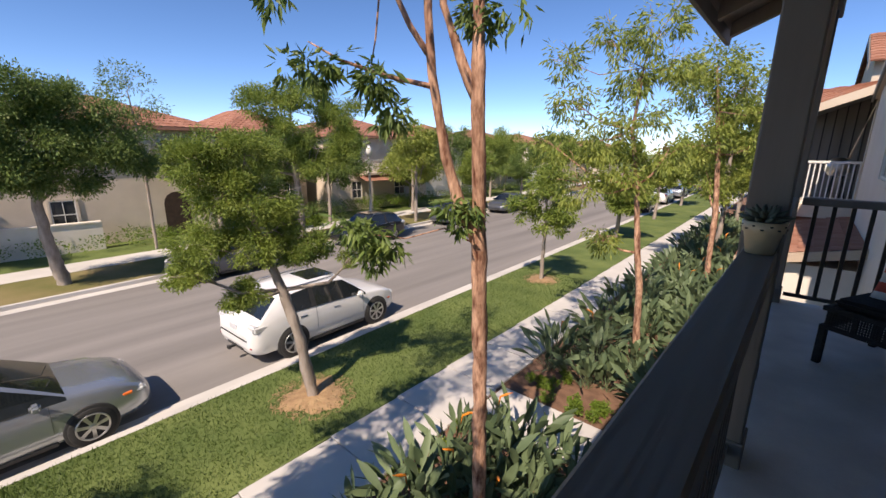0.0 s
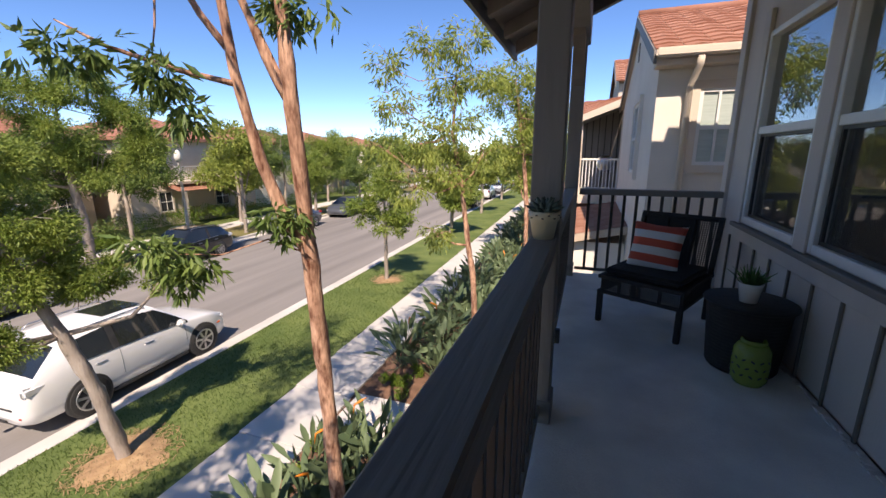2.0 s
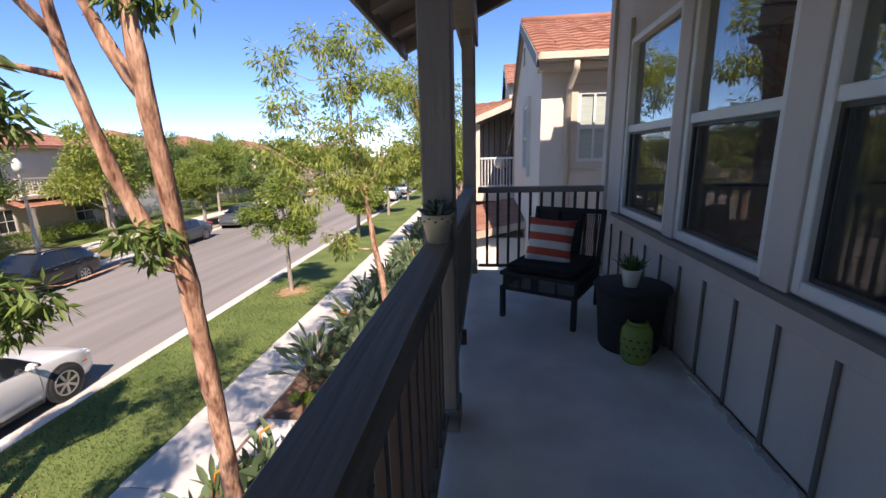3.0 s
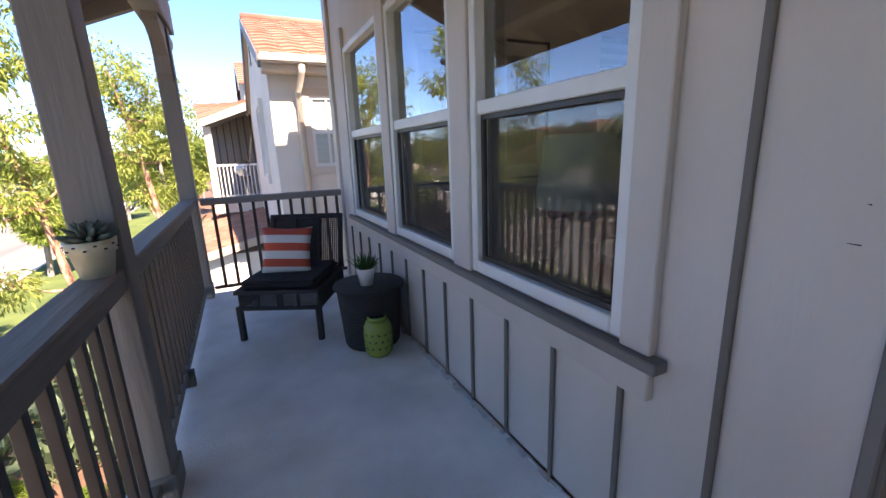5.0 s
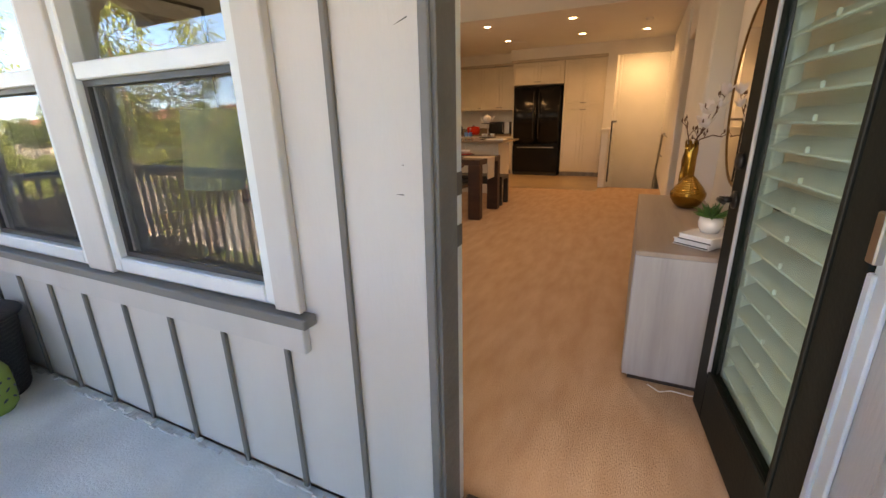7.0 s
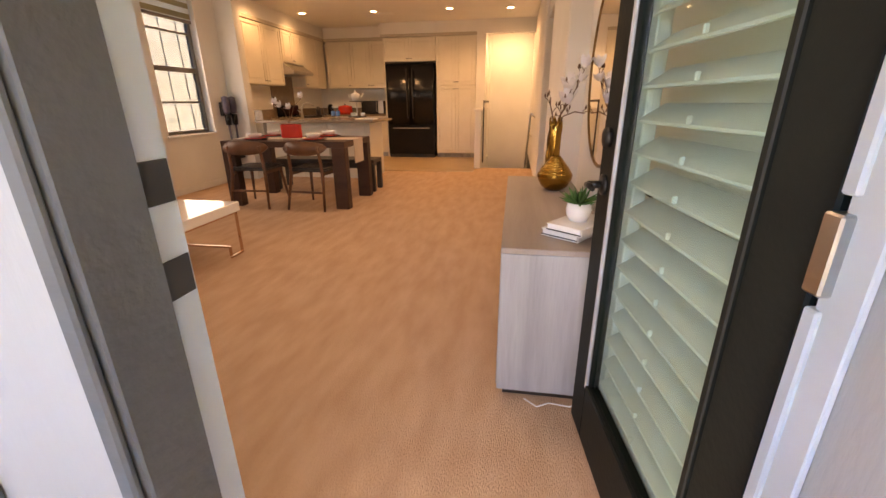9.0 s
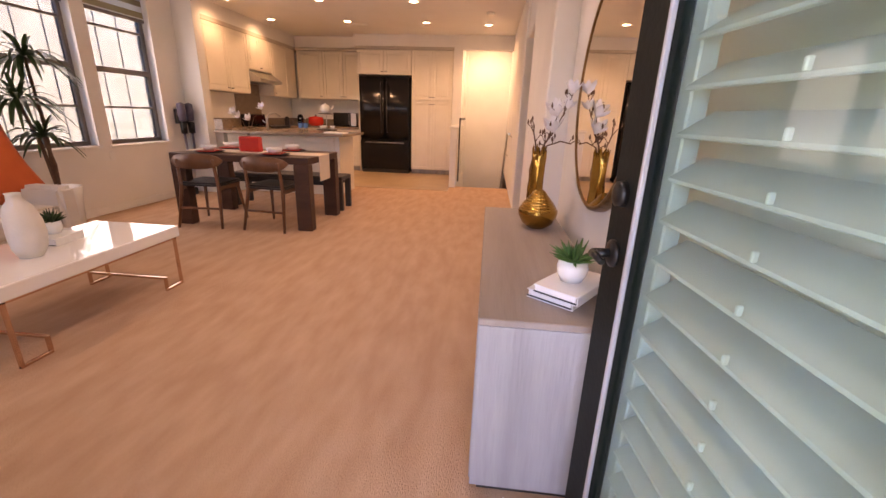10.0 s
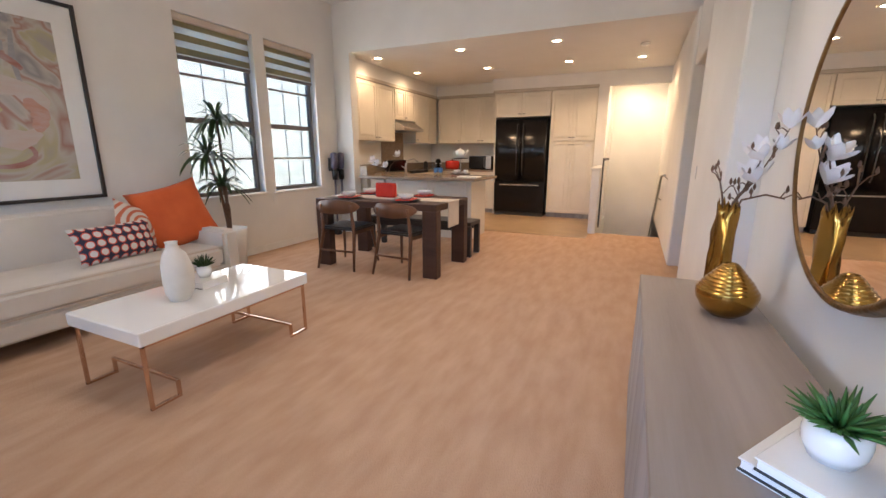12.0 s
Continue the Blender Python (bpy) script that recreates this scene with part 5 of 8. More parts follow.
part("rake_board", prism(bmesh.new(), [(NY0 - 0.27, NZ - 0.16), (NY0 - 0.27, NZ + 0.0), (ym, NZ + 1.34), (NY1 + 0.27, NZ + 0.0), (NY1 + 0.27, NZ - 0.16), (ym, NZ + 1.16)], "x", NX - 0.11, NX - 0.072), M_POST, nh)
part("gutter", box(bmesh.new(), NX - 0.09, NY0 - 0.38, NZ - 0.10, 3.3, NY0 - 0.275, NZ + 0.01, bev=0.02, seg=2), M_STUCCO, nh, "cream eaves gutter")
part("cornice", box(bmesh.new(), NX - 0.07, NY0 - 0.27, NZ - 0.19, 3.3, NY0 - 0.002, NZ - 0.105, bev=0.01), M_STUCCO, nh)
part("downpipe", tube(bmesh.new(), [(1.49, NY0 - 0.33, NZ - 0.10), (1.49, NY0 - 0.30, NZ - 0.20), (1.45, NY0 - 0.06, NZ - 0.42), (1.45, NY0 - 0.06, G)], 0.042, 10), M_STUCCO, nh, "cream downpipe")
part("vent", boxes(*[(NX - 0.02, ym - 0.10, NZ + 0.50 + 0.07 * k, NX - 0.001, ym + 0.10, NZ + 0.55 + 0.07 * k) for k in range(5)], bev=0.004), M_POST, nh)
house_window(nh, "y", (NY0, 1.81), 0.46, 0.96, 1.09, -1, M_STUCCO, M_BLIND)
house_window(nh, "x", (NX, 8.55), 0.95, 1.2, 0.9, -1, M_STUCCO_W)
# board and batten side seen from the living room windows
NW = 8.6
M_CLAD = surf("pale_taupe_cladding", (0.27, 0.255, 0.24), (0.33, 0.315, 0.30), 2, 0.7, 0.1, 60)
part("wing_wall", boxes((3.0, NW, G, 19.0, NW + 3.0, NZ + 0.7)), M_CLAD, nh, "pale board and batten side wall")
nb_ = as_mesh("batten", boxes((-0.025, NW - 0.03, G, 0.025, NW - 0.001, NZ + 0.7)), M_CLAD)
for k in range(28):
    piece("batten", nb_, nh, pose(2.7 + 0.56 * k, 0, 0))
house_window(nh, "y", (NW, 13.2), 0.9, 1.4, 0.6, -1, M_VINYL, M_BLIND)
# its street-side balcony, dark behind a pale railing
part("balcony_back", boxes((-0.2, 15.4, 0.1, 3.0, 15.5, 2.9), (1.30, 13.2, 0.1, 1.4, 15.4, 2.9)), M_POST, nh, "dark boarded balcony recess")
for k in range(7):
    part("board_batten", boxes((-0.1 + 0.2 * k, 15.37, 0.1, -0.07 + 0.2 * k, 15.399, 2.9)), M_IRON, nh)
part("balcony_floor", boxes((-0.2, 12.9, -0.2, 1.3, 15.4, 0.1)), M_STUCCO, nh)
part("balcony_post", boxes((-0.13, 13.12, 0.1, 0.05, 13.3, 2.10), (1.08, 13.12, 0.1, 1.24, 13.3, 2.62), bev=0.01), M_STUCCO, nh)
b = bmesh.new()
tile_slope(b, (-0.19, 12.97, 2.25), (1.25, 12.97, 2.81), (0.92, 15.7, 3.0), (-0.41, 15.7, 2.95), 8, 0.06)
tagged(part("balcony_roof", b, M_ROOF, nh), kind="stuff")
part("balcony_soffit", prism(bmesh.new(), [(-0.15, 2.13), (1.25, 2.70), (1.25, 2.76), (-0.15, 2.19)], "y", 13.0, 15.5), M_POST, nh)
part("balcony_rake", prism(bmesh.new(), [(-0.2, 2.06), (-0.2, 2.24), (1.25, 2.80), (1.25, 2.60)], "y", 12.9, 12.968), M_STUCCO, nh)
rb = as_mesh("baluster", boxes((-0.013, -0.012, 0.15, 0.013, 0.012, 1.04)), M_VINYL)
for k in range(11):
    piece("baluster", rb, nh, pose(0.11 + 0.095 * k, 13.2, 0))
part("bottom_rail", boxes((0.05, 13.18, 0.101, 1.08, 13.22, 0.15)), M_VINYL, nh)
part("balcony_rail", boxes((0.05, 13.17, 1.04, 1.08, 13.23, 1.10), bev=0.008), M_VINYL, nh, "white balcony railing")
gr = thing("barbecue_grill", pose(0.72, 13.8, 0.1), "grey kettle grill on the neighbouring balcony", "grill")
part("bowl", lathe(bmesh.new(), [(0, 0.62), (0.16, 0.66), (0.26, 0.8), (0.24, 0.97), (0.1, 1.07), (0, 1.08)], 20), M_RIM, gr)
for a in (0, 2.1, 4.2):
    part("leg", tube(bmesh.new(), [(0.1 * math.cos(a), 0.1 * math.sin(a), 0.68), (0.25 * math.cos(a), 0.25 * math.sin(a), 0)], 0.012, 6), M_PLAST, gr)
# low tiled porch roof in front of it
pr = thing("porch", pose(0, 0, 0), "low stucco porch with a terracotta tile roof", "porch")
part("wall", boxes((-0.3, 8.7, G, 1.076, 13.8, -0.5)), M_STUCCO_W, pr)
b = bmesh.new()
tile_slope(b, (-0.5, 8.55, -0.47), (-0.5, 14.0, -0.47), (1.078, 14.0, -0.12), (1.078, 8.55, -0.12), 8, 0.06)
prism(b, [(-0.5, -0.56), (-0.5, -0.475), (1.078, -0.125), (1.078, -0.22)], "y", 8.57, 14.0)
part("rake_board", prism(bmesh.new(), [(-0.52, -0.62), (-0.52, -0.47), (1.078, -0.115), (1.078, -0.26)], "y", 8.50, 8.565), M_STUCCO_T, pr)
tagged(part("roof", b, M_ROOF, pr, "terracotta tile roof"), kind="stuff")
gable2 = thing("far_gable_house", pose(0, 0, 0), "taller gabled house behind the neighbouring one", "house")
part("wall", prism(bmesh.new(), [(17.3, G), (22.7, G), (22.7, 3.8), (20.0, 4.85), (17.3, 3.8)], "x", 1.1, 10), M_STUCCO, gable2)
b = bmesh.new()
for ye in (17.0, 23.0):
    tile_slope(b, (0.98, ye, 3.78), (10, ye, 3.78), (10, 20.0, 5.05), (0.98, 20.0, 5.05), 11, 0.06)
part("rake_board", prism(bmesh.new(), [(17.0, 3.55), (17.0, 3.77), (20.0, 5.04), (23.0, 3.77), (23.0, 3.55), (20.0, 4.8)], "x", 0.95, 0.978), M_POST, gable2)
tagged(part("roof", b, M_ROOF, gable2), kind="stuff")
for k, y in enumerate((25, 36, 48)):
    t = thing("row_house", pose(0, 0, 0), "cream row house further along the pavement", "house", "row houses")
    part("wall", boxes((0.6, y, G, 9.5, y + 9, 3.0)), M_STUCCO if k % 2 else M_STUCCO_W, t)
    hip_roof(t, 0.6, y, 9.5, y + 9, 3.0, 1.6)
    for u in (y + 2, y + 5, y + 7.5):
        house_window(t, "x", (0.6, u), 1.0, 1.3, 0.9, -1)


# ---- inside: materials ----
def striped(name, c1, c2, period, axis="Z", share=0.5, rough=0.85, bump=0.3):
    m = surf(name, c1, c1, 4, rough, bump, 300)
    nt = m.node_tree
    p = nt.nodes["Principled BSDF"]
    tc, sep = nt.nodes.new("ShaderNodeTexCoord"), nt.nodes.new("ShaderNodeSeparateXYZ")
    link(nt, tc.outputs["Object"], sep.inputs["Vector"])
    d, f, g = (nt.nodes.new("ShaderNodeMath") for _ in range(3))
    d.operation, f.operation, g.operation = "DIVIDE", "FRACT", "GREATER_THAN"
    d.inputs[1].default_value, g.inputs[1].default_value = period, share
    link(nt, sep.outputs[axis], d.inputs[0])
    link(nt, d.outputs[0], f.inputs[0])
    link(nt, f.outputs[0], g.inputs[0])
    mx = nt.nodes.new("ShaderNodeMix")
    mx.data_type = "RGBA"
    mx.inputs["A"].default_value, mx.inputs["B"].default_value = (*c1, 1), (*c2, 1)
    link(nt, g.outputs[0], mx.inputs["Factor"])
    link(nt, mx.outputs["Result"], p.inputs["Base Color"])
    return m


def ramped(name, kind, scale, stops, rough=0.85, stretch=(1, 1, 1), constant=True, turn=90):
    """Bands of colour from a pattern: 'rings' (circles about the y axis), 'cells' or 'blobs'."""
    m = surf(name, stops[0][1], stops[0][1], 4, rough, 0.2, 300)
    nt = m.node_tree
    p = nt.nodes["Principled BSDF"]
    tc, mp = nt.nodes.new("ShaderNodeTexCoord"), nt.nodes.new("ShaderNodeMapping")
    mp.inputs["Scale"].default_value = stretch
    link(nt, tc.outputs["Object"], mp.inputs["Vector"])
    mp.inputs["Rotation"].default_value = (radians(turn), 0, 0)
    r = nt.nodes.new("ShaderNodeValToRGB")
    r.color_ramp.interpolation = "CONSTANT" if constant else "LINEAR"
    while len(r.color_ramp.elements) < len(stops):
        r.color_ramp.elements.new(0.5)
    for e, (pos, c) in zip(r.color_ramp.elements, stops):
        e.position, e.color = pos, (*c, 1)
    if kind == "cells":
        t = nt.nodes.new("ShaderNodeTexVoronoi")
        t.voronoi_dimensions = "2D"
        t.inputs["Randomness"].default_value = 0.0
        out = t.outputs["Distance"]
    elif kind == "rings":
        t = nt.nodes.new("ShaderNodeTexWave")
        t.wave_type, t.rings_direction = "RINGS", "Z"
        out = t.outputs["Fac"]
    else:
        t = nt.nodes.new("ShaderNodeTexNoise")
        t.inputs["Detail"].default_value, t.inputs["Distortion"].default_value = 3.0, 1.6
        out = t.outputs["Fac"]
    t.inputs["Scale"].default_value = scale
    link(nt, mp.outputs["Vector"], t.inputs["Vector"])
    link(nt, out, r.inputs["Fac"])
    link(nt, r.outputs["Color"], p.inputs["Base Color"])
    return m


M_SOFA = surf("cream_linen", (0.66, 0.61, 0.54), (0.74, 0.69, 0.62), 3, 0.9, 0.5, 400)
M_ORANGE = surf("burnt_orange_cloth", (0.58, 0.10, 0.022), (0.68, 0.14, 0.035), 5, 0.85, 0.4, 300)
M_GLOSSW = surf("white_lacquer", (0.76, 0.75, 0.73), (0.8, 0.79, 0.77), 2, 0.08, 0.0, 20, coat=0.6)
M_ROSE = surf("rose_gold_metal", (0.62, 0.42, 0.31), (0.68, 0.47, 0.35), 4, 0.22, 0.0, 20, metal=1.0)
M_GOLD = surf("gold_glaze", (0.36, 0.19, 0.04), (0.52, 0.30, 0.07), 6, 0.16, 0.05, 40, metal=1.0)
M_GILT = surf("antique_gilt", (0.14, 0.075, 0.03), (0.30, 0.18, 0.075), 12, 0.35, 0.3, 60, metal=0.9)
M_WALNUT = surf("dark_walnut", (0.038, 0.016, 0.010), (0.078, 0.036, 0.023), 5, 0.5, 0.2, 40, stretch=(1, 0.12, 1), fine=0.5, spec=0.35)
M_CHERRY = surf("brown_chair_wood", (0.095, 0.038, 0.017), (0.16, 0.068, 0.031), 6, 0.42, 0.15, 50, stretch=(1, 1, 0.2), spec=0.4)
M_BLACKW = surf("black_stained_wood", (0.018, 0.014, 0.013), (0.032, 0.026, 0.024), 6, 0.45, 0.2, 40)
M_LEATHER = surf("black_leather", (0.016, 0.015, 0.015), (0.028, 0.026, 0.025), 8, 0.4, 0.3, 150)
# door daylight on the console's sides put into this paler, cooler oak
M_GREYOAK = surf("grey_washed_oak", (0.25, 0.245, 0.245), (0.40, 0.395, 0.395), 7, 0.5, 0.25, 60, stretch=(1, 1, 0.09), fine=0.5)
M_OAKTOP = surf("grey_washed_oak_top", (0.25, 0.20, 0.165), (0.35, 0.29, 0.25), 7, 0.45, 0.25, 60, stretch=(0.08, 1, 1), fine=0.5)
M_CAB = surf("cream_cabinet_paint", (0.66, 0.60, 0.50), (0.71, 0.65, 0.55), 3, 0.4, 0.03, 80)
M_CROWN = surf("taupe_crown_paint", (0.44, 0.38, 0.30), (0.50, 0.44, 0.36), 3, 0.5, 0.05, 60)
M_STONE = surf("brown_granite", (0.15, 0.105, 0.07), (0.32, 0.24, 0.17), 60, 0.2, 0.0, 200, fine=0.6)
M_BLACKG = surf("black_gloss_appliance", (0.004, 0.004, 0.005), (0.006, 0.006, 0.007), 4, 0.2, 0.0, 20, spec=0.35)
M_STEEL = surf("brushed_steel", (0.45, 0.44, 0.42), (0.55, 0.54, 0.52), 6, 0.3, 0.1, 80, metal=1.0)
M_WHITEC = surf("white_ceramic", (0.74, 0.73, 0.70), (0.8, 0.79, 0.76), 5, 0.18, 0.0, 40)
M_MATTEC = surf("matte_cream_ceramic", (0.66, 0.62, 0.56), (0.74, 0.70, 0.64), 8, 0.6, 0.3, 50)
M_RED = surf("red_glaze", (0.55, 0.03, 0.02), (0.62, 0.05, 0.03), 5, 0.25, 0.05, 40)
M_CLOTH = surf("beige_linen_runner", (0.60, 0.50, 0.40), (0.68, 0.58, 0.47), 5, 0.9, 0.4, 350)
M_PETAL = surf("white_petals", (0.78, 0.74, 0.74), (0.82, 0.79, 0.78), 12, 0.6, 0.1, 60)
M_TWIG = surf("brown_twig", (0.09, 0.05, 0.03), (0.16, 0.09, 0.055), 20, 0.8, 0.4, 90)
M_PALM = leafy("dark_palm_leaves", (0.012, 0.03, 0.008), (0.035, 0.07, 0.018), trans=0.15)
M_SUCC = leafy("succulent_leaves", (0.03, 0.10, 0.02), (0.08, 0.20, 0.05), trans=0.1)
M_MIRROR = surf("mirror_silver", (0.9, 0.9, 0.9), (0.9, 0.9, 0.9), 1, 0.0, 0.0, 10, metal=1.0)
M_DOORP = surf("black_green_door_paint", (0.005, 0.007, 0.006), (0.008, 0.011, 0.0095), 5, 0.55, 0.1, 60, spec=0.18)
M_BLKMETAL = surf("black_door_hardware", (0.006, 0.006, 0.006), (0.012, 0.011, 0.010), 8, 0.35, 0.05, 60, spec=0.35)
# silver tone holds the daylight sheen of the door's far bead
M_BEAD = surf("daylight_sheen_bead", (0.34, 0.35, 0.37), (0.44, 0.45, 0.47), 8, 0.3, 0.05, 60, metal=0.3)
M_SLAT = surf("white_shutter_paint", (0.55, 0.54, 0.52), (0.61, 0.60, 0.58), 5, 0.4, 0.03, 60)
M_BRONZE = surf("dark_bronze_frame", (0.05, 0.04, 0.034), (0.075, 0.06, 0.05), 5, 0.4, 0.05, 60)
M_DGLASS = gloss_pane("door_glass", (0.80, 0.90, 0.87), 0.4)
M_BULB = glow("lamp_disc", (1.0, 0.72, 0.42), 2.2)
M_PAPER = surf("white_paper", (0.74, 0.73, 0.70), (0.78, 0.77, 0.75), 5, 0.7, 0.1, 200)
M_BLACK = surf("black_print", (0.02, 0.02, 0.02), (0.03, 0.03, 0.03), 5, 0.5, 0.0, 50)
M_WINFRAME = surf("grey_bronze_window_frame", (0.15, 0.13, 0.115), (0.20, 0.175, 0.155), 5, 0.4, 0.05, 60)
M_ZEBRA = striped("zebra_shade_cloth", (0.86, 0.83, 0.75), (0.50, 0.40, 0.24), 0.13, "Z", 0.5)
nt = M_ZEBRA.node_tree
tr_, mx_ = nt.nodes.new("ShaderNodeBsdfTranslucent"), nt.nodes.new("ShaderNodeMixShader")
link(nt, nt.nodes["Principled BSDF"].inputs["Base Color"].links[0].from_socket, tr_.inputs["Color"])
mx_.inputs["Fac"].default_value = 0.8
link(nt, nt.nodes["Principled BSDF"].outputs["BSDF"], mx_.inputs[1])
link(nt, tr_.outputs["BSDF"], mx_.inputs[2])
link(nt, mx_.outputs["Shader"], nt.nodes["Material Output"].inputs["Surface"])
M_DOTS = ramped("dotted_cushion_cloth", "cells", 14.0, [(0.0, (0.7, 0.66, 0.62)), (0.33, (0.62, 0.10, 0.06)), (0.43, (0.03, 0.03, 0.06))])
M_ARCS = ramped("ringed_cushion_cloth", "rings", 6.0, [(0.0, (0.68, 0.62, 0.54)), (0.6, (0.58, 0.16, 0.08))])
M_FLAG = striped("striped_cushion_cloth", (0.55, 0.085, 0.05), (0.66, 0.65, 0.64), 0.118, "Z", 0.5)
M_ART = ramped("abstract_painting", "blobs", 1.3, [(0.0, (0.22, 0.21, 0.21)), (0.34, (0.36, 0.33, 0.30)), (0.41, (0.42, 0.38, 0.24)), (0.45, (0.46, 0.43, 0.38)), (0.50, (0.36, 0.21, 0.17)), (0.53, (0.47, 0.42, 0.38)), (0.60, (0.27, 0.26, 0.26)), (0.66, (0.47, 0.44, 0.41))], constant=False)

# ---- inside: lamps ----
for i, (x, y) in enumerate([(8.0, 1.18), (7.93, 2.54), (7.91, 3.94), (9.23, 3.94), (9.32, 2.59), (9.35, 1.2), (9.48, 0.13)]):
    lt = thing("recessed_light", pose(x, y, ZC), "small round recessed ceiling light, lit warm", "ceiling light", "kitchen downlights")
    b = bmesh.new()
    lathe(b, [(0.055, -0.001), (0.085, -0.001), (0.088, -0.006), (0.08, -0.012), (0.058, -0.008)], 24, close=False)
    part("trim_ring", b, M_TRIM, lt)
    part("lamp", lathe(bmesh.new(), [(0.0, -0.004), (0.056, -0.004), (0.056, -0.001)], 20), M_BULB, lt)
    la = new("downlight", bpy.data.lights.new("downlight", "SPOT"))
    la.data.energy, la.data.color, la.data.spot_size, la.data.spot_blend, la.data.shadow_soft_size = (1.4 if y > 0.5 else 2.2), (1.0, 0.66, 0.36), radians(150), 0.6, 0.06
    la.matrix_world = pose(x, y, ZC - 0.03)
sl = thing("recessed_light", pose(10.85, 0.13, ZC), "small round recessed light over the stairs, lit warm", "ceiling light", "kitchen downlights")
part("lamp", lathe(bmesh.new(), [(0.0, -0.006), (0.07, -0.006), (0.07, 0.0)], 20), M_BULB, sl)
la = new("downlight", bpy.data.lights.new("downlight", "SPOT"))
la.data.energy, la.data.color, la.data.spot_size, la.data.spot_blend, la.data.shadow_soft_size = 3.0, (1.0, 0.72, 0.44), radians(150), 0.8, 0.08
la.matrix_world = pose(10.75, 0.13, ZC - 0.03)
# unseen ceiling lights, added to brighten the carpet, console and right wall
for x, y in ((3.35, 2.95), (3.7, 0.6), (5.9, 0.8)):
    lt = thing("recessed_light", pose(x, y, 3.42), "small round recessed light added unseen in the high living room ceiling, lit", "ceiling light", "living room downlights")
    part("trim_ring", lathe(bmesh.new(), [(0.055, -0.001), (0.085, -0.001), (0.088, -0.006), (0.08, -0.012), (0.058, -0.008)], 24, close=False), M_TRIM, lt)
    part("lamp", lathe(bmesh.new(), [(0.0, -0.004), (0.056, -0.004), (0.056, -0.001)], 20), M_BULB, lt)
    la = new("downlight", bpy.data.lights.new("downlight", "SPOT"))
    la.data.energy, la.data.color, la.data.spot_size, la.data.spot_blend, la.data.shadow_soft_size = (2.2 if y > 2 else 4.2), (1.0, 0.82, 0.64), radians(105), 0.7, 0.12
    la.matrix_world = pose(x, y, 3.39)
setting("stair_ceiling", boxes((10.6, YF, ZC - 0.001, 11.3, 0.56, ZC + 0.1)), M_CEIL, "white stairwell ceiling", "ceiling")


# the sky's light coming in at the front windows
for a, b_ in WINS:
    la = new("window_daylight", bpy.data.lights.new("window_daylight", "AREA"))
    la.data.shape, la.data.size, la.data.size_y = "RECTANGLE", b_ - a - 0.12, WZ1 - WZ0 - 0.15
    la.data.energy, la.data.color = 0.22, (0.95, 0.97, 1.0)
    la.matrix_world = look((T1 + 0.02, (a + b_) / 2, (WZ0 + WZ1) / 2), (T1 + 1, (a + b_) / 2, (WZ0 + WZ1) / 2))


la = new("doorway_daylight", bpy.data.lights.new("doorway_daylight", "AREA"))
la.data.shape, la.data.size, la.data.size_y = "RECTANGLE", DOOR1 - DOOR0 - 0.1, DTOP - 0.1
la.data.energy, la.data.color = 0.5, (0.95, 0.97, 1.0)
la.matrix_world = look((T1 + 0.02, (DOOR0 + DOOR1) / 2, DTOP / 2), (T1 + 1, (DOOR0 + DOOR1) / 2, DTOP / 2))
for a, b_ in LW:
    la = new("window_daylight", bpy.data.lights.new("window_daylight", "AREA"))
    la.data.shape, la.data.size, la.data.size_y = "RECTANGLE", b_ - a - 0.14, 2.15 - LZ0
    la.data.energy, la.data.color = 0.5, (1.0, 0.97, 0.92)
    la.matrix_world = look(((a + b_) / 2, YL + 0.045, (LZ0 + 2.15) / 2), ((a + b_) / 2, YL - 1, (LZ0 + 2.15) / 2))


# ---- inside: windows of the left wall ----
def grid_window(name, x0, x1):
    w = tagged(new(name), "dark bronze double-hung window with crossbars and a raised zebra shade", "window", "", "structure")
    f, ya, yb_ = 0.042, YL + 0.10, YL + 0.16
    zm = (LZ0 + LZ1) / 2 - 0.1
    part("window_frame", boxes((x0, ya, LZ0, x0 + f, yb_, LZ1), (x1 - f, ya, LZ0, x1, yb_, LZ1), (x0 + f, ya, LZ0, x1 - f, yb_, LZ0 + f), (x0 + f, ya, LZ1 - f, x1 - f, yb_, LZ1), bev=0.004), M_WINFRAME, w)
    part("meeting_rail", boxes((x0 + f, ya, zm - 0.03, x1 - f, yb_, zm + 0.03), bev=0.004), M_WINFRAME, w)
    for zb in ((LZ0 + zm) / 2, (LZ1 + zm) / 2 - 0.05):
        part("grid_bar", boxes((x0 + f, ya + 0.018, zb - 0.012, x1 - f, ya + 0.047, zb + 0.012)), M_WINFRAME, w)
    g = part("pane", boxes((x0 + f, ya + 0.03, LZ0 + f, x1 - f, ya + 0.034, LZ1 - f)), M_SIDEGLASS, w)
    g.visible_shadow = False
    part("window_sill", boxes((x0 - 0.03, YL - 0.025, LZ0 - 0.03, x1 + 0.03, YL + 0.1, LZ0), bev=0.006), M_TRIM, w)
    sh = part("shade", boxes((x0 + 0.02, YL + 0.06, 2.26, x1 - 0.02, YL + 0.065, LZ1 - 0.06)), M_ZEBRA, w, "raised zebra roller shade")
    part("head_rail", boxes((x0 + 0.01, YL + 0.03, LZ1 - 0.07, x1 - 0.01, YL + 0.095, LZ1), bev=0.008), M_CLOTH, sh)
    part("bottom_bar", boxes((x0 + 0.02, YL + 0.05, 2.22, x1 - 0.02, YL + 0.075, 2.26), bev=0.006), M_WINFRAME, sh)


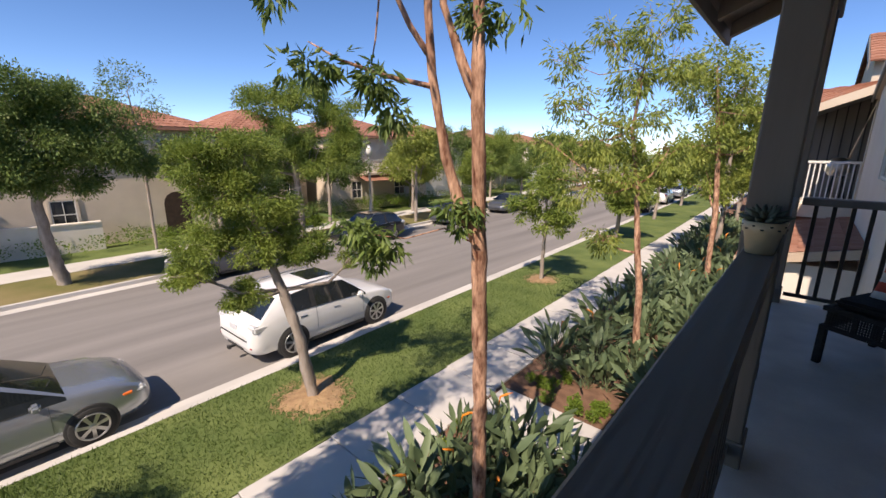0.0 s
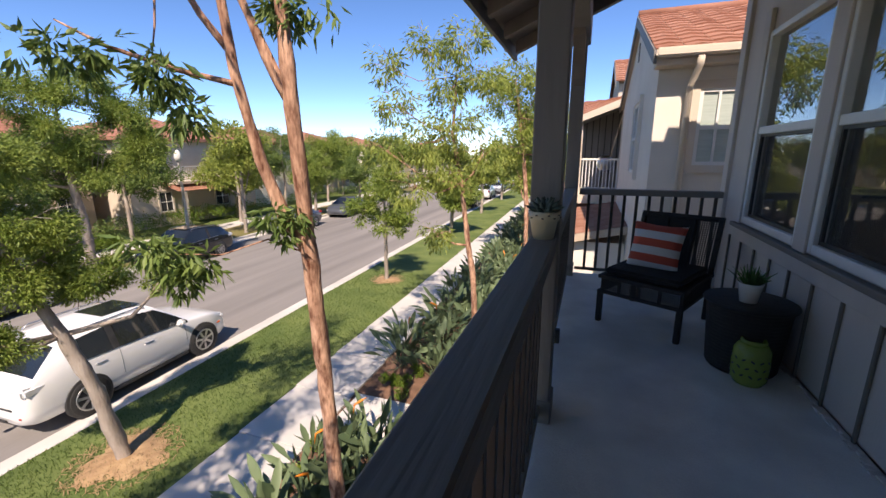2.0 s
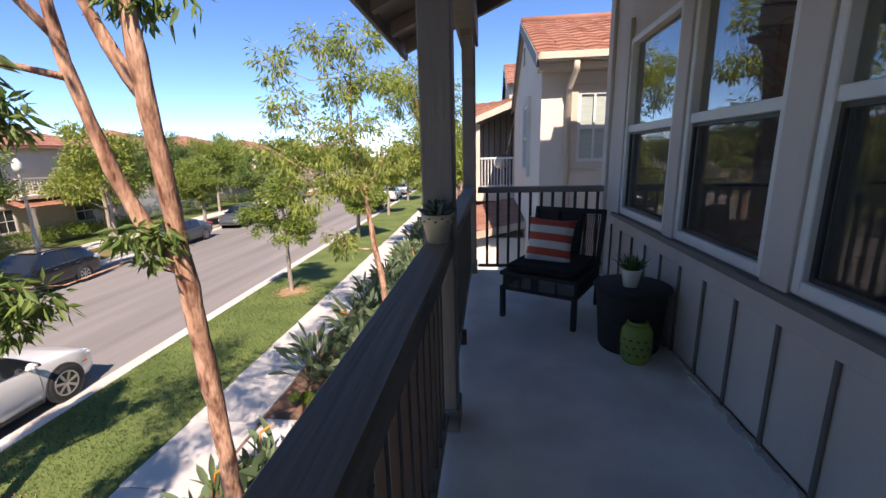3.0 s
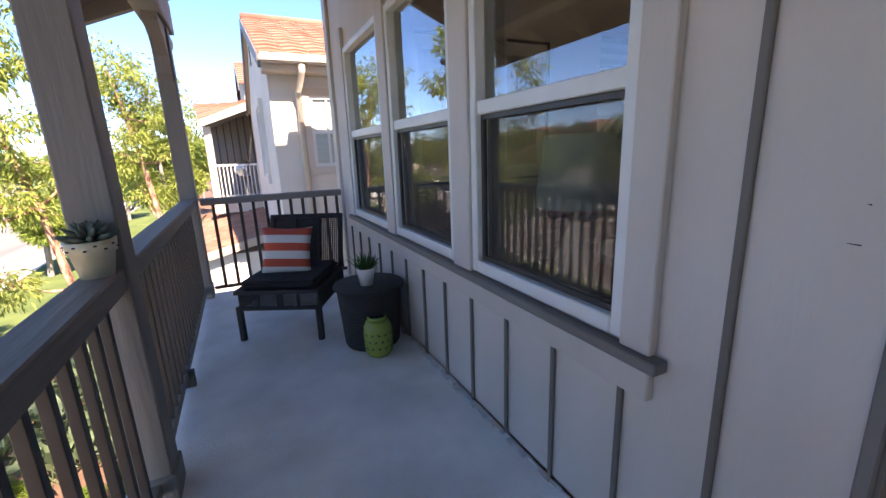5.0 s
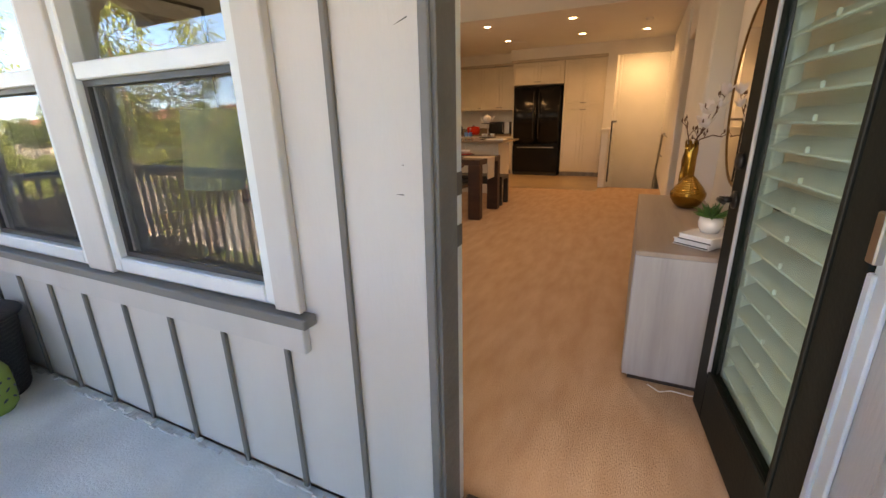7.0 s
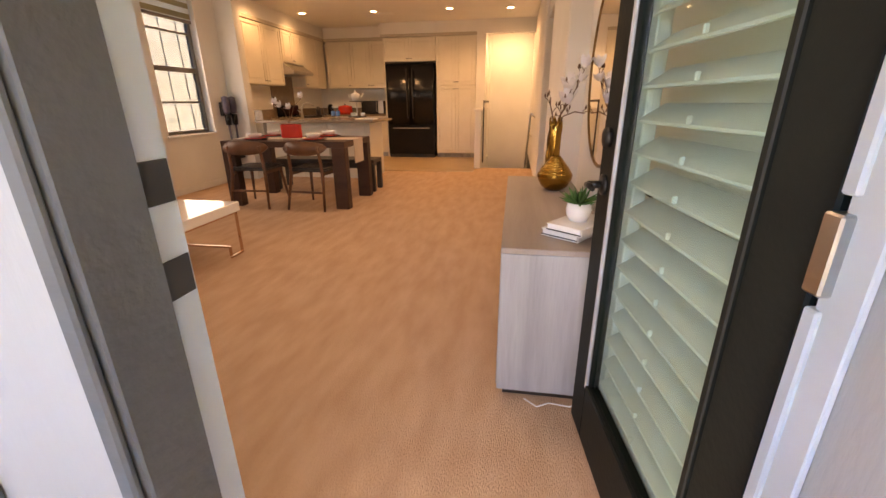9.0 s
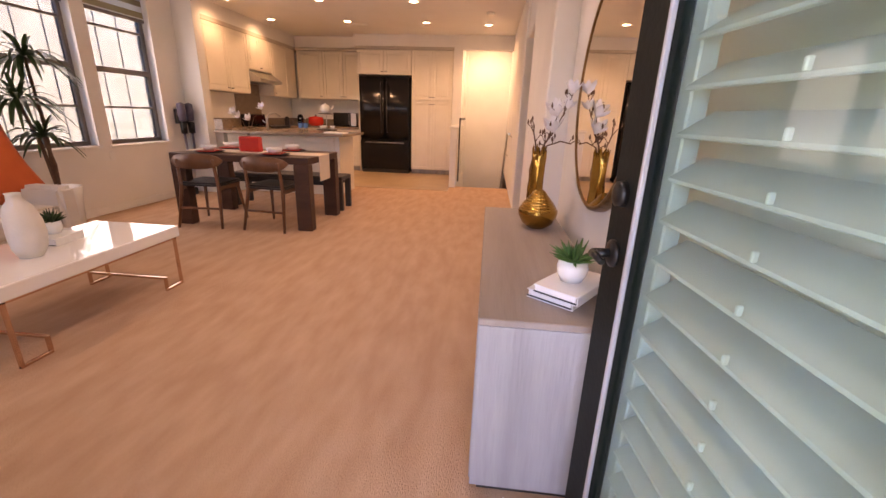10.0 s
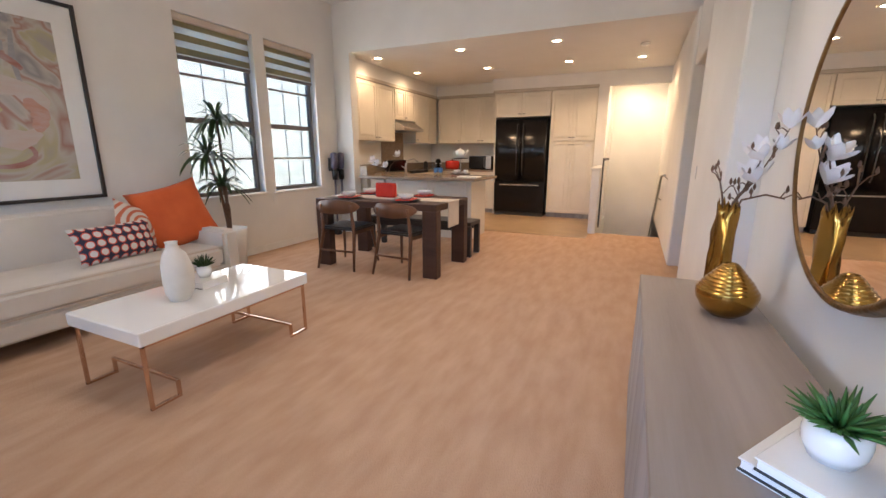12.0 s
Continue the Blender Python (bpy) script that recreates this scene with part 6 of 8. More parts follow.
for i, (a, b) in enumerate(LW):
    grid_window("window_%d" % (i + 4), a, b)
setting("outlet", boxes((6.0, YL - 0.008, 0.60, 6.07, YL - 0.001, 0.71), bev=0.002), M_TRIM, "white wall outlet plate", "outlet")
setting("light_switch", boxes((6.02, YP + 0.001, 1.06, 6.09, YP + 0.008, 1.17), bev=0.002), M_TRIM, "white light switch plate", "switch")

# ---- inside: the open door ----
HX, HY = 1.70, -0.395
ang = math.degrees(math.atan2(-0.30 - HY, 2.54 - HX))
door = tagged(thing("door_1", pose(HX, HY, 0.0, 0, 0, ang), "", ""), "black-green glazed balcony door standing open, louvred shutters behind the glass", "door", "", "structure")
DW, DH, ST = 0.85, 2.08, 0.125
part("stile", boxes((0.004, -0.045, 0.02, ST, 0, DH), bev=0.004), M_DOORP, door)
part("stile", boxes((DW - ST, -0.045, 0.02, DW, 0, DH), bev=0.004), M_DOORP, door)
part("rail", boxes((ST, -0.045, 0.02, DW - ST, 0, 0.24), bev=0.004), M_DOORP, door)
part("rail", boxes((ST, -0.045, DH - 0.12, DW - ST, 0, DH), bev=0.004), M_DOORP, door)
# far bead paler than the other three, daylight sheen put into its colour
b = bmesh.new()
for x0, x1, z0, z1 in ((DW - ST - 0.012, DW - ST, 0.24, DH - 0.12),):
    box(b, x0, -0.006, z0, x1, 0.006, z1, bev=0.003)
part("glazing_bead", b, M_BEAD, door, "glazing seal with daylight sheen in its pale grey")
for d in ((ST, 0.24, ST + 0.018, DH - 0.12), (ST + 0.018, 0.24, DW - ST - 0.012, 0.255), (ST + 0.018, DH - 0.135, DW - ST - 0.012, DH - 0.12)):
    part("glazing_bead", boxes((d[0], -0.006, d[1], d[2], 0.006, d[3]), bev=0.003), M_DOORP, door)
g = part("pane", boxes((ST + 0.01, -0.022, 0.25, DW - ST - 0.01, -0.017, DH - 0.13)), M_DGLASS, door)
g.visible_shadow = False
sh = part("shutter_frame", boxes((ST - 0.02, -0.085, 0.2, ST + 0.035, -0.047, DH - 0.09), (DW - ST - 0.035, -0.085, 0.2, DW - ST + 0.02, -0.047, DH - 0.09),
                                 (ST + 0.035, -0.085, 0.2, DW - ST - 0.035, -0.047, 0.27), (ST + 0.035, -0.085, DH - 0.15, DW - ST - 0.035, -0.047, DH - 0.09), bev=0.004), M_SLAT, door)
lou = bmesh.new()
box(lou, ST + 0.037, -0.042, -0.005, DW - ST - 0.037, 0.042, 0.005, bev=0.004)
lou = as_mesh("louvre", lou, M_SLAT)
for k in range(20):
    piece("louvre", lou, sh, pose(0, -0.066, 0.31 + 0.083 * k, -33))
for k in range(20):
    part("tilt_staple", boxes((DW / 2 - 0.004, -0.036, 0.294 + 0.083 * k, DW / 2 + 0.004, -0.026, 0.312 + 0.083 * k), bev=0.002), M_SLAT, sh)
for z0, z1 in ((0.03, 0.24), (0.36, 0.93), (1.07, 1.73), (1.87, 2.06)):
    part("weatherstrip", boxes((-0.019, -0.03, z0, 0.003, 0.004, z1), bev=0.003), M_VINYL, door, "white weatherstrip on the hinge edge")
for z in (0.30, 1.0, 1.80):
    hg = part("hinge", boxes((-0.022, -0.05, z - 0.05, 0.006, 0.012, z + 0.05), bev=0.003), M_STEEL, door)
b = bmesh.new()
tube(b, [(DW - 0.055, 0.0, 0.93), (DW - 0.055, 0.05, 0.93)], 0.012)
tube(b, [(DW - 0.055, 0.05, 0.93), (DW - 0.085, 0.053, 0.933), (DW - 0.115, 0.05, 0.927)], [0.010, 0.009, 0.007])
turned(b, Matrix.Identity(4))
part("lever_handle", b, M_BLKMETAL, door, "black lever handle")
part("rose", turned(lathe(bmesh.new(), [(0.0, 0), (0.033, 0), (0.033, 0.006), (0.02, 0.012), (0.0, 0.012)], 20), pose(DW - 0.055, 0, 0.93, -90)), M_BLKMETAL, door)
part("deadbolt", turned(lathe(bmesh.new(), [(0.0, 0), (0.03, 0), (0.028, 0.015), (0.012, 0.02), (0.0, 0.02)], 20), pose(DW - 0.055, 0, 1.07, -90)), M_BLKMETAL, door)
part("lever_handle", turned(tube(tube(bmesh.new(), [(DW - 0.055, -0.045, 0.93), (DW - 0.055, -0.1, 0.93)], 0.012), [(DW - 0.055, -0.1, 0.93), (DW - 0.165, -0.1, 0.92)], [0.011, 0.009]), Matrix.Identity(4)), M_BRONZE, door)
# jamb with strike plates, threshold
jamb = setting("door_frame", boxes((XW + 0.11, DOOR1 - 0.012, -0.01, T1 + 0.012, DOOR1 - 0.001, DTOP), (XW + 0.11, DOOR0 + 0.001, -0.01, T1 + 0.012, DOOR0 + 0.01, DTOP), (XW + 0.001, DOOR0 + 0.01, DTOP - 0.02, T1 + 0.012, DOOR1 - 0.026, DTOP - 0.001), bev=0.002), M_TRIM, "white door jamb with dark strike plates", "door frame")
part("door_stop", boxes((XW + 0.001, DOOR1 - 0.026, -0.01, XW + 0.109, DOOR1 - 0.001, DTOP), bev=0.003), M_RAIL, jamb, "dark grey outer door stop")
for z in (0.93, 1.07):
    part("strike_plate", boxes((XW + 0.115, DOOR1 - 0.016, z - 0.03, XW + 0.165, DOOR1 - 0.0125, z + 0.03), bev=0.001), M_BRONZE, jamb)
setting("threshold", boxes((XW - 0.03, DOOR0 + 0.012, -0.019, T1 + 0.02, DOOR1 - 0.024, 0.012), bev=0.006), M_BRONZE, "dark metal door threshold", "threshold")

# ---- inside: console, mirror and what stands there ----
co = thing("console_cabinet", pose(2.63, -0.43, 0), "long low grey-washed oak console cabinet against the wall", "cabinet")
CL, CD, CH = 1.60, 0.43, 0.66
part("top", boxes((0, 0, CH - 0.022, CL, CD, CH), bev=0.003), M_OAKTOP, co)
part("side", boxes((0.0, 0.006, 0.03, 0.022, CD - 0.004, CH - 0.022), bev=0.002), M_GREYOAK, co)
part("side", boxes((CL - 0.022, 0.006, 0.03, CL, CD - 0.004, CH - 0.022), bev=0.002), M_GREYOAK, co)
part("back", boxes((0.022, 0.006, 0.04, CL - 0.022, 0.016, CH - 0.022)), M_GREYOAK, co)
for k in range(4):
    d = part("door", boxes((0.024 + 0.388 * k, CD - 0.022, 0.035, 0.41 + 0.388 * k, CD, CH - 0.026), bev=0.002), M_GREYOAK, co)
part("plinth", boxes((0.02, 0.03, 0, CL - 0.02, CD - 0.03, 0.034)), M_BLACKW, co)
b = bmesh.new()
tube(b, [(2.60, -0.36, 0.03), (2.585, -0.30, 0.012), (2.60, -0.22, 0.008), (2.57, -0.17, 0.008), (2.61, -0.12, 0.01)], 0.003, 6)
single("power_cable", b, M_PAPER, "white power cable lying on the carpet by the console", "cable")

mi = thing("round_mirror", pose(3.42, YR + 0.002, 1.335), "large round wall mirror in an antique gilt frame", "mirror")
b = lathe(bmesh.new(), [(0.468, 0.0), (0.468, 0.040)], 64)
for f in b.faces:
    f.smooth = False
part("glass", turned(b, pose(0, 0, 0, -90)), M_MIRROR, mi)
b = bmesh.new()
lathe(b, [(0.469, 0.0), (0.490, 0.0), (0.492, 0.012), (0.488, 0.018), (0.491, 0.026), (0.487, 0.034), (0.487, 0.042), (0.480, 0.047), (0.469, 0.044), (0.469, 0.0)], 72, close=False)
part("frame", turned(b, pose(0, 0, 0, -90)), M_GILT, mi)


def ribbed(profile, ribs, depth):
    """Adds fine horizontal ribs to a profile."""
    out = []
    n = len(profile) - 1
    for i in range(ribs * 4 + 1):
        s = i / (ribs * 4) * n
        k = min(int(s), n - 1)
        f = s - k
        r = profile[k][0] * (1 - f) + profile[k + 1][0] * f
        z = profile[k][1] * (1 - f) + profile[k + 1][1] * f
        out.append((r + depth * math.sin(i * math.pi / 2), z))
    return out


single("squat_gold_vase", lathe(bmesh.new(), [(0.0, 0), (0.05, 0.0), (0.085, 0.03), (0.108, 0.075), (0.113, 0.105)] + ribbed([(0.11, 0.115), (0.085, 0.16), (0.05, 0.205), (0.028, 0.235)], 9, 0.003) + [(0.022, 0.238), (0.02, 0.2), (0.0, 0.19)], 40), M_GOLD,
       "squat polished gold vase with a ribbed shoulder", "vase", pose(3.76, -0.285, 0.66) @ Matrix.Diagonal((0.93, 0.93, 0.86, 1)))
tv = thing("tall_gold_vase", pose(3.98, -0.285, 0.66) @ Matrix.Diagonal((0.80, 0.80, 0.94, 1)), "tall crinkled gold vase holding magnolia branches", "vase")
b = lathe(bmesh.new(), [(0.0, 0), (0.052, 0.0), (0.056, 0.1), (0.05, 0.2), (0.053, 0.3), (0.049, 0.38), (0.053, 0.425), (0.045, 0.42), (0.04, 0.3), (0.0, 0.28)], 36)
for v in b.verts:
    if v.co.z > 0.02:
        k = 0.007 * math.sin(17 * v.co.z + 3 * math.atan2(v.co.y, v.co.x)) + 0.015 * noise.noise(v.co * 42)
        d = Vector((v.co.x, v.co.y, 0))
        if d.length > 0.01:
            v.co += d.normalized() * k
        if v.co.z > 0.41:
            v.co.z += 0.018 * math.sin(9 * math.atan2(v.co.y, v.co.x)) + 0.03 * noise.noise(v.co * 60)
part("body", b, M_GOLD, tv)


def petal_flower(bm, c, r, up):
    up = Vector(up).normalized()
    u = up.orthogonal().normalized()
    w = up.cross(u)
    for k in range(7):
        a = 2 * math.pi * k / 7
        d = u * math.cos(a) + w * math.sin(a)
        s = up.cross(d)
        op = 0.55 if k % 2 else 1.0
        pts = []
        for f, wd, h in ((0.0, 0.25, 0.0), (0.4, 0.75, 0.35), (0.75, 0.7, 0.75), (1.0, 0.15, 1.1)):
            mid = Vector(c) + d * (r * f * op) + up * (r * h)
            pts.append([bm.verts.new(mid - s * (r * wd * 0.5)), bm.verts.new(mid + d * (r * 0.1)), bm.verts.new(mid + s * (r * wd * 0.5))])
        for p, q in zip(pts, pts[1:]):
            for i in (0, 1):
                bm.faces.new((p[i], p[i + 1], q[i + 1], q[i])).smooth = True


rnd = random.Random(4)
stems = [[(0, 0, 0.3), (-0.01, -0.03, 0.46), (-0.05, -0.09, 0.55), (-0.09, -0.14, 0.66), (-0.11, -0.17, 0.74)],
         [(0, 0, 0.3), (-0.02, -0.03, 0.45), (-0.06, -0.06, 0.53), (-0.08, -0.09, 0.62)],
         [(0, 0, 0.3), (-0.01, -0.02, 0.44), (-0.05, -0.05, 0.49), (-0.06, -0.08, 0.53)],
         [(0, 0, 0.3), (-0.02, -0.05, 0.45), (-0.08, -0.13, 0.48), (-0.14, -0.19, 0.47)],
         [(0, 0, 0.3), (0.0, 0.03, 0.46), (-0.01, 0.05, 0.52), (0.0, 0.05, 0.57)]]
b = bmesh.new()
for st in stems:
    tube(b, st, [0.006 - 0.001 * i for i in range(len(st))], 6)
    for p, q in zip(st[1:], st[2:]):
        p, q = Vector(p), Vector(q)
        for k in range(2):
            o = p.lerp(q, rnd.random())
            e = o + Vector((rnd.uniform(-0.06, 0.06), rnd.uniform(-0.05, 0.05), rnd.uniform(0.0, 0.06)))
            tube(b, [o, o.lerp(e, 0.6) + Vector((0, 0, 0.01)), e], [0.003, 0.0025, 0.002], 5)
            lathe(b, [(0.001, 0), (0.008, 0.008), (0.006, 0.02), (0.001, 0.03)], 6, e, close=False)
part("branch_spray", b, M_TWIG, tv, "brown magnolia twigs with buds")
for c, r, up in (((-0.11, -0.17, 0.74), 0.062, (0.1, 0, 1)), ((-0.08, -0.09, 0.62), 0.075, (-0.4, 0.4, 1)), ((-0.06, -0.08, 0.53), 0.075, (-0.4, 0.3, 1)), ((-0.10, -0.15, 0.66), 0.045, (0.3, -0.2, 1))):
    f = bmesh.new()
    petal_flower(f, c, r, up)
    part("blossom", f, M_PETAL, tv, "white magnolia blossom")


def book(name, m, w, d, h, label, group):
    t = thing(name, m, label, "book", group)
    part("page_block", boxes((0.004, 0.005, 0.004, w - 0.005, d - 0.005, h - 0.004)), M_PAPER, t)
    c = part("front_cover", boxes((0, 0, h - 0.004, w, d, h), bev=0.001), M_WHITEC, t)
    part("back_cover", boxes((0, 0, 0, w, d, 0.004), bev=0.001), M_WHITEC, t)
    part("endpaper", boxes((-0.0005, 0.002, 0.004, 0.0035, d - 0.002, 0.008)), M_BLACK, t, "black endpaper edge")
    part("spine", boxes((0.0, -0.004, 0.0, w, -0.0005, h), bev=0.001), M_WHITEC, t)
    return t


book("lower_book", pose(2.725, -0.285, 0.66, 0, 0, -36), 0.26, 0.16, 0.03, "white hardback book lying on the console", "books on the console")
book("upper_book", pose(2.695, -0.29, 0.6905, 0, 0, -37), 0.25, 0.15, 0.03, "white hardback book on top of another", "books on the console")


def succulent(name, m, pot_r, pot_h, leaf, n, label, mat=None, potmat=None):
    t = thing(name, m, label, "plant")
    part("pot", lathe(bmesh.new(), [(0.0, 0), (pot_r * 0.7, 0), (pot_r * 0.95, pot_h * 0.35), (pot_r, pot_h * 0.65), (pot_r * 0.9, pot_h), (pot_r * 0.8, pot_h), (pot_r * 0.78, pot_h * 0.85), (0, pot_h * 0.8)], 28), potmat or M_WHITEC, t)
    b = bmesh.new()
    r = random.Random(n)
    for k in range(n):
        a, e = r.uniform(0, 6.283), r.uniform(0.3, 1.4)
        d = Vector((math.cos(a) * math.cos(e), math.sin(a) * math.cos(e), math.sin(e)))
        l = leaf * r.uniform(0.7, 1.15)
        o = Vector((0, 0, pot_h * 0.85)) + Vector((math.cos(a), math.sin(a), 0)) * pot_r * 0.3 * r.random()
        tube(b, [o, o + d * l * 0.5, o + d * l + Vector((0, 0, -0.1 * l))], [leaf * 0.045, leaf * 0.06, leaf * 0.008], 5)
    part("leaves", b, mat or M_SUCC, t)
    return t


succulent("potted_succulent", pose(2.84, -0.297, 0.7205), 0.05, 0.072, 0.082, 80, "green succulent in a white bowl pot on the books")

# ---- inside: coffee table and sofa ----
ct = thing("coffee_table", pose(2.99, 2.14, 0), "white lacquered coffee table on a rose gold frame", "table")
TL, TW = 1.13, 0.64
part("tabletop", boxes((0, 0, 0.355, TL, TW, 0.43), bev=0.006), M_GLOSSW, ct)
for x in (0.025, TL - 0.025):
    s = 1 if x < 0.5 else -1
    b = bmesh.new()
    for y in (0.03, TW - 0.03):
        q = 0.13 if y < 0.3 else -0.13
        box(b, x - 0.009, y - 0.009, 0.0, x + 0.009, y + 0.009, 0.354, bev=0.002)
        box(b, min(x, x + s * 0.14) - 0.009, y - 0.008, 0.0, max(x, x + s * 0.14) + 0.009, y + 0.008, 0.016, bev=0.002)
        box(b, x + s * 0.14 - 0.009, y - 0.009, 0.016, x + s * 0.14 + 0.009, y + 0.009, 0.10, bev=0.002)
    box(b, x + s * 0.14 - 0.008, 0.03, 0.085, x + s * 0.14 + 0.008, TW - 0.03, 0.101, bev=0.002)
    part("leg_frame", b, M_ROSE, ct)
for y in (0.021, TW - 0.039):
    part("apron_rail", boxes((0.016, y, 0.338, TL - 0.016, y + 0.018, 0.354), bev=0.002), M_ROSE, ct)
v = lathe(bmesh.new(), [(0, 0), (0.05, 0), (0.075, 0.05), (0.082, 0.12), (0.078, 0.2), (0.062, 0.27), (0.035, 0.305), (0.03, 0.335), (0.034, 0.345), (0.024, 0.34), (0.022, 0.3), (0, 0.29)], 36)
for w in v.verts:
    w.co.x += 0.008 * math.sin(12 * w.co.z)
single("white_vase", v, M_MATTEC, "tall matte cream ceramic vase on the coffee table", "vase", pose(3.39, 2.43, 0.43))
bk = book("table_book", pose(3.55, 2.46, 0.43, 0, 0, 8), 0.20, 0.24, 0.045, "cream covered book lying on the coffee table", "")
succulent("small_succulent", pose(3.66, 2.58, 0.4755), 0.045, 0.075, 0.09, 60, "small dark succulent in a white pot on a book", M_PALM)


def cushion_bm(w, h, t, n=12):
    """A stuffed square cushion standing in the x-z plane, its middle at the origin."""
    bm = bmesh.new()
    sides = []
    for s in (-1, 1):
        g = []
        for i in range(n + 1):
            row = []
            for j in range(n + 1):
                u, v2 = 2 * i / n - 1, 2 * j / n - 1
                puff = max(0.0, (1 - u ** 2) * (1 - v2 ** 2)) ** 0.55
                sx = 1 - 0.09 * (1 - v2 ** 2) * abs(u) ** 2
                sz = 1 - 0.09 * (1 - u ** 2) * abs(v2) ** 2
                wr = 0.012 * noise.noise((u * 3, v2 * 3, s * 5.0 + w))
                row.append(bm.verts.new((u * w / 2 * sx, s * (t / 2 * puff + wr * puff), v2 * h / 2 * sz)))
            g.append(row)
        for i in range(n):
            for j in range(n):
                q = (g[i][j], g[i + 1][j], g[i + 1][j + 1], g[i][j + 1])
                bm.faces.new(q if s < 0 else q[::-1]).smooth = True
        sides.append(g)
    bmesh.ops.remove_doubles(bm, verts=bm.verts, dist=0.0006)
    return bm


so = thing("sofa", pose(2.05, 3.44, 0), "long cream linen sofa with a single bench seat", "sofa")
SL = 2.58
part("base", boxes((0.0, 0.02, 0.11, SL, 0.9, 0.25), bev=0.02), M_SOFA, so)
b = bmesh.new()
box(b, 0.16, 0.0, 0.252, SL - 0.16, 0.72, 0.435, bev=0.035, seg=3)
part("seat_cushion", b, M_SOFA, so)
part("backrest", turned(box(bmesh.new(), 0.1, 0.0, 0.0, SL - 0.1, 0.16, 0.52, bev=0.04, seg=3), pose(0, 0.70, 0.31, -8)), M_SOFA, so)
part("piping", boxes((0.17, -0.004, 0.425, SL - 0.17, 0.004, 0.433), (0.17, -0.004, 0.262, SL - 0.17, 0.004, 0.27), bev=0.002), M_CLOTH, so)
for x in (0.0, SL - 0.15):
    part("armrest", box(bmesh.new(), x, 0.0, 0.1, x + 0.15, 0.88, 0.575, bev=0.03, seg=3), M_SOFA, so)
for x in (0.12, SL - 0.12):
    for y in (0.1, 0.8):
        part("leg", lathe(bmesh.new(), [(0.015, 0), (0.025, 0.11)], 12, (x, y, 0)), M_BLACKW, so)
single("lumbar_cushion", cushion_bm(0.62, 0.30, 0.14), M_DOTS, "lumbar cushion with a dark and red dotted pattern", "cushion", pose(3.80, 3.80, 0.575, -22, 0, 6))
single("ringed_cushion", cushion_bm(0.42, 0.42, 0.15), M_ARCS, "cream cushion with terracotta rings", "cushion", pose(4.06, 3.97, 0.635, -22, 24, 8))
single("orange_cushion", cushion_bm(0.60, 0.60, 0.18), M_ORANGE, "burnt orange square cushion leaning on the sofa back", "cushion", pose(4.38, 3.93, 0.70, -20, -13, -12))

art = thing("framed_painting", pose(3.15, YL - 0.004, 1.66), "large abstract painting in a black frame with a white mat", "painting")
AW, AH = 0.93, 0.78
part("frame", boxes((-AW, -0.035, -AH, -AW + 0.028, 0, AH), (AW - 0.028, -0.035, -AH, AW, 0, AH), (-AW + 0.028, -0.035, -AH, AW - 0.028, 0, -AH + 0.028), (-AW + 0.028, -0.035, AH - 0.028, AW - 0.028, 0, AH), bev=0.003), M_BLACKW, art)
part("mat_board", boxes((-AW + 0.028, -0.012, -AH + 0.028, AW - 0.028, -0.002, AH - 0.028)), M_PAPER, art)
part("painting", boxes((-AW + 0.17, -0.016, -AH + 0.17, AW - 0.17, -0.0125, AH - 0.17)), M_ART, art)

# broad brush strokes laid over the ground colours of the painting
def stroke(pts, width, seed):
    b = bmesh.new()
    r = random.Random(seed)
    last = None
    for i, (x, z) in enumerate(pts):
        x0, z0 = pts[max(i - 1, 0)]
        x1, z1 = pts[min(i + 1, len(pts) - 1)]
        d = Vector((x1 - x0, 0, z1 - z0)).normalized()
        s = Vector((-d.z, 0, d.x)) * (width * r.uniform(0.65, 1.1) * (0.5 if i in (0, len(pts) - 1) else 1) / 2)
        c = Vector((x, -0.0172 - 0.0002 * (seed % 5), z))
        now = [b.verts.new(c - s), b.verts.new(c + s)]
        if last:
            b.faces.new((last[0], last[1], now[1], now[0]))
        last = now
    return b


def arc(cx, cz, r, a0, a1, sq=1.0, n=14):
    return [(cx + r * math.cos(radians(a0 + (a1 - a0) * i / n)), cz + r * sq * math.sin(radians(a0 + (a1 - a0) * i / n))) for i in range(n + 1)]


inks = {"maroon": (0.33, 0.13, 0.10), "mustard": (0.45, 0.38, 0.16), "grey": (0.25, 0.24, 0.25), "coral": (0.46, 0.20, 0.12), "blush": (0.50, 0.40, 0.35)}
inks = {k: surf(k + "_paint", v, tuple(0.5 * c + 0.25 for c in v), 6, 0.8, 0.3, 60, stretch=(1, 1, 3), fine=0.6) for k, v in inks.items()}
for n, (ink, pts, w) in enumerate([("grey", arc(0.1, 0.25, 0.33, 150, 20, 0.7), 0.15), ("blush", arc(0.4, -0.1, 0.2, 0, 320), 0.16), ("maroon", arc(0.28, 0.02, 0.32, 175, 40, 1.0), 0.055), ("mustard", arc(0.22, -0.12, 0.09, 0, 200), 0.13), ("coral", arc(0.47, -0.12, 0.11, 80, -60), 0.12),
                                   ("maroon", arc(0.3, -0.40, 0.2, 160, 400, 0.5), 0.04), ("grey", arc(-0.3, -0.25, 0.25, 60, 250), 0.12), ("coral", arc(-0.35, 0.2, 0.16, 0, 150), 0.1), ("mustard", arc(-0.1, -0.4, 0.12, 20, 170), 0.09), ("maroon", arc(-0.4, -0.05, 0.28, 70, -70), 0.05), ("grey", [(0.5, 0.5), (0.48, 0.3), (0.5, 0.1)], 0.05)]):
    part("brush_stroke", stroke(pts, w, n), inks[ink], art)

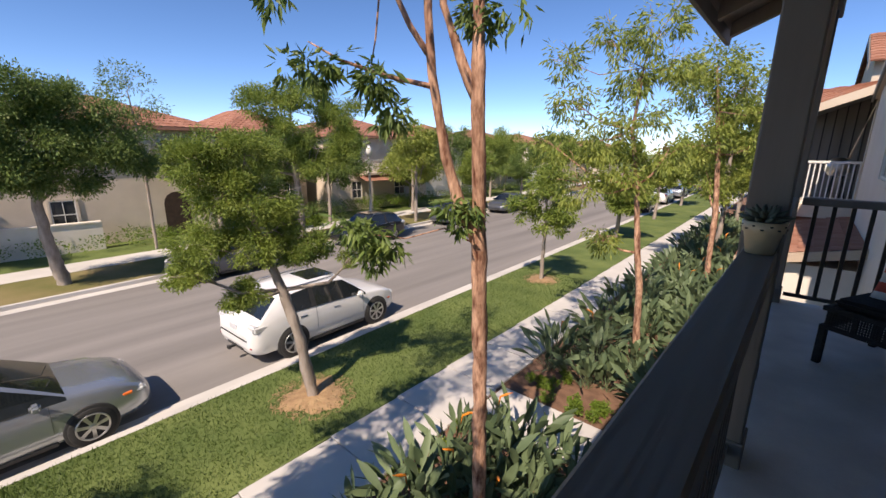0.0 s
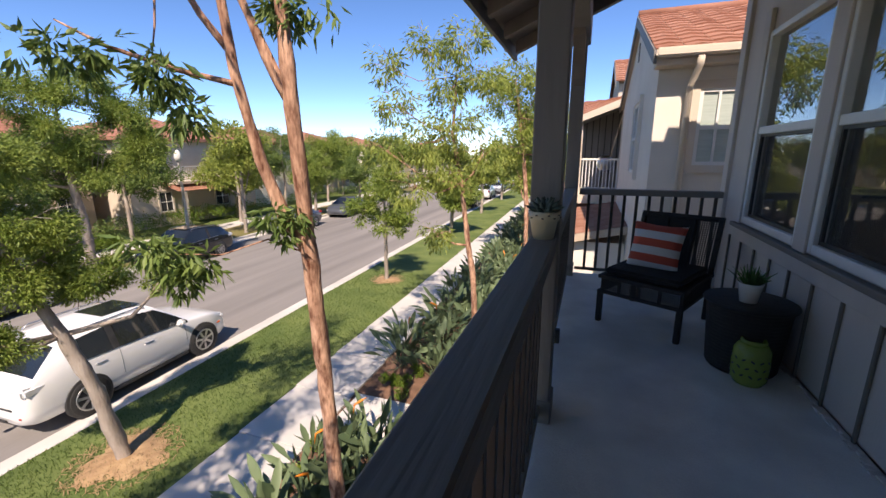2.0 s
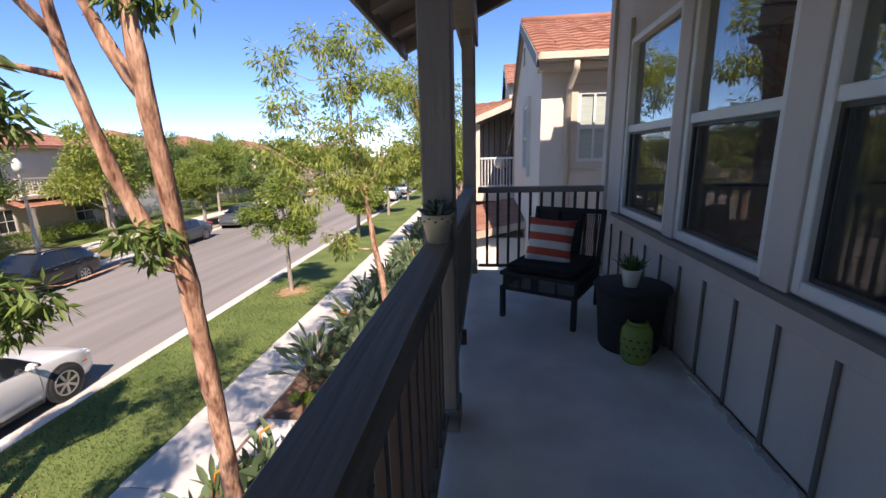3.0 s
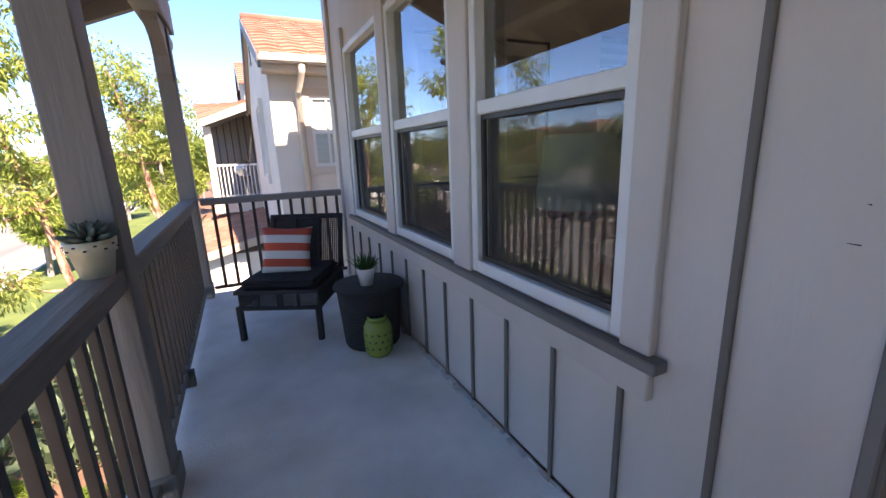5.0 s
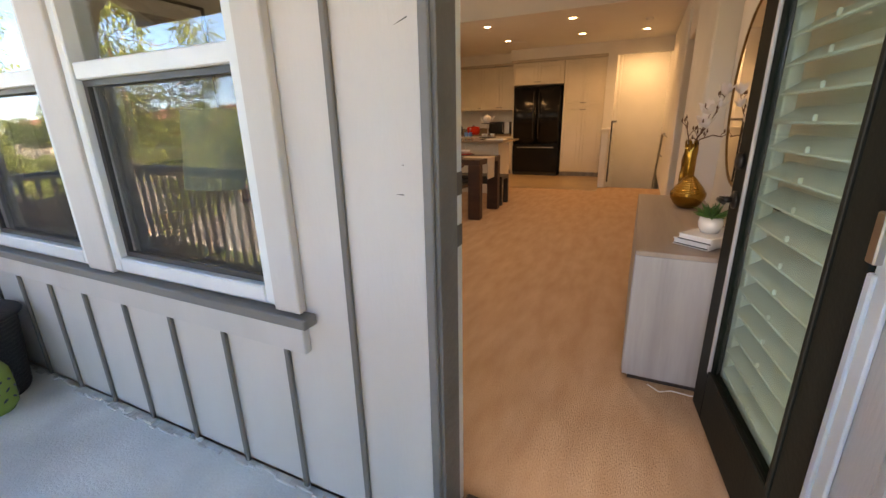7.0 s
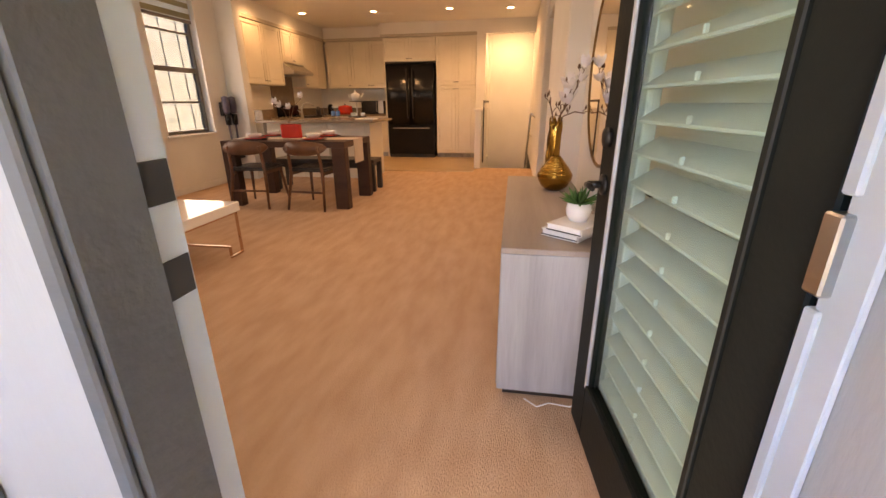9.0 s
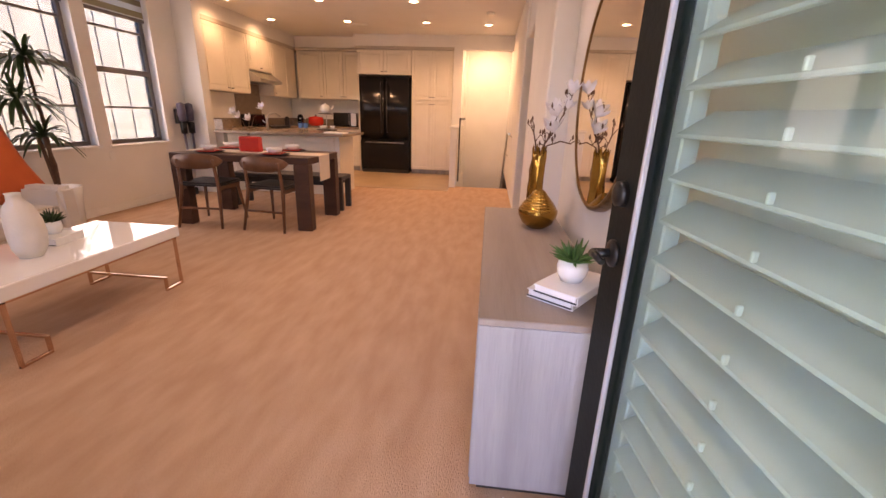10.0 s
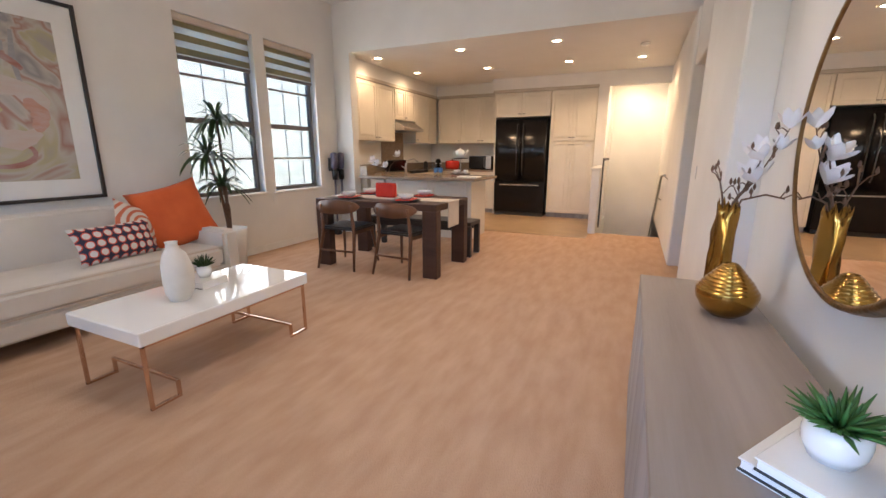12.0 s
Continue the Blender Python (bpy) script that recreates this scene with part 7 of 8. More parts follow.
# tall dracaena
pl = thing("dracaena", pose(5.05, 4.08, 0), "tall dracaena with three leafy heads in a white pot", "plant")
part("pot", lathe(bmesh.new(), [(0, 0), (0.13, 0), (0.15, 0.3), (0.17, 0.46), (0.155, 0.46), (0.145, 0.42), (0, 0.42)], 32), M_WHITEC, pl)
heads = [((0.0, 0.02, 1.60), 0.35), ((-0.20, -0.04, 1.24), 0.35), ((-0.10, -0.08, 0.93), 0.31)]
rnd = random.Random(9)
for i, (h, r) in enumerate(heads):
    h = Vector(h)
    o = Vector((0.03 * (i - 1), 0.02 * i, 0.42))
    part("stem", tube(bmesh.new(), [o, o.lerp(h, 0.5) + Vector((0.03, 0, 0)), h], [0.017, 0.015, 0.013], 8), M_TWIG, pl)
    b = bmesh.new()
    for k in range(40):
        a, e = rnd.uniform(0, 6.283), rnd.uniform(0.05, 1.25)
        d = Vector((math.cos(a) * math.cos(e), math.sin(a) * math.cos(e), math.sin(e)))
        l = r * rnd.uniform(0.85, 1.2)
        s = d.cross(Vector((0, 0, 1))).normalized()
        row = None
        for f in (0.0, 0.2, 0.4, 0.6, 0.8, 0.92, 1.0):
            p = h + d * (l * f) + Vector((0, 0, -0.62 * l * f ** 2.4 * (0.25 + math.cos(e))))
            wd = 0.017 * math.sin(math.pi * (0.12 + 0.86 * f)) ** 0.7 + 0.001
            now = [b.verts.new(p - s * wd), b.verts.new(p - Vector((0, 0, wd * 0.4))), b.verts.new(p + s * wd)]
            if row:
                for i_ in (0, 1):
                    b.faces.new((row[i_], row[i_ + 1], now[i_ + 1], now[i_])).smooth = True
            row = now
    part("leaf_head", b, M_PALM, pl)

# ---- inside: dining ----
dt = thing("dining_table", pose(5.6, 1.82, 0), "dark walnut dining table with slab legs", "table")
LX, LY = 0.86, 1.52
part("tabletop", boxes((0, 0, 0.70, LX, LY, 0.77), bev=0.005), M_WALNUT, dt)
for x in (0.0, LX - 0.11):
    for y in (0.0, LY - 0.16):
        part("leg", boxes((x, y, 0, x + 0.11, y + 0.16, 0.70), bev=0.005), M_WALNUT, dt)
be = thing("dining_bench", pose(6.62, 1.84, 0), "black dining bench beside the table", "bench")
part("seat", boxes((0, 0, 0.39, 0.36, 1.5, 0.44), bev=0.006), M_BLACKW, be)
part("apron", boxes((0.03, 0.08, 0.32, 0.05, 1.42, 0.389), (0.31, 0.08, 0.32, 0.33, 1.42, 0.389)), M_BLACKW, be)
for x in (0.0, 0.3):
    for y in (0.0, 1.43):
        part("leg", boxes((x, y, 0, x + 0.06, y + 0.07, 0.389), bev=0.004), M_BLACKW, be)


def dining_chair(m):
    c = thing("dining_chair", m, "brown wooden dining chair with a curved back and black seat", "chair", "chairs at the dining table")
    b = bmesh.new()
    box(b, -0.22, -0.235, 0.435, 0.23, 0.235, 0.475, bev=0.018, seg=2)
    part("seat", b, M_LEATHER, c, "black leather seat")
    part("seat_rail", boxes((-0.2, -0.21, 0.395, 0.21, -0.185, 0.434), (-0.2, 0.185, 0.395, 0.21, 0.21, 0.434), (0.18, -0.185, 0.395, 0.21, 0.185, 0.434)), M_CHERRY, c)
    for s in (-1, 1):
        part("back_leg", tube(bmesh.new(), [(-0.29, s * 0.235, 0), (-0.2, s * 0.2, 0.42), (-0.235, s * 0.19, 0.72)], [0.013, 0.021, 0.015], 10), M_CHERRY, c)
        part("front_leg", tube(bmesh.new(), [(0.25, s * 0.235, 0), (0.19, s * 0.19, 0.42)], [0.012, 0.02], 10), M_CHERRY, c)
    part("stretcher", tube(bmesh.new(), [(-0.25, -0.21, 0.21), (-0.25, 0.21, 0.21)], 0.012, 8), M_CHERRY, c)
    b = bmesh.new()
    n = 14
    rows = []
    for i in range(n + 1):
        u = 2 * i / n - 1
        hh = 0.075 * math.sqrt(max(0.02, 1 - abs(u) ** 3))
        x = -0.255 + 0.075 * u * u
        rows.append([b.verts.new((x - t + 0.012 * q, u * 0.27, 0.70 + q * hh)) for q, t in ((-1, 0), (1, 0), (1, 0.018), (-1, 0.018))])
    for p, q in zip(rows, rows[1:]):
        for k in range(4):
            b.faces.new((p[k], p[(k + 1) % 4], q[(k + 1) % 4], q[k])).smooth = k in (0, 2)
    b.faces.new(rows[0])
    b.faces.new(rows[-1][::-1])
    bmesh.ops.recalc_face_normals(b, faces=b.faces)
    part("backrest", b, M_CHERRY, c)
    return c


ch = dining_chair(pose(5.76, 3.02, 0, 0, 0, 4))
copy_thing(ch, pose(5.77, 2.27, 0, 0, 0, -5))
b = bmesh.new()
box(b, 5.86, 1.80, 0.7705, 6.16, 3.36, 0.7735)
box(b, 5.87, 1.805, 0.50, 6.15, 1.813, 0.7704)
single("table_runner", b, M_CLOTH, "beige linen runner hanging over the table's end", "runner")


def setting_place(x, y):
    t = thing("place_setting", pose(x, y, 0.774), "white bowl on a red napkin and a dark charger plate", "tableware", "place settings")
    part("charger", lathe(bmesh.new(), [(0, 0), (0.11, 0), (0.155, 0.012), (0.15, 0.015), (0.11, 0.006), (0, 0.006)], 32), M_BLACKW, t)
    part("napkin", turned(boxes((-0.12, -0.09, 0.0, 0.12, 0.09, 0.008), bev=0.003), pose(0, 0, 0.0125, 0, 0, 12)), M_RED, t)
    part("bowl", lathe(bmesh.new(), [(0, 0), (0.04, 0), (0.075, 0.02), (0.085, 0.05), (0.08, 0.05), (0.065, 0.02), (0, 0.008)], 32, (0, 0, 0.021)), M_WHITEC, t)


for x, y in ((5.78, 3.0), (5.78, 2.26), (6.28, 2.3), (6.28, 3.06)):
    setting_place(x, y)
fv = thing("red_flower_box", pose(6.02, 2.66, 0.7735), "red glazed block vase with white orchids on the dining table", "vase")
part("body", boxes((-0.04, -0.125, 0, 0.04, 0.125, 0.165), bev=0.015), M_RED, fv)
b = bmesh.new()
for k, (x, y, z) in enumerate([(0.0, 0.16, 0.40), (0.02, -0.0, 0.34), (-0.02, -0.19, 0.46), (0.0, 0.05, 0.26)]):
    tube(b, [(0, 0.01 * k, 0.15), (x * 0.3, y * 0.4, z * 0.8), (x, y, z)], [0.004, 0.003, 0.003], 5)
part("stems", b, M_TWIG, fv)
for x, y, z in [(0.0, 0.16, 0.40), (0.02, 0.0, 0.34), (-0.02, -0.19, 0.46), (0.02, 0.12, 0.36)]:
    f = bmesh.new()
    petal_flower(f, (x, y, z), 0.05, (-0.6, 0.1, 0.7))
    part("blossom", f, M_PETAL, fv)

# ---- inside: kitchen ----
def panel_door(parent, axis, a0, a1, z0, z1, face, knob=None, out=-1):
    """A raised-panel cabinet door; axis is the way it runs, face the plane it lies on, out the side it faces."""
    th = 0.02 * out
    def bx(bm, p0, p1, q0, q1, d0, d1, bev):
        d0, d1 = sorted((face + d0 * out, face + d1 * out))
        if axis == "y":
            box(bm, d0, p0, q0, d1, p1, q1, bev=bev)
        else:
            box(bm, p0, d0, q0, p1, d1, q1, bev=bev)
    b = bmesh.new()
    r = 0.055
    for p0, p1, q0, q1 in ((a0, a0 + r, z0, z1), (a1 - r, a1, z0, z1), (a0 + r, a1 - r, z0, z0 + r), (a0 + r, a1 - r, z1 - r, z1)):
        bx(b, p0, p1, q0, q1, 0.0, 0.02, 0.003)
    bx(b, a0 + r, a1 - r, z0 + r, z1 - r, 0.0, 0.010, 0.0)
    bx(b, a0 + r + 0.03, a1 - r - 0.03, z0 + r + 0.03, z1 - r - 0.03, 0.010, 0.017, 0.004)
    d = part("door", b, M_CAB, parent)
    if knob:
        c = bmesh.new()
        bx(c, knob[0] - 0.03, knob[0] + 0.03, knob[1] - 0.006, knob[1] + 0.006, 0.02, 0.042, 0.004)
        part("handle", c, M_BRONZE, d)
    return d


def cabinet(label, x0, y0, z0, x1, y1, z1):
    t = thing("kitchen_cabinet", pose(0, 0, 0), label, "cabinet", "kitchen cabinets")
    part("body", boxes((x0, y0, z0, x1, y1, z1), bev=0.002), M_CAB, t)
    return t


c = cabinet("tall cream pantry cabinet with raised-panel doors", 10.47, 0.81, 0.1, XB - 0.002, 1.655, 2.46)
part("toe_kick", boxes((10.52, 0.82, 0.006, XB - 0.01, 1.65, 0.1)), M_GREYOAK, c)
for a, b_, kx in ((0.815, 1.23, 1.2), (1.235, 1.65, 1.265)):
    panel_door(c, "y", a, b_, 0.11, 1.50, 10.47, (kx, 1.44))
    panel_door(c, "y", a, b_, 1.52, 2.45, 10.47, (kx, 1.58))
c = cabinet("cream cabinet above the refrigerator", 10.47, 1.66, 1.99, XB - 0.002, 2.80, 2.46)
for a, b_, kx in ((1.665, 2.225, 2.19), (2.235, 2.79, 2.27)):
    panel_door(c, "y", a, b_, 2.0, 2.45, 10.47, (kx, 2.05))
cabinet("cream side panel beside the refrigerator", 10.47, 2.77, 0.006, XB - 0.002, 2.80, 1.989)
c = cabinet("cream wall cabinets along the back wall", 10.82, 2.802, 1.49, XB - 0.002, 4.25, 2.46)
for a, b_, kx in ((2.81, 3.21, 3.18), (3.22, 3.66, 3.26), (3.67, 4.24, 3.72)):
    panel_door(c, "y", a, b_, 1.5, 2.45, 10.82, (kx, 1.55))
c = cabinet("cream wall cabinet beside the range hood", 7.72, 4.29, 1.49, 8.94, 4.598, 2.46)
for a, b_, kx in ((7.73, 8.33, 8.29), (8.34, 8.93, 8.38)):
    panel_door(c, "x", a, b_, 1.5, 2.45, 4.29, (kx, 1.55))
c = cabinet("cream short cabinet above the range hood", 8.945, 4.29, 1.90, 9.75, 4.598, 2.46)
for a, b_ in ((8.95, 9.345), (9.355, 9.745)):
    panel_door(c, "x", a, b_, 1.91, 2.45, 4.29, (9.35, 1.95))
c = cabinet("narrow cream corner wall cabinet", 9.755, 4.29, 1.49, 10.815, 4.598, 2.46)
panel_door(c, "x", 9.76, 10.4, 1.5, 2.45, 4.29, (9.82, 1.55))
single("cabinet_crown", boxes((10.44, 0.80, 2.461, XB, 2.83, 2.52), (10.78, 2.831, 2.461, XB, 4.26, 2.52), (7.70, 4.26, 2.461, XB, 4.598, 2.52), bev=0.006), M_CROWN, "cream crown moulding along the cabinet tops", "moulding")
setting("kitchen_soffit", boxes((10.46, 0.806, 2.521, XB, 2.86, ZC - 0.001), (10.80, 2.86, 2.521, XB, 4.27, ZC - 0.001), (7.72, 4.27, 2.521, XB, 4.598, ZC - 0.001)), M_WALL, "white soffit over the tall cabinets", "soffit")
hd = thing("range_hood", pose(8.95, 4.08, 1.7), "brushed steel range hood under the cabinet", "range hood")
part("body", prism(bmesh.new(), [(0.0, 0.0), (0.515, 0.0), (0.515, 0.19), (0.22, 0.19), (0.0, 0.05)], "x", 0.0, 0.79), M_STEEL, hd)
c = cabinet("cream base cabinets along the back wall", 10.53, 2.805, 0.1, XB - 0.002, 4.598, 0.89)
panel_door(c, "y", 2.81, 3.3, 0.11, 0.72, 10.53, (3.24, 0.66))
panel_door(c, "y", 2.81, 3.3, 0.735, 0.88, 10.53, (3.05, 0.80))
part("toe_kick", boxes((10.58, 2.81, 0.006, XB - 0.01, 4.59, 0.1)), M_GREYOAK, c)
cabinet("cream base cabinets along the side wall", 7.60, 4.02, 0.006, 10.525, 4.598, 0.89)
single("worktop", boxes((10.49, 2.805, 0.892, XB - 0.002, 4.598, 0.93), (7.57, 3.99, 0.892, 10.489, 4.598, 0.93), bev=0.003), M_STONE, "brown speckled granite worktop along two walls", "worktop")
single("backsplash", boxes((XB - 0.02, 2.805, 0.931, XB - 0.001, 4.577, 1.07), (7.57, 4.578, 0.931, 8.93, 4.599, 1.07), (8.93, 4.578, 0.931, 9.77, 4.599, 1.69), (9.77, 4.578, 0.931, XB - 0.02, 4.599, 1.07), bev=0.002), M_STONE, "brown granite backsplash, taller behind the range", "backsplash")
pn = thing("kitchen_peninsula", pose(0, 0, 0), "cream panelled kitchen peninsula with an overhanging granite top", "counter")
part("body", boxes((7.64, 2.22, 0.006, 8.28, 3.985, 0.89), bev=0.003), M_CAB, pn)
part("top", boxes((7.33, 2.06, 0.892, 8.36, 3.985, 0.93), bev=0.005), M_STONE, pn)
part("upstand", boxes((7.345, 3.84, 0.931, 7.56, 3.975, 1.08), bev=0.004), M_STONE, pn)
for a, b_ in ((2.30, 2.88), (2.93, 3.50), (3.55, 3.95)):
    panel_door(pn, "y", a, b_, 0.12, 0.86, 7.64)
fr = thing("refrigerator", pose(10.39, 1.69, 0.0), "black glossy refrigerator with two doors and a freezer drawer", "refrigerator")
part("body", boxes((0.07, 0.005, 0.03, 0.74, 1.06, 1.96), bev=0.006), M_BLACKG, fr)
for a, b_ in ((0.006, 0.527), (0.533, 1.054)):
    db = bmesh.new()
    prism(db, [(0.066, a)] + [(0.03 - 0.035 * math.sin(math.pi * (0.06 + 0.88 * q / 10)) ** 0.6, a + (b_ - a) * q / 10) for q in range(11)] + [(0.066, b_)], "z", 0.72, 1.95)
    for f in db.faces:
        f.smooth = abs(f.normal.z) < 0.5
    d = part("door", db, M_BLACKG, fr)
    y = 0.47 if a < 0.2 else 0.59
    part("handle", tube(bmesh.new(), [(0.0, y, 0.85), (-0.045, y, 0.9), (-0.05, y, 1.35), (-0.045, y, 1.8), (0.0, y, 1.85)], 0.010, 8), M_BLACK, d)
d = part("drawer", box(bmesh.new(), 0.0, 0.006, 0.08, 0.066, 1.054, 0.705, bev=0.02, seg=3), M_BLACKG, fr)
part("handle", tube(bmesh.new(), [(0.0, 0.12, 0.64), (-0.045, 0.15, 0.645), (-0.05, 0.53, 0.645), (-0.045, 0.9, 0.645), (0.0, 0.94, 0.64)], 0.011, 8), M_STEEL, d)
part("plinth", boxes((0.03, 0.02, 0.006, 0.7, 1.04, 0.078)), M_BLACK, fr)
mw = thing("microwave", pose(10.62, 2.9, 0.93), "black countertop microwave oven", "microwave")
part("body", boxes((0.02, 0, 0.01, 0.4, 0.52, 0.29), bev=0.008), M_BLACKG, mw)
part("door", boxes((0.0, 0.13, 0.02, 0.019, 0.515, 0.285), bev=0.004), M_BLACKG, mw)
part("handle", tube(bmesh.new(), [(0.0, 0.15, 0.05), (-0.03, 0.15, 0.06), (-0.03, 0.15, 0.25), (0.0, 0.15, 0.26)], 0.008, 6), M_STEEL, mw)
part("control_panel", boxes((0.002, 0.005, 0.02, 0.018, 0.125, 0.285)), M_STEEL, mw)
tp = thing("red_cooking_pot", pose(10.72, 3.85, 0.93), "round red enamel pot on the worktop", "pot")
part("body", lathe(bmesh.new(), [(0, 0), (0.13, 0), (0.16, 0.05), (0.16, 0.16), (0.15, 0.18), (0, 0.2)], 28), M_RED, tp)
part("lid_knob", lathe(bmesh.new(), [(0.012, 0.2), (0.025, 0.22), (0.0, 0.235)], 12), M_BLACK, tp)
cs = thing("tiered_stand", pose(8.02, 2.55, 0.93), "two-tier serving stand with white cups", "serving stand")
part("pole", tube(bmesh.new(), [(0, 0, 0), (0, 0, 0.30)], 0.007, 8), M_STEEL, cs)
part("tray", lathe(bmesh.new(), [(0, 0.02), (0.15, 0.02), (0.16, 0.035), (0, 0.028)], 28), M_BLACKW, cs)
part("tray", lathe(bmesh.new(), [(0, 0.26), (0.11, 0.26), (0.12, 0.275), (0, 0.268)], 28), M_BLACKW, cs)
for x, y in ((0.06, 0.06), (-0.07, 0.05), (0.0, -0.09)):
    part("cup", lathe(bmesh.new(), [(0, 0), (0.025, 0), (0.04, 0.055), (0.036, 0.055), (0.022, 0.008), (0, 0.008)], 20, (x, y, 0.036)), M_WHITEC, cs)
te = thing("teapot", pose(8.02, 2.56, 1.206), "white ceramic teapot on the serving stand", "teapot")
part("body", lathe(bmesh.new(), [(0, 0), (0.05, 0), (0.075, 0.05), (0.065, 0.105), (0.03, 0.125), (0.012, 0.13), (0.014, 0.15), (0, 0.155)], 28), M_WHITEC, te)
part("spout", tube(bmesh.new(), [(0, -0.06, 0.05), (0, -0.11, 0.08), (0, -0.13, 0.12)], [0.018, 0.013, 0.009], 8), M_WHITEC, te)
part("handle", tube(bmesh.new(), [(0, 0.06, 0.1), (0, 0.115, 0.105), (0, 0.12, 0.05), (0, 0.07, 0.035)], 0.008, 8), M_WHITEC, te)
M_BLUE = surf("blue_label", (0.05, 0.16, 0.4), (0.1, 0.25, 0.5), 20, 0.4, 0.0, 40)
M_CLEAR = gloss_pane("clear_plastic", (0.85, 0.9, 0.95), 1.0)
for y in (2.84, 2.92):
    wb = thing("water_bottle", pose(7.9, y, 0.93), "small clear water bottle with a blue label", "bottle", "water bottles")
    part("body", lathe(bmesh.new(), [(0, 0), (0.03, 0), (0.032, 0.06), (0.03, 0.13), (0.013, 0.165), (0.013, 0.18), (0, 0.18)], 18), M_CLEAR, wb)
    part("label", lathe(bmesh.new(), [(0.033, 0.05), (0.033, 0.12)], 18, close=False), M_BLUE, wb)
    part("cap", lathe(bmesh.new(), [(0, 0.181), (0.014, 0.181), (0.014, 0.195), (0, 0.195)], 14), M_WHITEC, wb)
fa = thing("kitchen_faucet", pose(8.0, 3.52, 0.93), "brushed steel gooseneck kitchen faucet", "faucet")
part("spout", tube(bmesh.new(), [(0, 0, 0), (0, 0, 0.16), (0.03, -0.03, 0.23), (0.09, -0.1, 0.25), (0.14, -0.16, 0.2)], [0.02, 0.016, 0.013, 0.013, 0.014], 10), M_STEEL, fa)
part("lever", tube(bmesh.new(), [(0, 0.02, 0.1), (0, 0.08, 0.14)], [0.009, 0.006], 8), M_STEEL, fa)
single("paper_stack", boxes((7.55, 2.12, 0.9305, 7.78, 2.42, 0.945), bev=0.002), M_PAPER, "small stack of white papers on the peninsula", "papers")
kb = thing("dark_canisters", pose(10.7, 4.2, 0.93), "dark jars in the worktop corner", "jar")
part("jar", lathe(bmesh.new(), [(0, 0), (0.06, 0), (0.065, 0.18), (0.04, 0.22), (0, 0.23)], 18), M_BLACKG, kb)
part("jar", lathe(bmesh.new(), [(0, 0), (0.05, 0), (0.05, 0.14), (0.03, 0.17), (0, 0.18)], 18, (-0.4, 0.12, 0)), M_BLACKW, kb)
rg = thing("cooking_range", pose(8.97, 3.97, 0), "black cooking range below the hood", "stove")
part("body", boxes((0, 0, 0.89, 0.76, 0.58, 0.945), bev=0.006), M_BLACKG, rg)
part("control_back", boxes((0, 0.52, 0.946, 0.76, 0.58, 1.14), bev=0.006), M_BLACKG, rg)
# cordless vacuum cleaners by the wall end
M_VAC = surf("purple_grey_plastic", (0.06, 0.05, 0.09), (0.12, 0.11, 0.15), 10, 0.35, 0.0, 40)
for k in range(2):
    vc = thing("cordless_vacuum", pose(7.17 + 0.16 * k, YL - 0.10, 0.0), "grey and purple cordless vacuum hung on the wall", "vacuum", "wall vacuums")
    part("motor", lathe(bmesh.new(), [(0, 1.03), (0.045, 1.04), (0.055, 1.15), (0.05, 1.27), (0, 1.29)], 18), M_VAC, vc)
    part("bin", lathe(bmesh.new(), [(0, 0.86), (0.04, 0.87), (0.045, 1.02), (0, 1.03)], 18), M_BLACKG, vc)
    part("wand", tube(bmesh.new(), [(0, 0, 0.88), (0, 0.0, 0.10 + 0.35 * k)], 0.016, 8), M_VAC, vc)
    part("floor_head", boxes((-0.05, -0.05, 0.0 + 0.35 * k, 0.05, 0.06, 0.10 + 0.35 * k), bev=0.012), M_BLACK, vc)
    part("wall_dock", boxes((-0.03, 0.05, 1.0, 0.03, 0.099, 1.2), bev=0.006), M_BLACK, vc)
# small fittings on the kitchen ceiling and the balcony wall
single("smoke_detector", lathe(bmesh.new(), [(0, -0.035), (0.045, -0.034), (0.058, -0.02), (0.06, -0.001), (0, -0.001)], 24), M_TRIM, "small white smoke detector on the kitchen ceiling", "smoke detector", pose(8.63, 0.10, ZC))
cv = thing("ceiling_vent", pose(9.55, 2.45, ZC), "white slatted air vent in the kitchen ceiling", "vent")
part("frame", boxes((-0.09, -0.16, -0.008, 0.09, -0.14, -0.001), (-0.09, 0.14, -0.008, 0.09, 0.16, -0.001), (-0.09, -0.14, -0.008, -0.07, 0.14, -0.001), (0.07, -0.14, -0.008, 0.09, 0.14, -0.001), bev=0.002), M_TRIM, cv)
for k in range(6):
    part("slat", boxes((-0.06 + 0.023 * k, -0.139, -0.007, -0.046 + 0.023 * k, 0.139, -0.002)), M_TRIM, cv)
ob_ = thing("outdoor_outlet", pose(XW - 0.001, 3.52, 0.34), "grey weatherproof outlet cover low on the balcony wall", "outlet")
part("plate", boxes((-0.012, -0.04, -0.06, 0, 0.04, 0.06), bev=0.003), M_CASING, ob_)
part("flap", boxes((-0.022, -0.03, -0.045, -0.0125, 0.03, 0.045), bev=0.003), M_BATTEN, ob_)
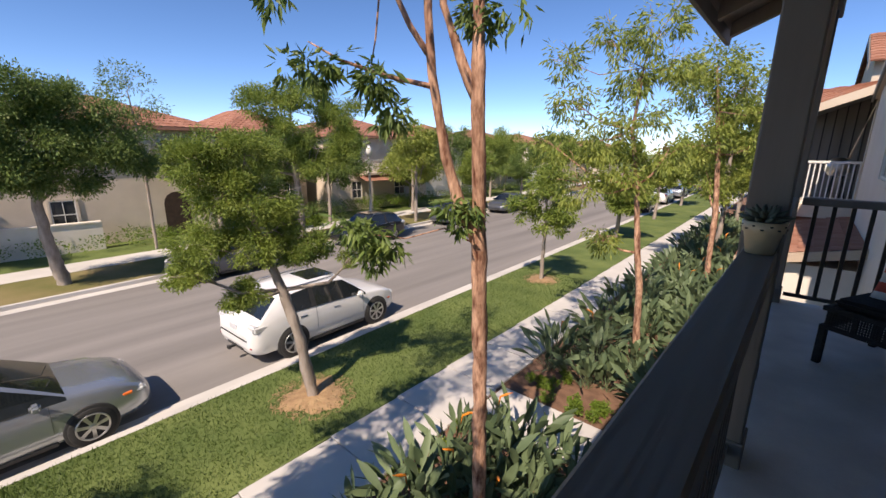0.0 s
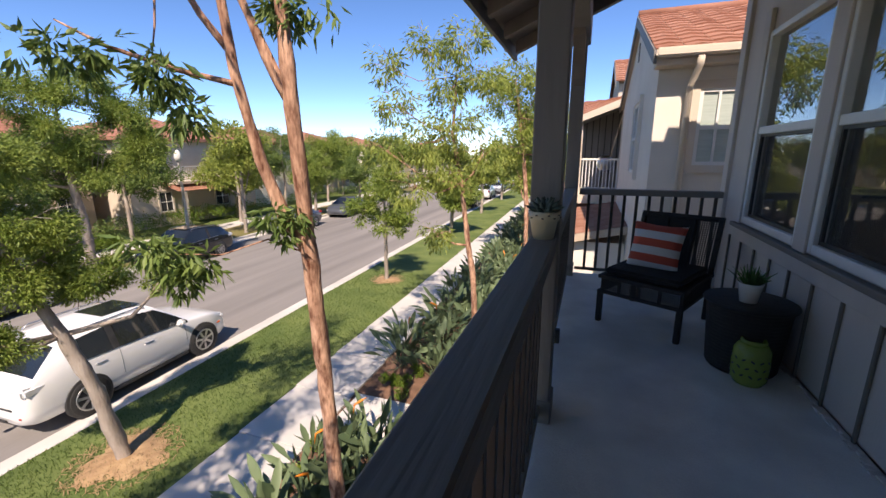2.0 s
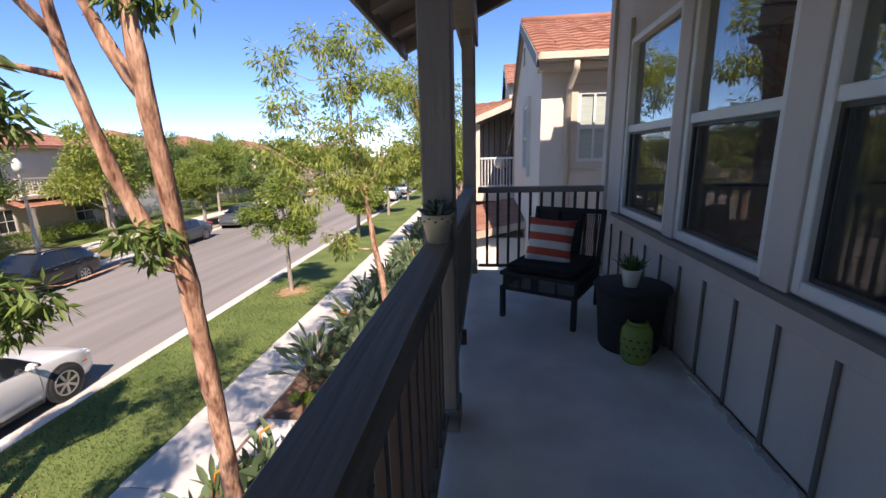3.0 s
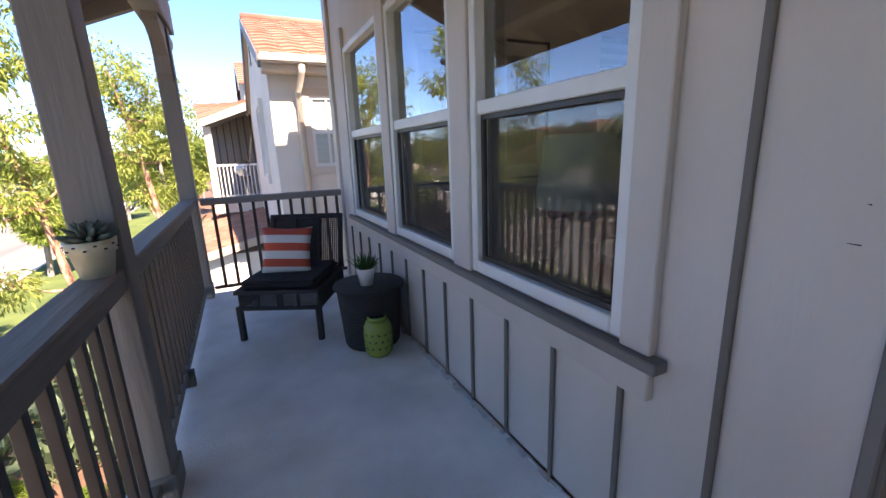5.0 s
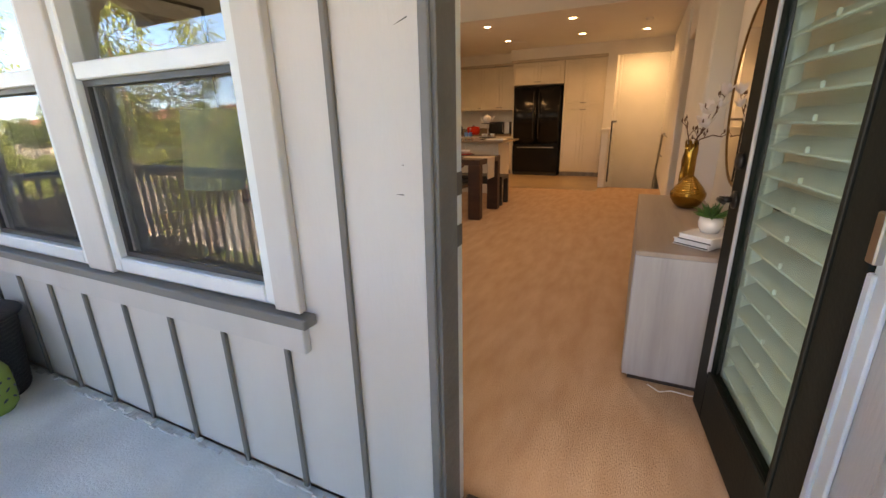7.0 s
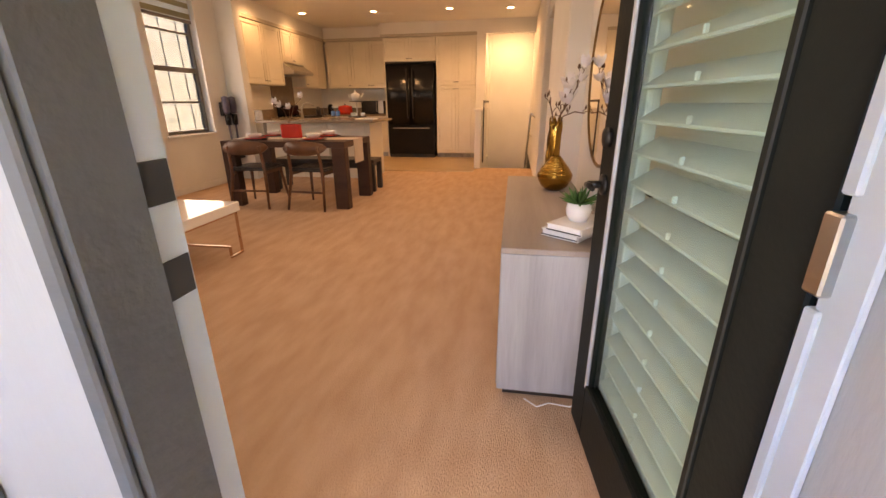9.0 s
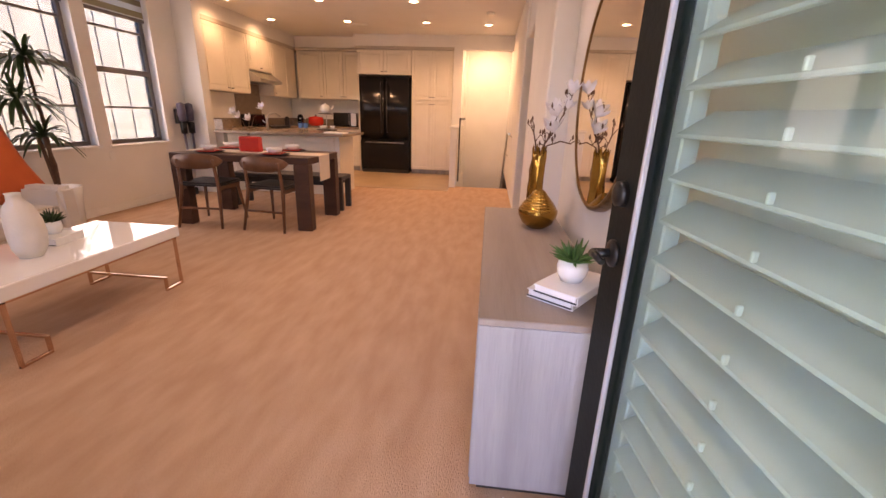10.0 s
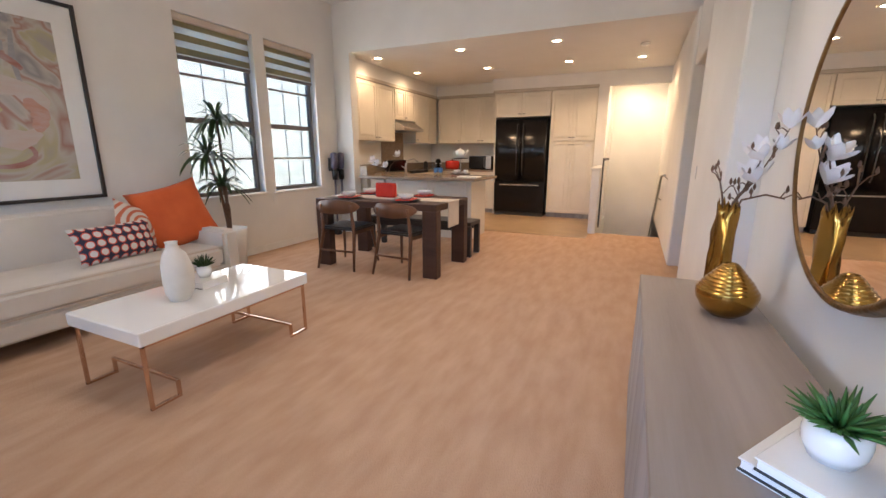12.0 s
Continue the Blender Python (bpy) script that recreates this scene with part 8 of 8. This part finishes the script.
# stair handrail
hr = thing("stair_handrail", pose(0, 0, 0), "metal stair handrail fixed to the wall", "handrail")
part("rail", tube(bmesh.new(), [(8.4, YF + 0.06, 0.98), (9.05, YF + 0.06, 0.95), (11.2, YF + 0.06, -0.5)], 0.018, 8), M_STEEL, hr)
for x, z in ((8.6, 0.97), (9.6, 0.58), (10.6, -0.1)):
    part("bracket", tube(bmesh.new(), [(x, YF + 0.002, z - 0.05), (x, YF + 0.06, z)], 0.008, 6), M_STEEL, hr)
single("stair_guard_rail", boxes((9.0, 0.515, 0.10, 9.03, 0.54, 1.2), (9.03, 0.515, 1.16, 10.3, 0.54, 1.2), bev=0.004), M_BLACKW, "dark guard rail along the low stair wall", "handrail")
# table lamp behind the window
lm = thing("table_lamp", pose(1.89, 1.58, 0.0), "table lamp with a pale drum shade by the window", "lamp")
part("shade", lathe(bmesh.new(), [(0.145, 1.29), (0.18, 0.99), (0.176, 0.99), (0.141, 1.29)], 28, close=False), surf("teal_shade_cloth", (0.26, 0.37, 0.37), (0.32, 0.43, 0.43), 6, 0.8, 0.2, 200), lm)
part("base", lathe(bmesh.new(), [(0, 0.55), (0.06, 0.55), (0.085, 0.66), (0.05, 0.86), (0.013, 0.92), (0.013, 1.05), (0, 1.05)], 24), M_WHITEC, lm)
rt = thing("round_lamp_table", pose(1.89, 1.58, 0.0), "small round dark table carrying the lamp", "table")
part("tabletop", lathe(bmesh.new(), [(0, 0.52), (0.17, 0.52), (0.17, 0.549), (0, 0.549)], 28), M_WALNUT, rt)
part("column", lathe(bmesh.new(), [(0.12, 0.0), (0.12, 0.02), (0.02, 0.04), (0.02, 0.52)], 20), M_WALNUT, rt)
# ---- balcony things ----
M_WICKER = surf("black_wicker", (0.010, 0.0085, 0.0085), (0.022, 0.019, 0.019), 30, 0.6, 0.8, 160, fine=0.5)
M_BLKCLOTH = surf("black_cloth", (0.010, 0.010, 0.012), (0.018, 0.018, 0.02), 8, 0.9, 0.4, 250)


def lattice(bm, origin, u, v, nu, nv, w, th):
    """Open woven lattice of thin strips."""
    o, u, v = Vector(origin), Vector(u), Vector(v)
    n = u.cross(v).normalized() * th
    for a, b_, k in ((u, v, nu), (v, u, nv)):
        s = a.normalized() * w
        for i in range(k + 1):
            p = o + a * (i / k)
            c = [p - s - n, p + s - n, p + s + b_ - n, p - s + b_ - n, p - s + n, p + s + n, p + s + b_ + n, p - s + b_ + n]
            vv = [bm.verts.new(q) for q in c]
            for q in ((0, 1, 2, 3), (7, 6, 5, 4), (0, 4, 5, 1), (1, 5, 6, 2), (2, 6, 7, 3), (3, 7, 4, 0)):
                bm.faces.new([vv[i_] for i_ in q])


# lounge chair: its front faces the walkway, local -y
lc = thing("wicker_lounge_chair", pose(0.70, 3.14, ZD, 0, 0, -28), "low black woven lounge chair with a black seat pad", "chair")
CW, CDp = 0.60, 0.66
for x in (-CW / 2 + 0.02, CW / 2 - 0.02):
    for y in (0.02, CDp - 0.02):
        part("leg", boxes((x - 0.019, y - 0.019, 0, x + 0.019, y + 0.019, 0.24), bev=0.004), M_WICKER, lc)
part("seat_frame", boxes((-CW / 2, 0, 0.345, CW / 2, 0.03, 0.375), (-CW / 2, 0, 0.23, CW / 2, 0.03, 0.255), (-CW / 2, 0.03, 0.345, -CW / 2 + 0.03, CDp, 0.375), (CW / 2 - 0.03, 0.03, 0.345, CW / 2, CDp, 0.375), (-CW / 2, 0.03, 0.23, -CW / 2 + 0.03, CDp, 0.255), (CW / 2 - 0.03, 0.03, 0.23, CW / 2, CDp, 0.255), (-CW / 2 + 0.03, 0.03, 0.35, CW / 2 - 0.03, CDp, 0.37), bev=0.004), M_WICKER, lc)
b = bmesh.new()
for k in range(4):
    x0 = -CW / 2 + 0.02 + k * 0.142
    lattice(b, (x0 + 0.012, 0.015, 0.255), (0.118, 0, 0), (0, 0, 0.09), 9, 6, 0.003, 0.004)
    box(b, x0 + 0.13, 0.005, 0.255, x0 + 0.15, 0.025, 0.345)
for s in (-1, 1):
    for k in range(4):
        lattice(b, (s * (CW / 2 - 0.015), 0.04 + 0.155 * k, 0.255), (0, 0.14, 0), (0, 0, 0.09), 10, 6, 0.003, 0.004)
part("woven_apron", b, M_WICKER, lc)
part("seat_pad", box(bmesh.new(), -CW / 2 + 0.03, 0.03, 0.377, CW / 2 - 0.03, CDp - 0.06, 0.43, bev=0.02, seg=3), M_BLKCLOTH, lc, "black cloth seat pad")
tilt = pose(0, CDp - 0.05, 0.37, -16)
b = bmesh.new()
for d in ((-CW / 2, -0.018, 0, -CW / 2 + 0.035, 0.018, 0.44), (CW / 2 - 0.035, -0.018, 0, CW / 2, 0.018, 0.44), (-CW / 2 + 0.035, -0.018, 0.405, CW / 2 - 0.035, 0.018, 0.44), (-0.1, -0.016, 0, -0.08, 0.016, 0.405), (0.1, -0.016, 0, 0.12, 0.016, 0.405)):
    box(b, *d, bev=0.004)
box(b, -CW / 2 + 0.035, 0.0, 0.0, CW / 2 - 0.19, 0.012, 0.405)
part("back_frame", turned(b, tilt), M_WICKER, lc)
b = bmesh.new()
lattice(b, (0.125, 0, 0.02), (0.14, 0, 0), (0, 0, 0.38), 9, 24, 0.003, 0.004)
part("woven_back", turned(b, tilt), M_WICKER, lc)
single("striped_cushion", cushion_bm(0.37, 0.37, 0.13), M_FLAG, "red and white striped cushion on the wicker chair", "cushion", pose(0.83, 3.44, ZD + 0.575, -16, 3, -22))

# drum side table, lantern, pots
st = thing("drum_side_table", pose(1.27, 2.83, ZD), "round black woven drum side table", "table")
part("drum", lathe(bmesh.new(), ribbed([(0.175, 0.0), (0.185, 0.02), (0.215, 0.40)], 34, 0.0015) + [(0.0, 0.40)], 40), M_WICKER, st)
part("tabletop", lathe(bmesh.new(), [(0, 0.401), (0.232, 0.401), (0.238, 0.41), (0.232, 0.42), (0, 0.42)], 40), M_WICKER, st)
wp = thing("white_potted_plant", pose(1.25, 2.80, ZD + 0.42), "wispy green plant in a tapered white pot on the side table", "plant")
part("pot", lathe(bmesh.new(), [(0.0, 0), (0.044, 0), (0.062, 0.105), (0.064, 0.115), (0.057, 0.115), (0.052, 0.095), (0, 0.095)], 32), M_WHITEC, wp)
b = bmesh.new()
r = random.Random(46)
for k in range(90):
    a, e = r.uniform(0, 6.283), r.uniform(0.7, 1.5)
    d = Vector((math.cos(a) * math.cos(e), math.sin(a) * math.cos(e), math.sin(e)))
    l = r.uniform(0.05, 0.15)
    o = Vector((0.04 * math.cos(a) * r.random(), 0.04 * math.sin(a) * r.random(), 0.094))
    tube(b, [o, o + d * l * 0.6, o + d * l + Vector((0, 0, -0.12 * l))], [0.003, 0.0035, 0.0008], 4)
part("leaves", b, M_SUCC, wp)
M_LIME = surf("lime_green_glaze", (0.19, 0.265, 0.05), (0.25, 0.33, 0.07), 8, 0.25, 0.1, 60)
ln = thing("pierced_lantern", pose(1.25, 2.62, ZD), "lime green ceramic lantern with pierced leaf holes", "lantern")
part("body", lathe(bmesh.new(), [(0, 0), (0.07, 0), (0.088, 0.03), (0.092, 0.12), (0.088, 0.2), (0.07, 0.232), (0.055, 0.24)], 36), M_LIME, ln)
part("rim", lathe(bmesh.new(), [(0.05, 0.24), (0.06, 0.24), (0.064, 0.25), (0.058, 0.262), (0.048, 0.258), (0.046, 0.24)], 32, close=False), M_LIME, ln)
hole = bmesh.new()
for row, z in enumerate((0.07, 0.115, 0.16)):
    for k in range(14):
        a = 2 * math.pi * (k + 0.5 * (row % 2)) / 14
        c = Vector((0.0925 * math.cos(a), 0.0925 * math.sin(a), z))
        u, n = Vector((-math.sin(a), math.cos(a), 0)), Vector((math.cos(a), math.sin(a), 0))
        tilt_ = (k % 2 - 0.5) * 1.2
        d1 = u * math.cos(tilt_) + Vector((0, 0, 1)) * math.sin(tilt_)
        d2 = d1.cross(n)
        v = [hole.verts.new(c + n * 0.0015 + d1 * (0.013 * math.cos(q * 1.047)) + d2 * (0.006 * math.sin(q * 1.047))) for q in range(6)]
        hole.faces.new(v)
tagged(part("pierced_holes", hole, M_BLACK, ln), kind="stuff")
single("black_fabric_bag", box(bmesh.new(), 1.30, 2.98, ZD, 1.50, 3.25, ZD + 0.36, bev=0.05, seg=3), M_BLKCLOTH, "black cloth bag behind the side table", "bag")
M_TERRA = surf("cream_glazed_pot", (0.56, 0.46, 0.30), (0.64, 0.54, 0.37), 6, 0.4, 0.2, 60)
M_GREYSUC = leafy("grey_succulent_leaves", (0.07, 0.10, 0.08), (0.16, 0.2, 0.16), trans=0.05)
pp = thing("rail_planter", pose(0.155, 1.79, RZ), "cream dotted pot with a grey rosette succulent on the rail", "planter")
part("pot", lathe(bmesh.new(), [(0, 0), (0.042, 0), (0.056, 0.075), (0.062, 0.078), (0.066, 0.115), (0.058, 0.115), (0.052, 0.095), (0, 0.095)], 32), M_TERRA, pp)
b = bmesh.new()
for k in range(16):
    a = 2 * math.pi * k / 16
    lathe(b, [(0.0, -0.003), (0.005, -0.002), (0.005, 0.002), (0.0, 0.003)], 8, (0.064 * math.cos(a), 0.064 * math.sin(a), 0.09 + 0.012 * (k % 2)))
part("dots", b, M_BLACK, pp, "dark painted dots")
for lay, (n, e, l) in enumerate([(10, 0.35, 0.085), (9, 0.7, 0.08), (7, 1.05, 0.075), (4, 1.35, 0.065)]):
    for k in range(n):
        a = 2 * math.pi * (k + 0.5 * lay) / n
        d = Vector((math.cos(a) * math.cos(e), math.sin(a) * math.cos(e), math.sin(e)))
        o = Vector((0, 0, 0.105))
        b = bmesh.new()
        tube(b, [o, o + d * l * 0.6, o + d * l], [0.005, 0.011, 0.002], 6)
        part("leaf", b, M_GREYSUC, pp)
# crumbled stucco edge where the wall meets the balcony floor
M_GRIT = surf("crumbling_cement", (0.46, 0.44, 0.41), (0.66, 0.64, 0.61), 14, 0.95, 0.4, 60)
b = bmesh.new()
r = random.Random(3)
y = 0.5
while y < 4.4:
    w_ = r.uniform(0.008, 0.035) + 0.03 * max(0.0, noise.noise(Vector((y * 3.0, 0.4, 0.0))))
    box(b, XW - w_ - 0.002, y, ZD - 0.001, XW - 0.002, y + r.uniform(0.03, 0.07), ZD + r.uniform(0.004, 0.014), bev=0.003)
    y += r.uniform(0.025, 0.05)
box(b, XW - 0.012, 0.48, ZD - 0.03, XW + 0.05, 4.45, ZD + 0.007, bev=0.002)
tagged(part("cement_crumbs", b, M_GRIT), "crumbled cement along the foot of the wall", "rubble", "", "stuff")
# scratches on the wall boards
b = bmesh.new()
for y, z, l, a in ((0.54, 1.06, 0.02, 2), (0.52, 1.43, 0.035, -20), (0.53, 1.13, 0.006, 10)):
    c, s = math.cos(radians(a)) * l / 2, math.sin(radians(a)) * l / 2
    v = [b.verts.new((XW - 0.0012, y - c, z - s - 0.0015)), b.verts.new((XW - 0.0012, y + c, z + s - 0.0005)), b.verts.new((XW - 0.0012, y + c, z + s + 0.0005)), b.verts.new((XW - 0.0012, y - c, z - s + 0.0015))]
    b.faces.new(v)
tagged(part("scratch_marks", b, M_BLACK, wall_front), "dark scratch marks on the paint")
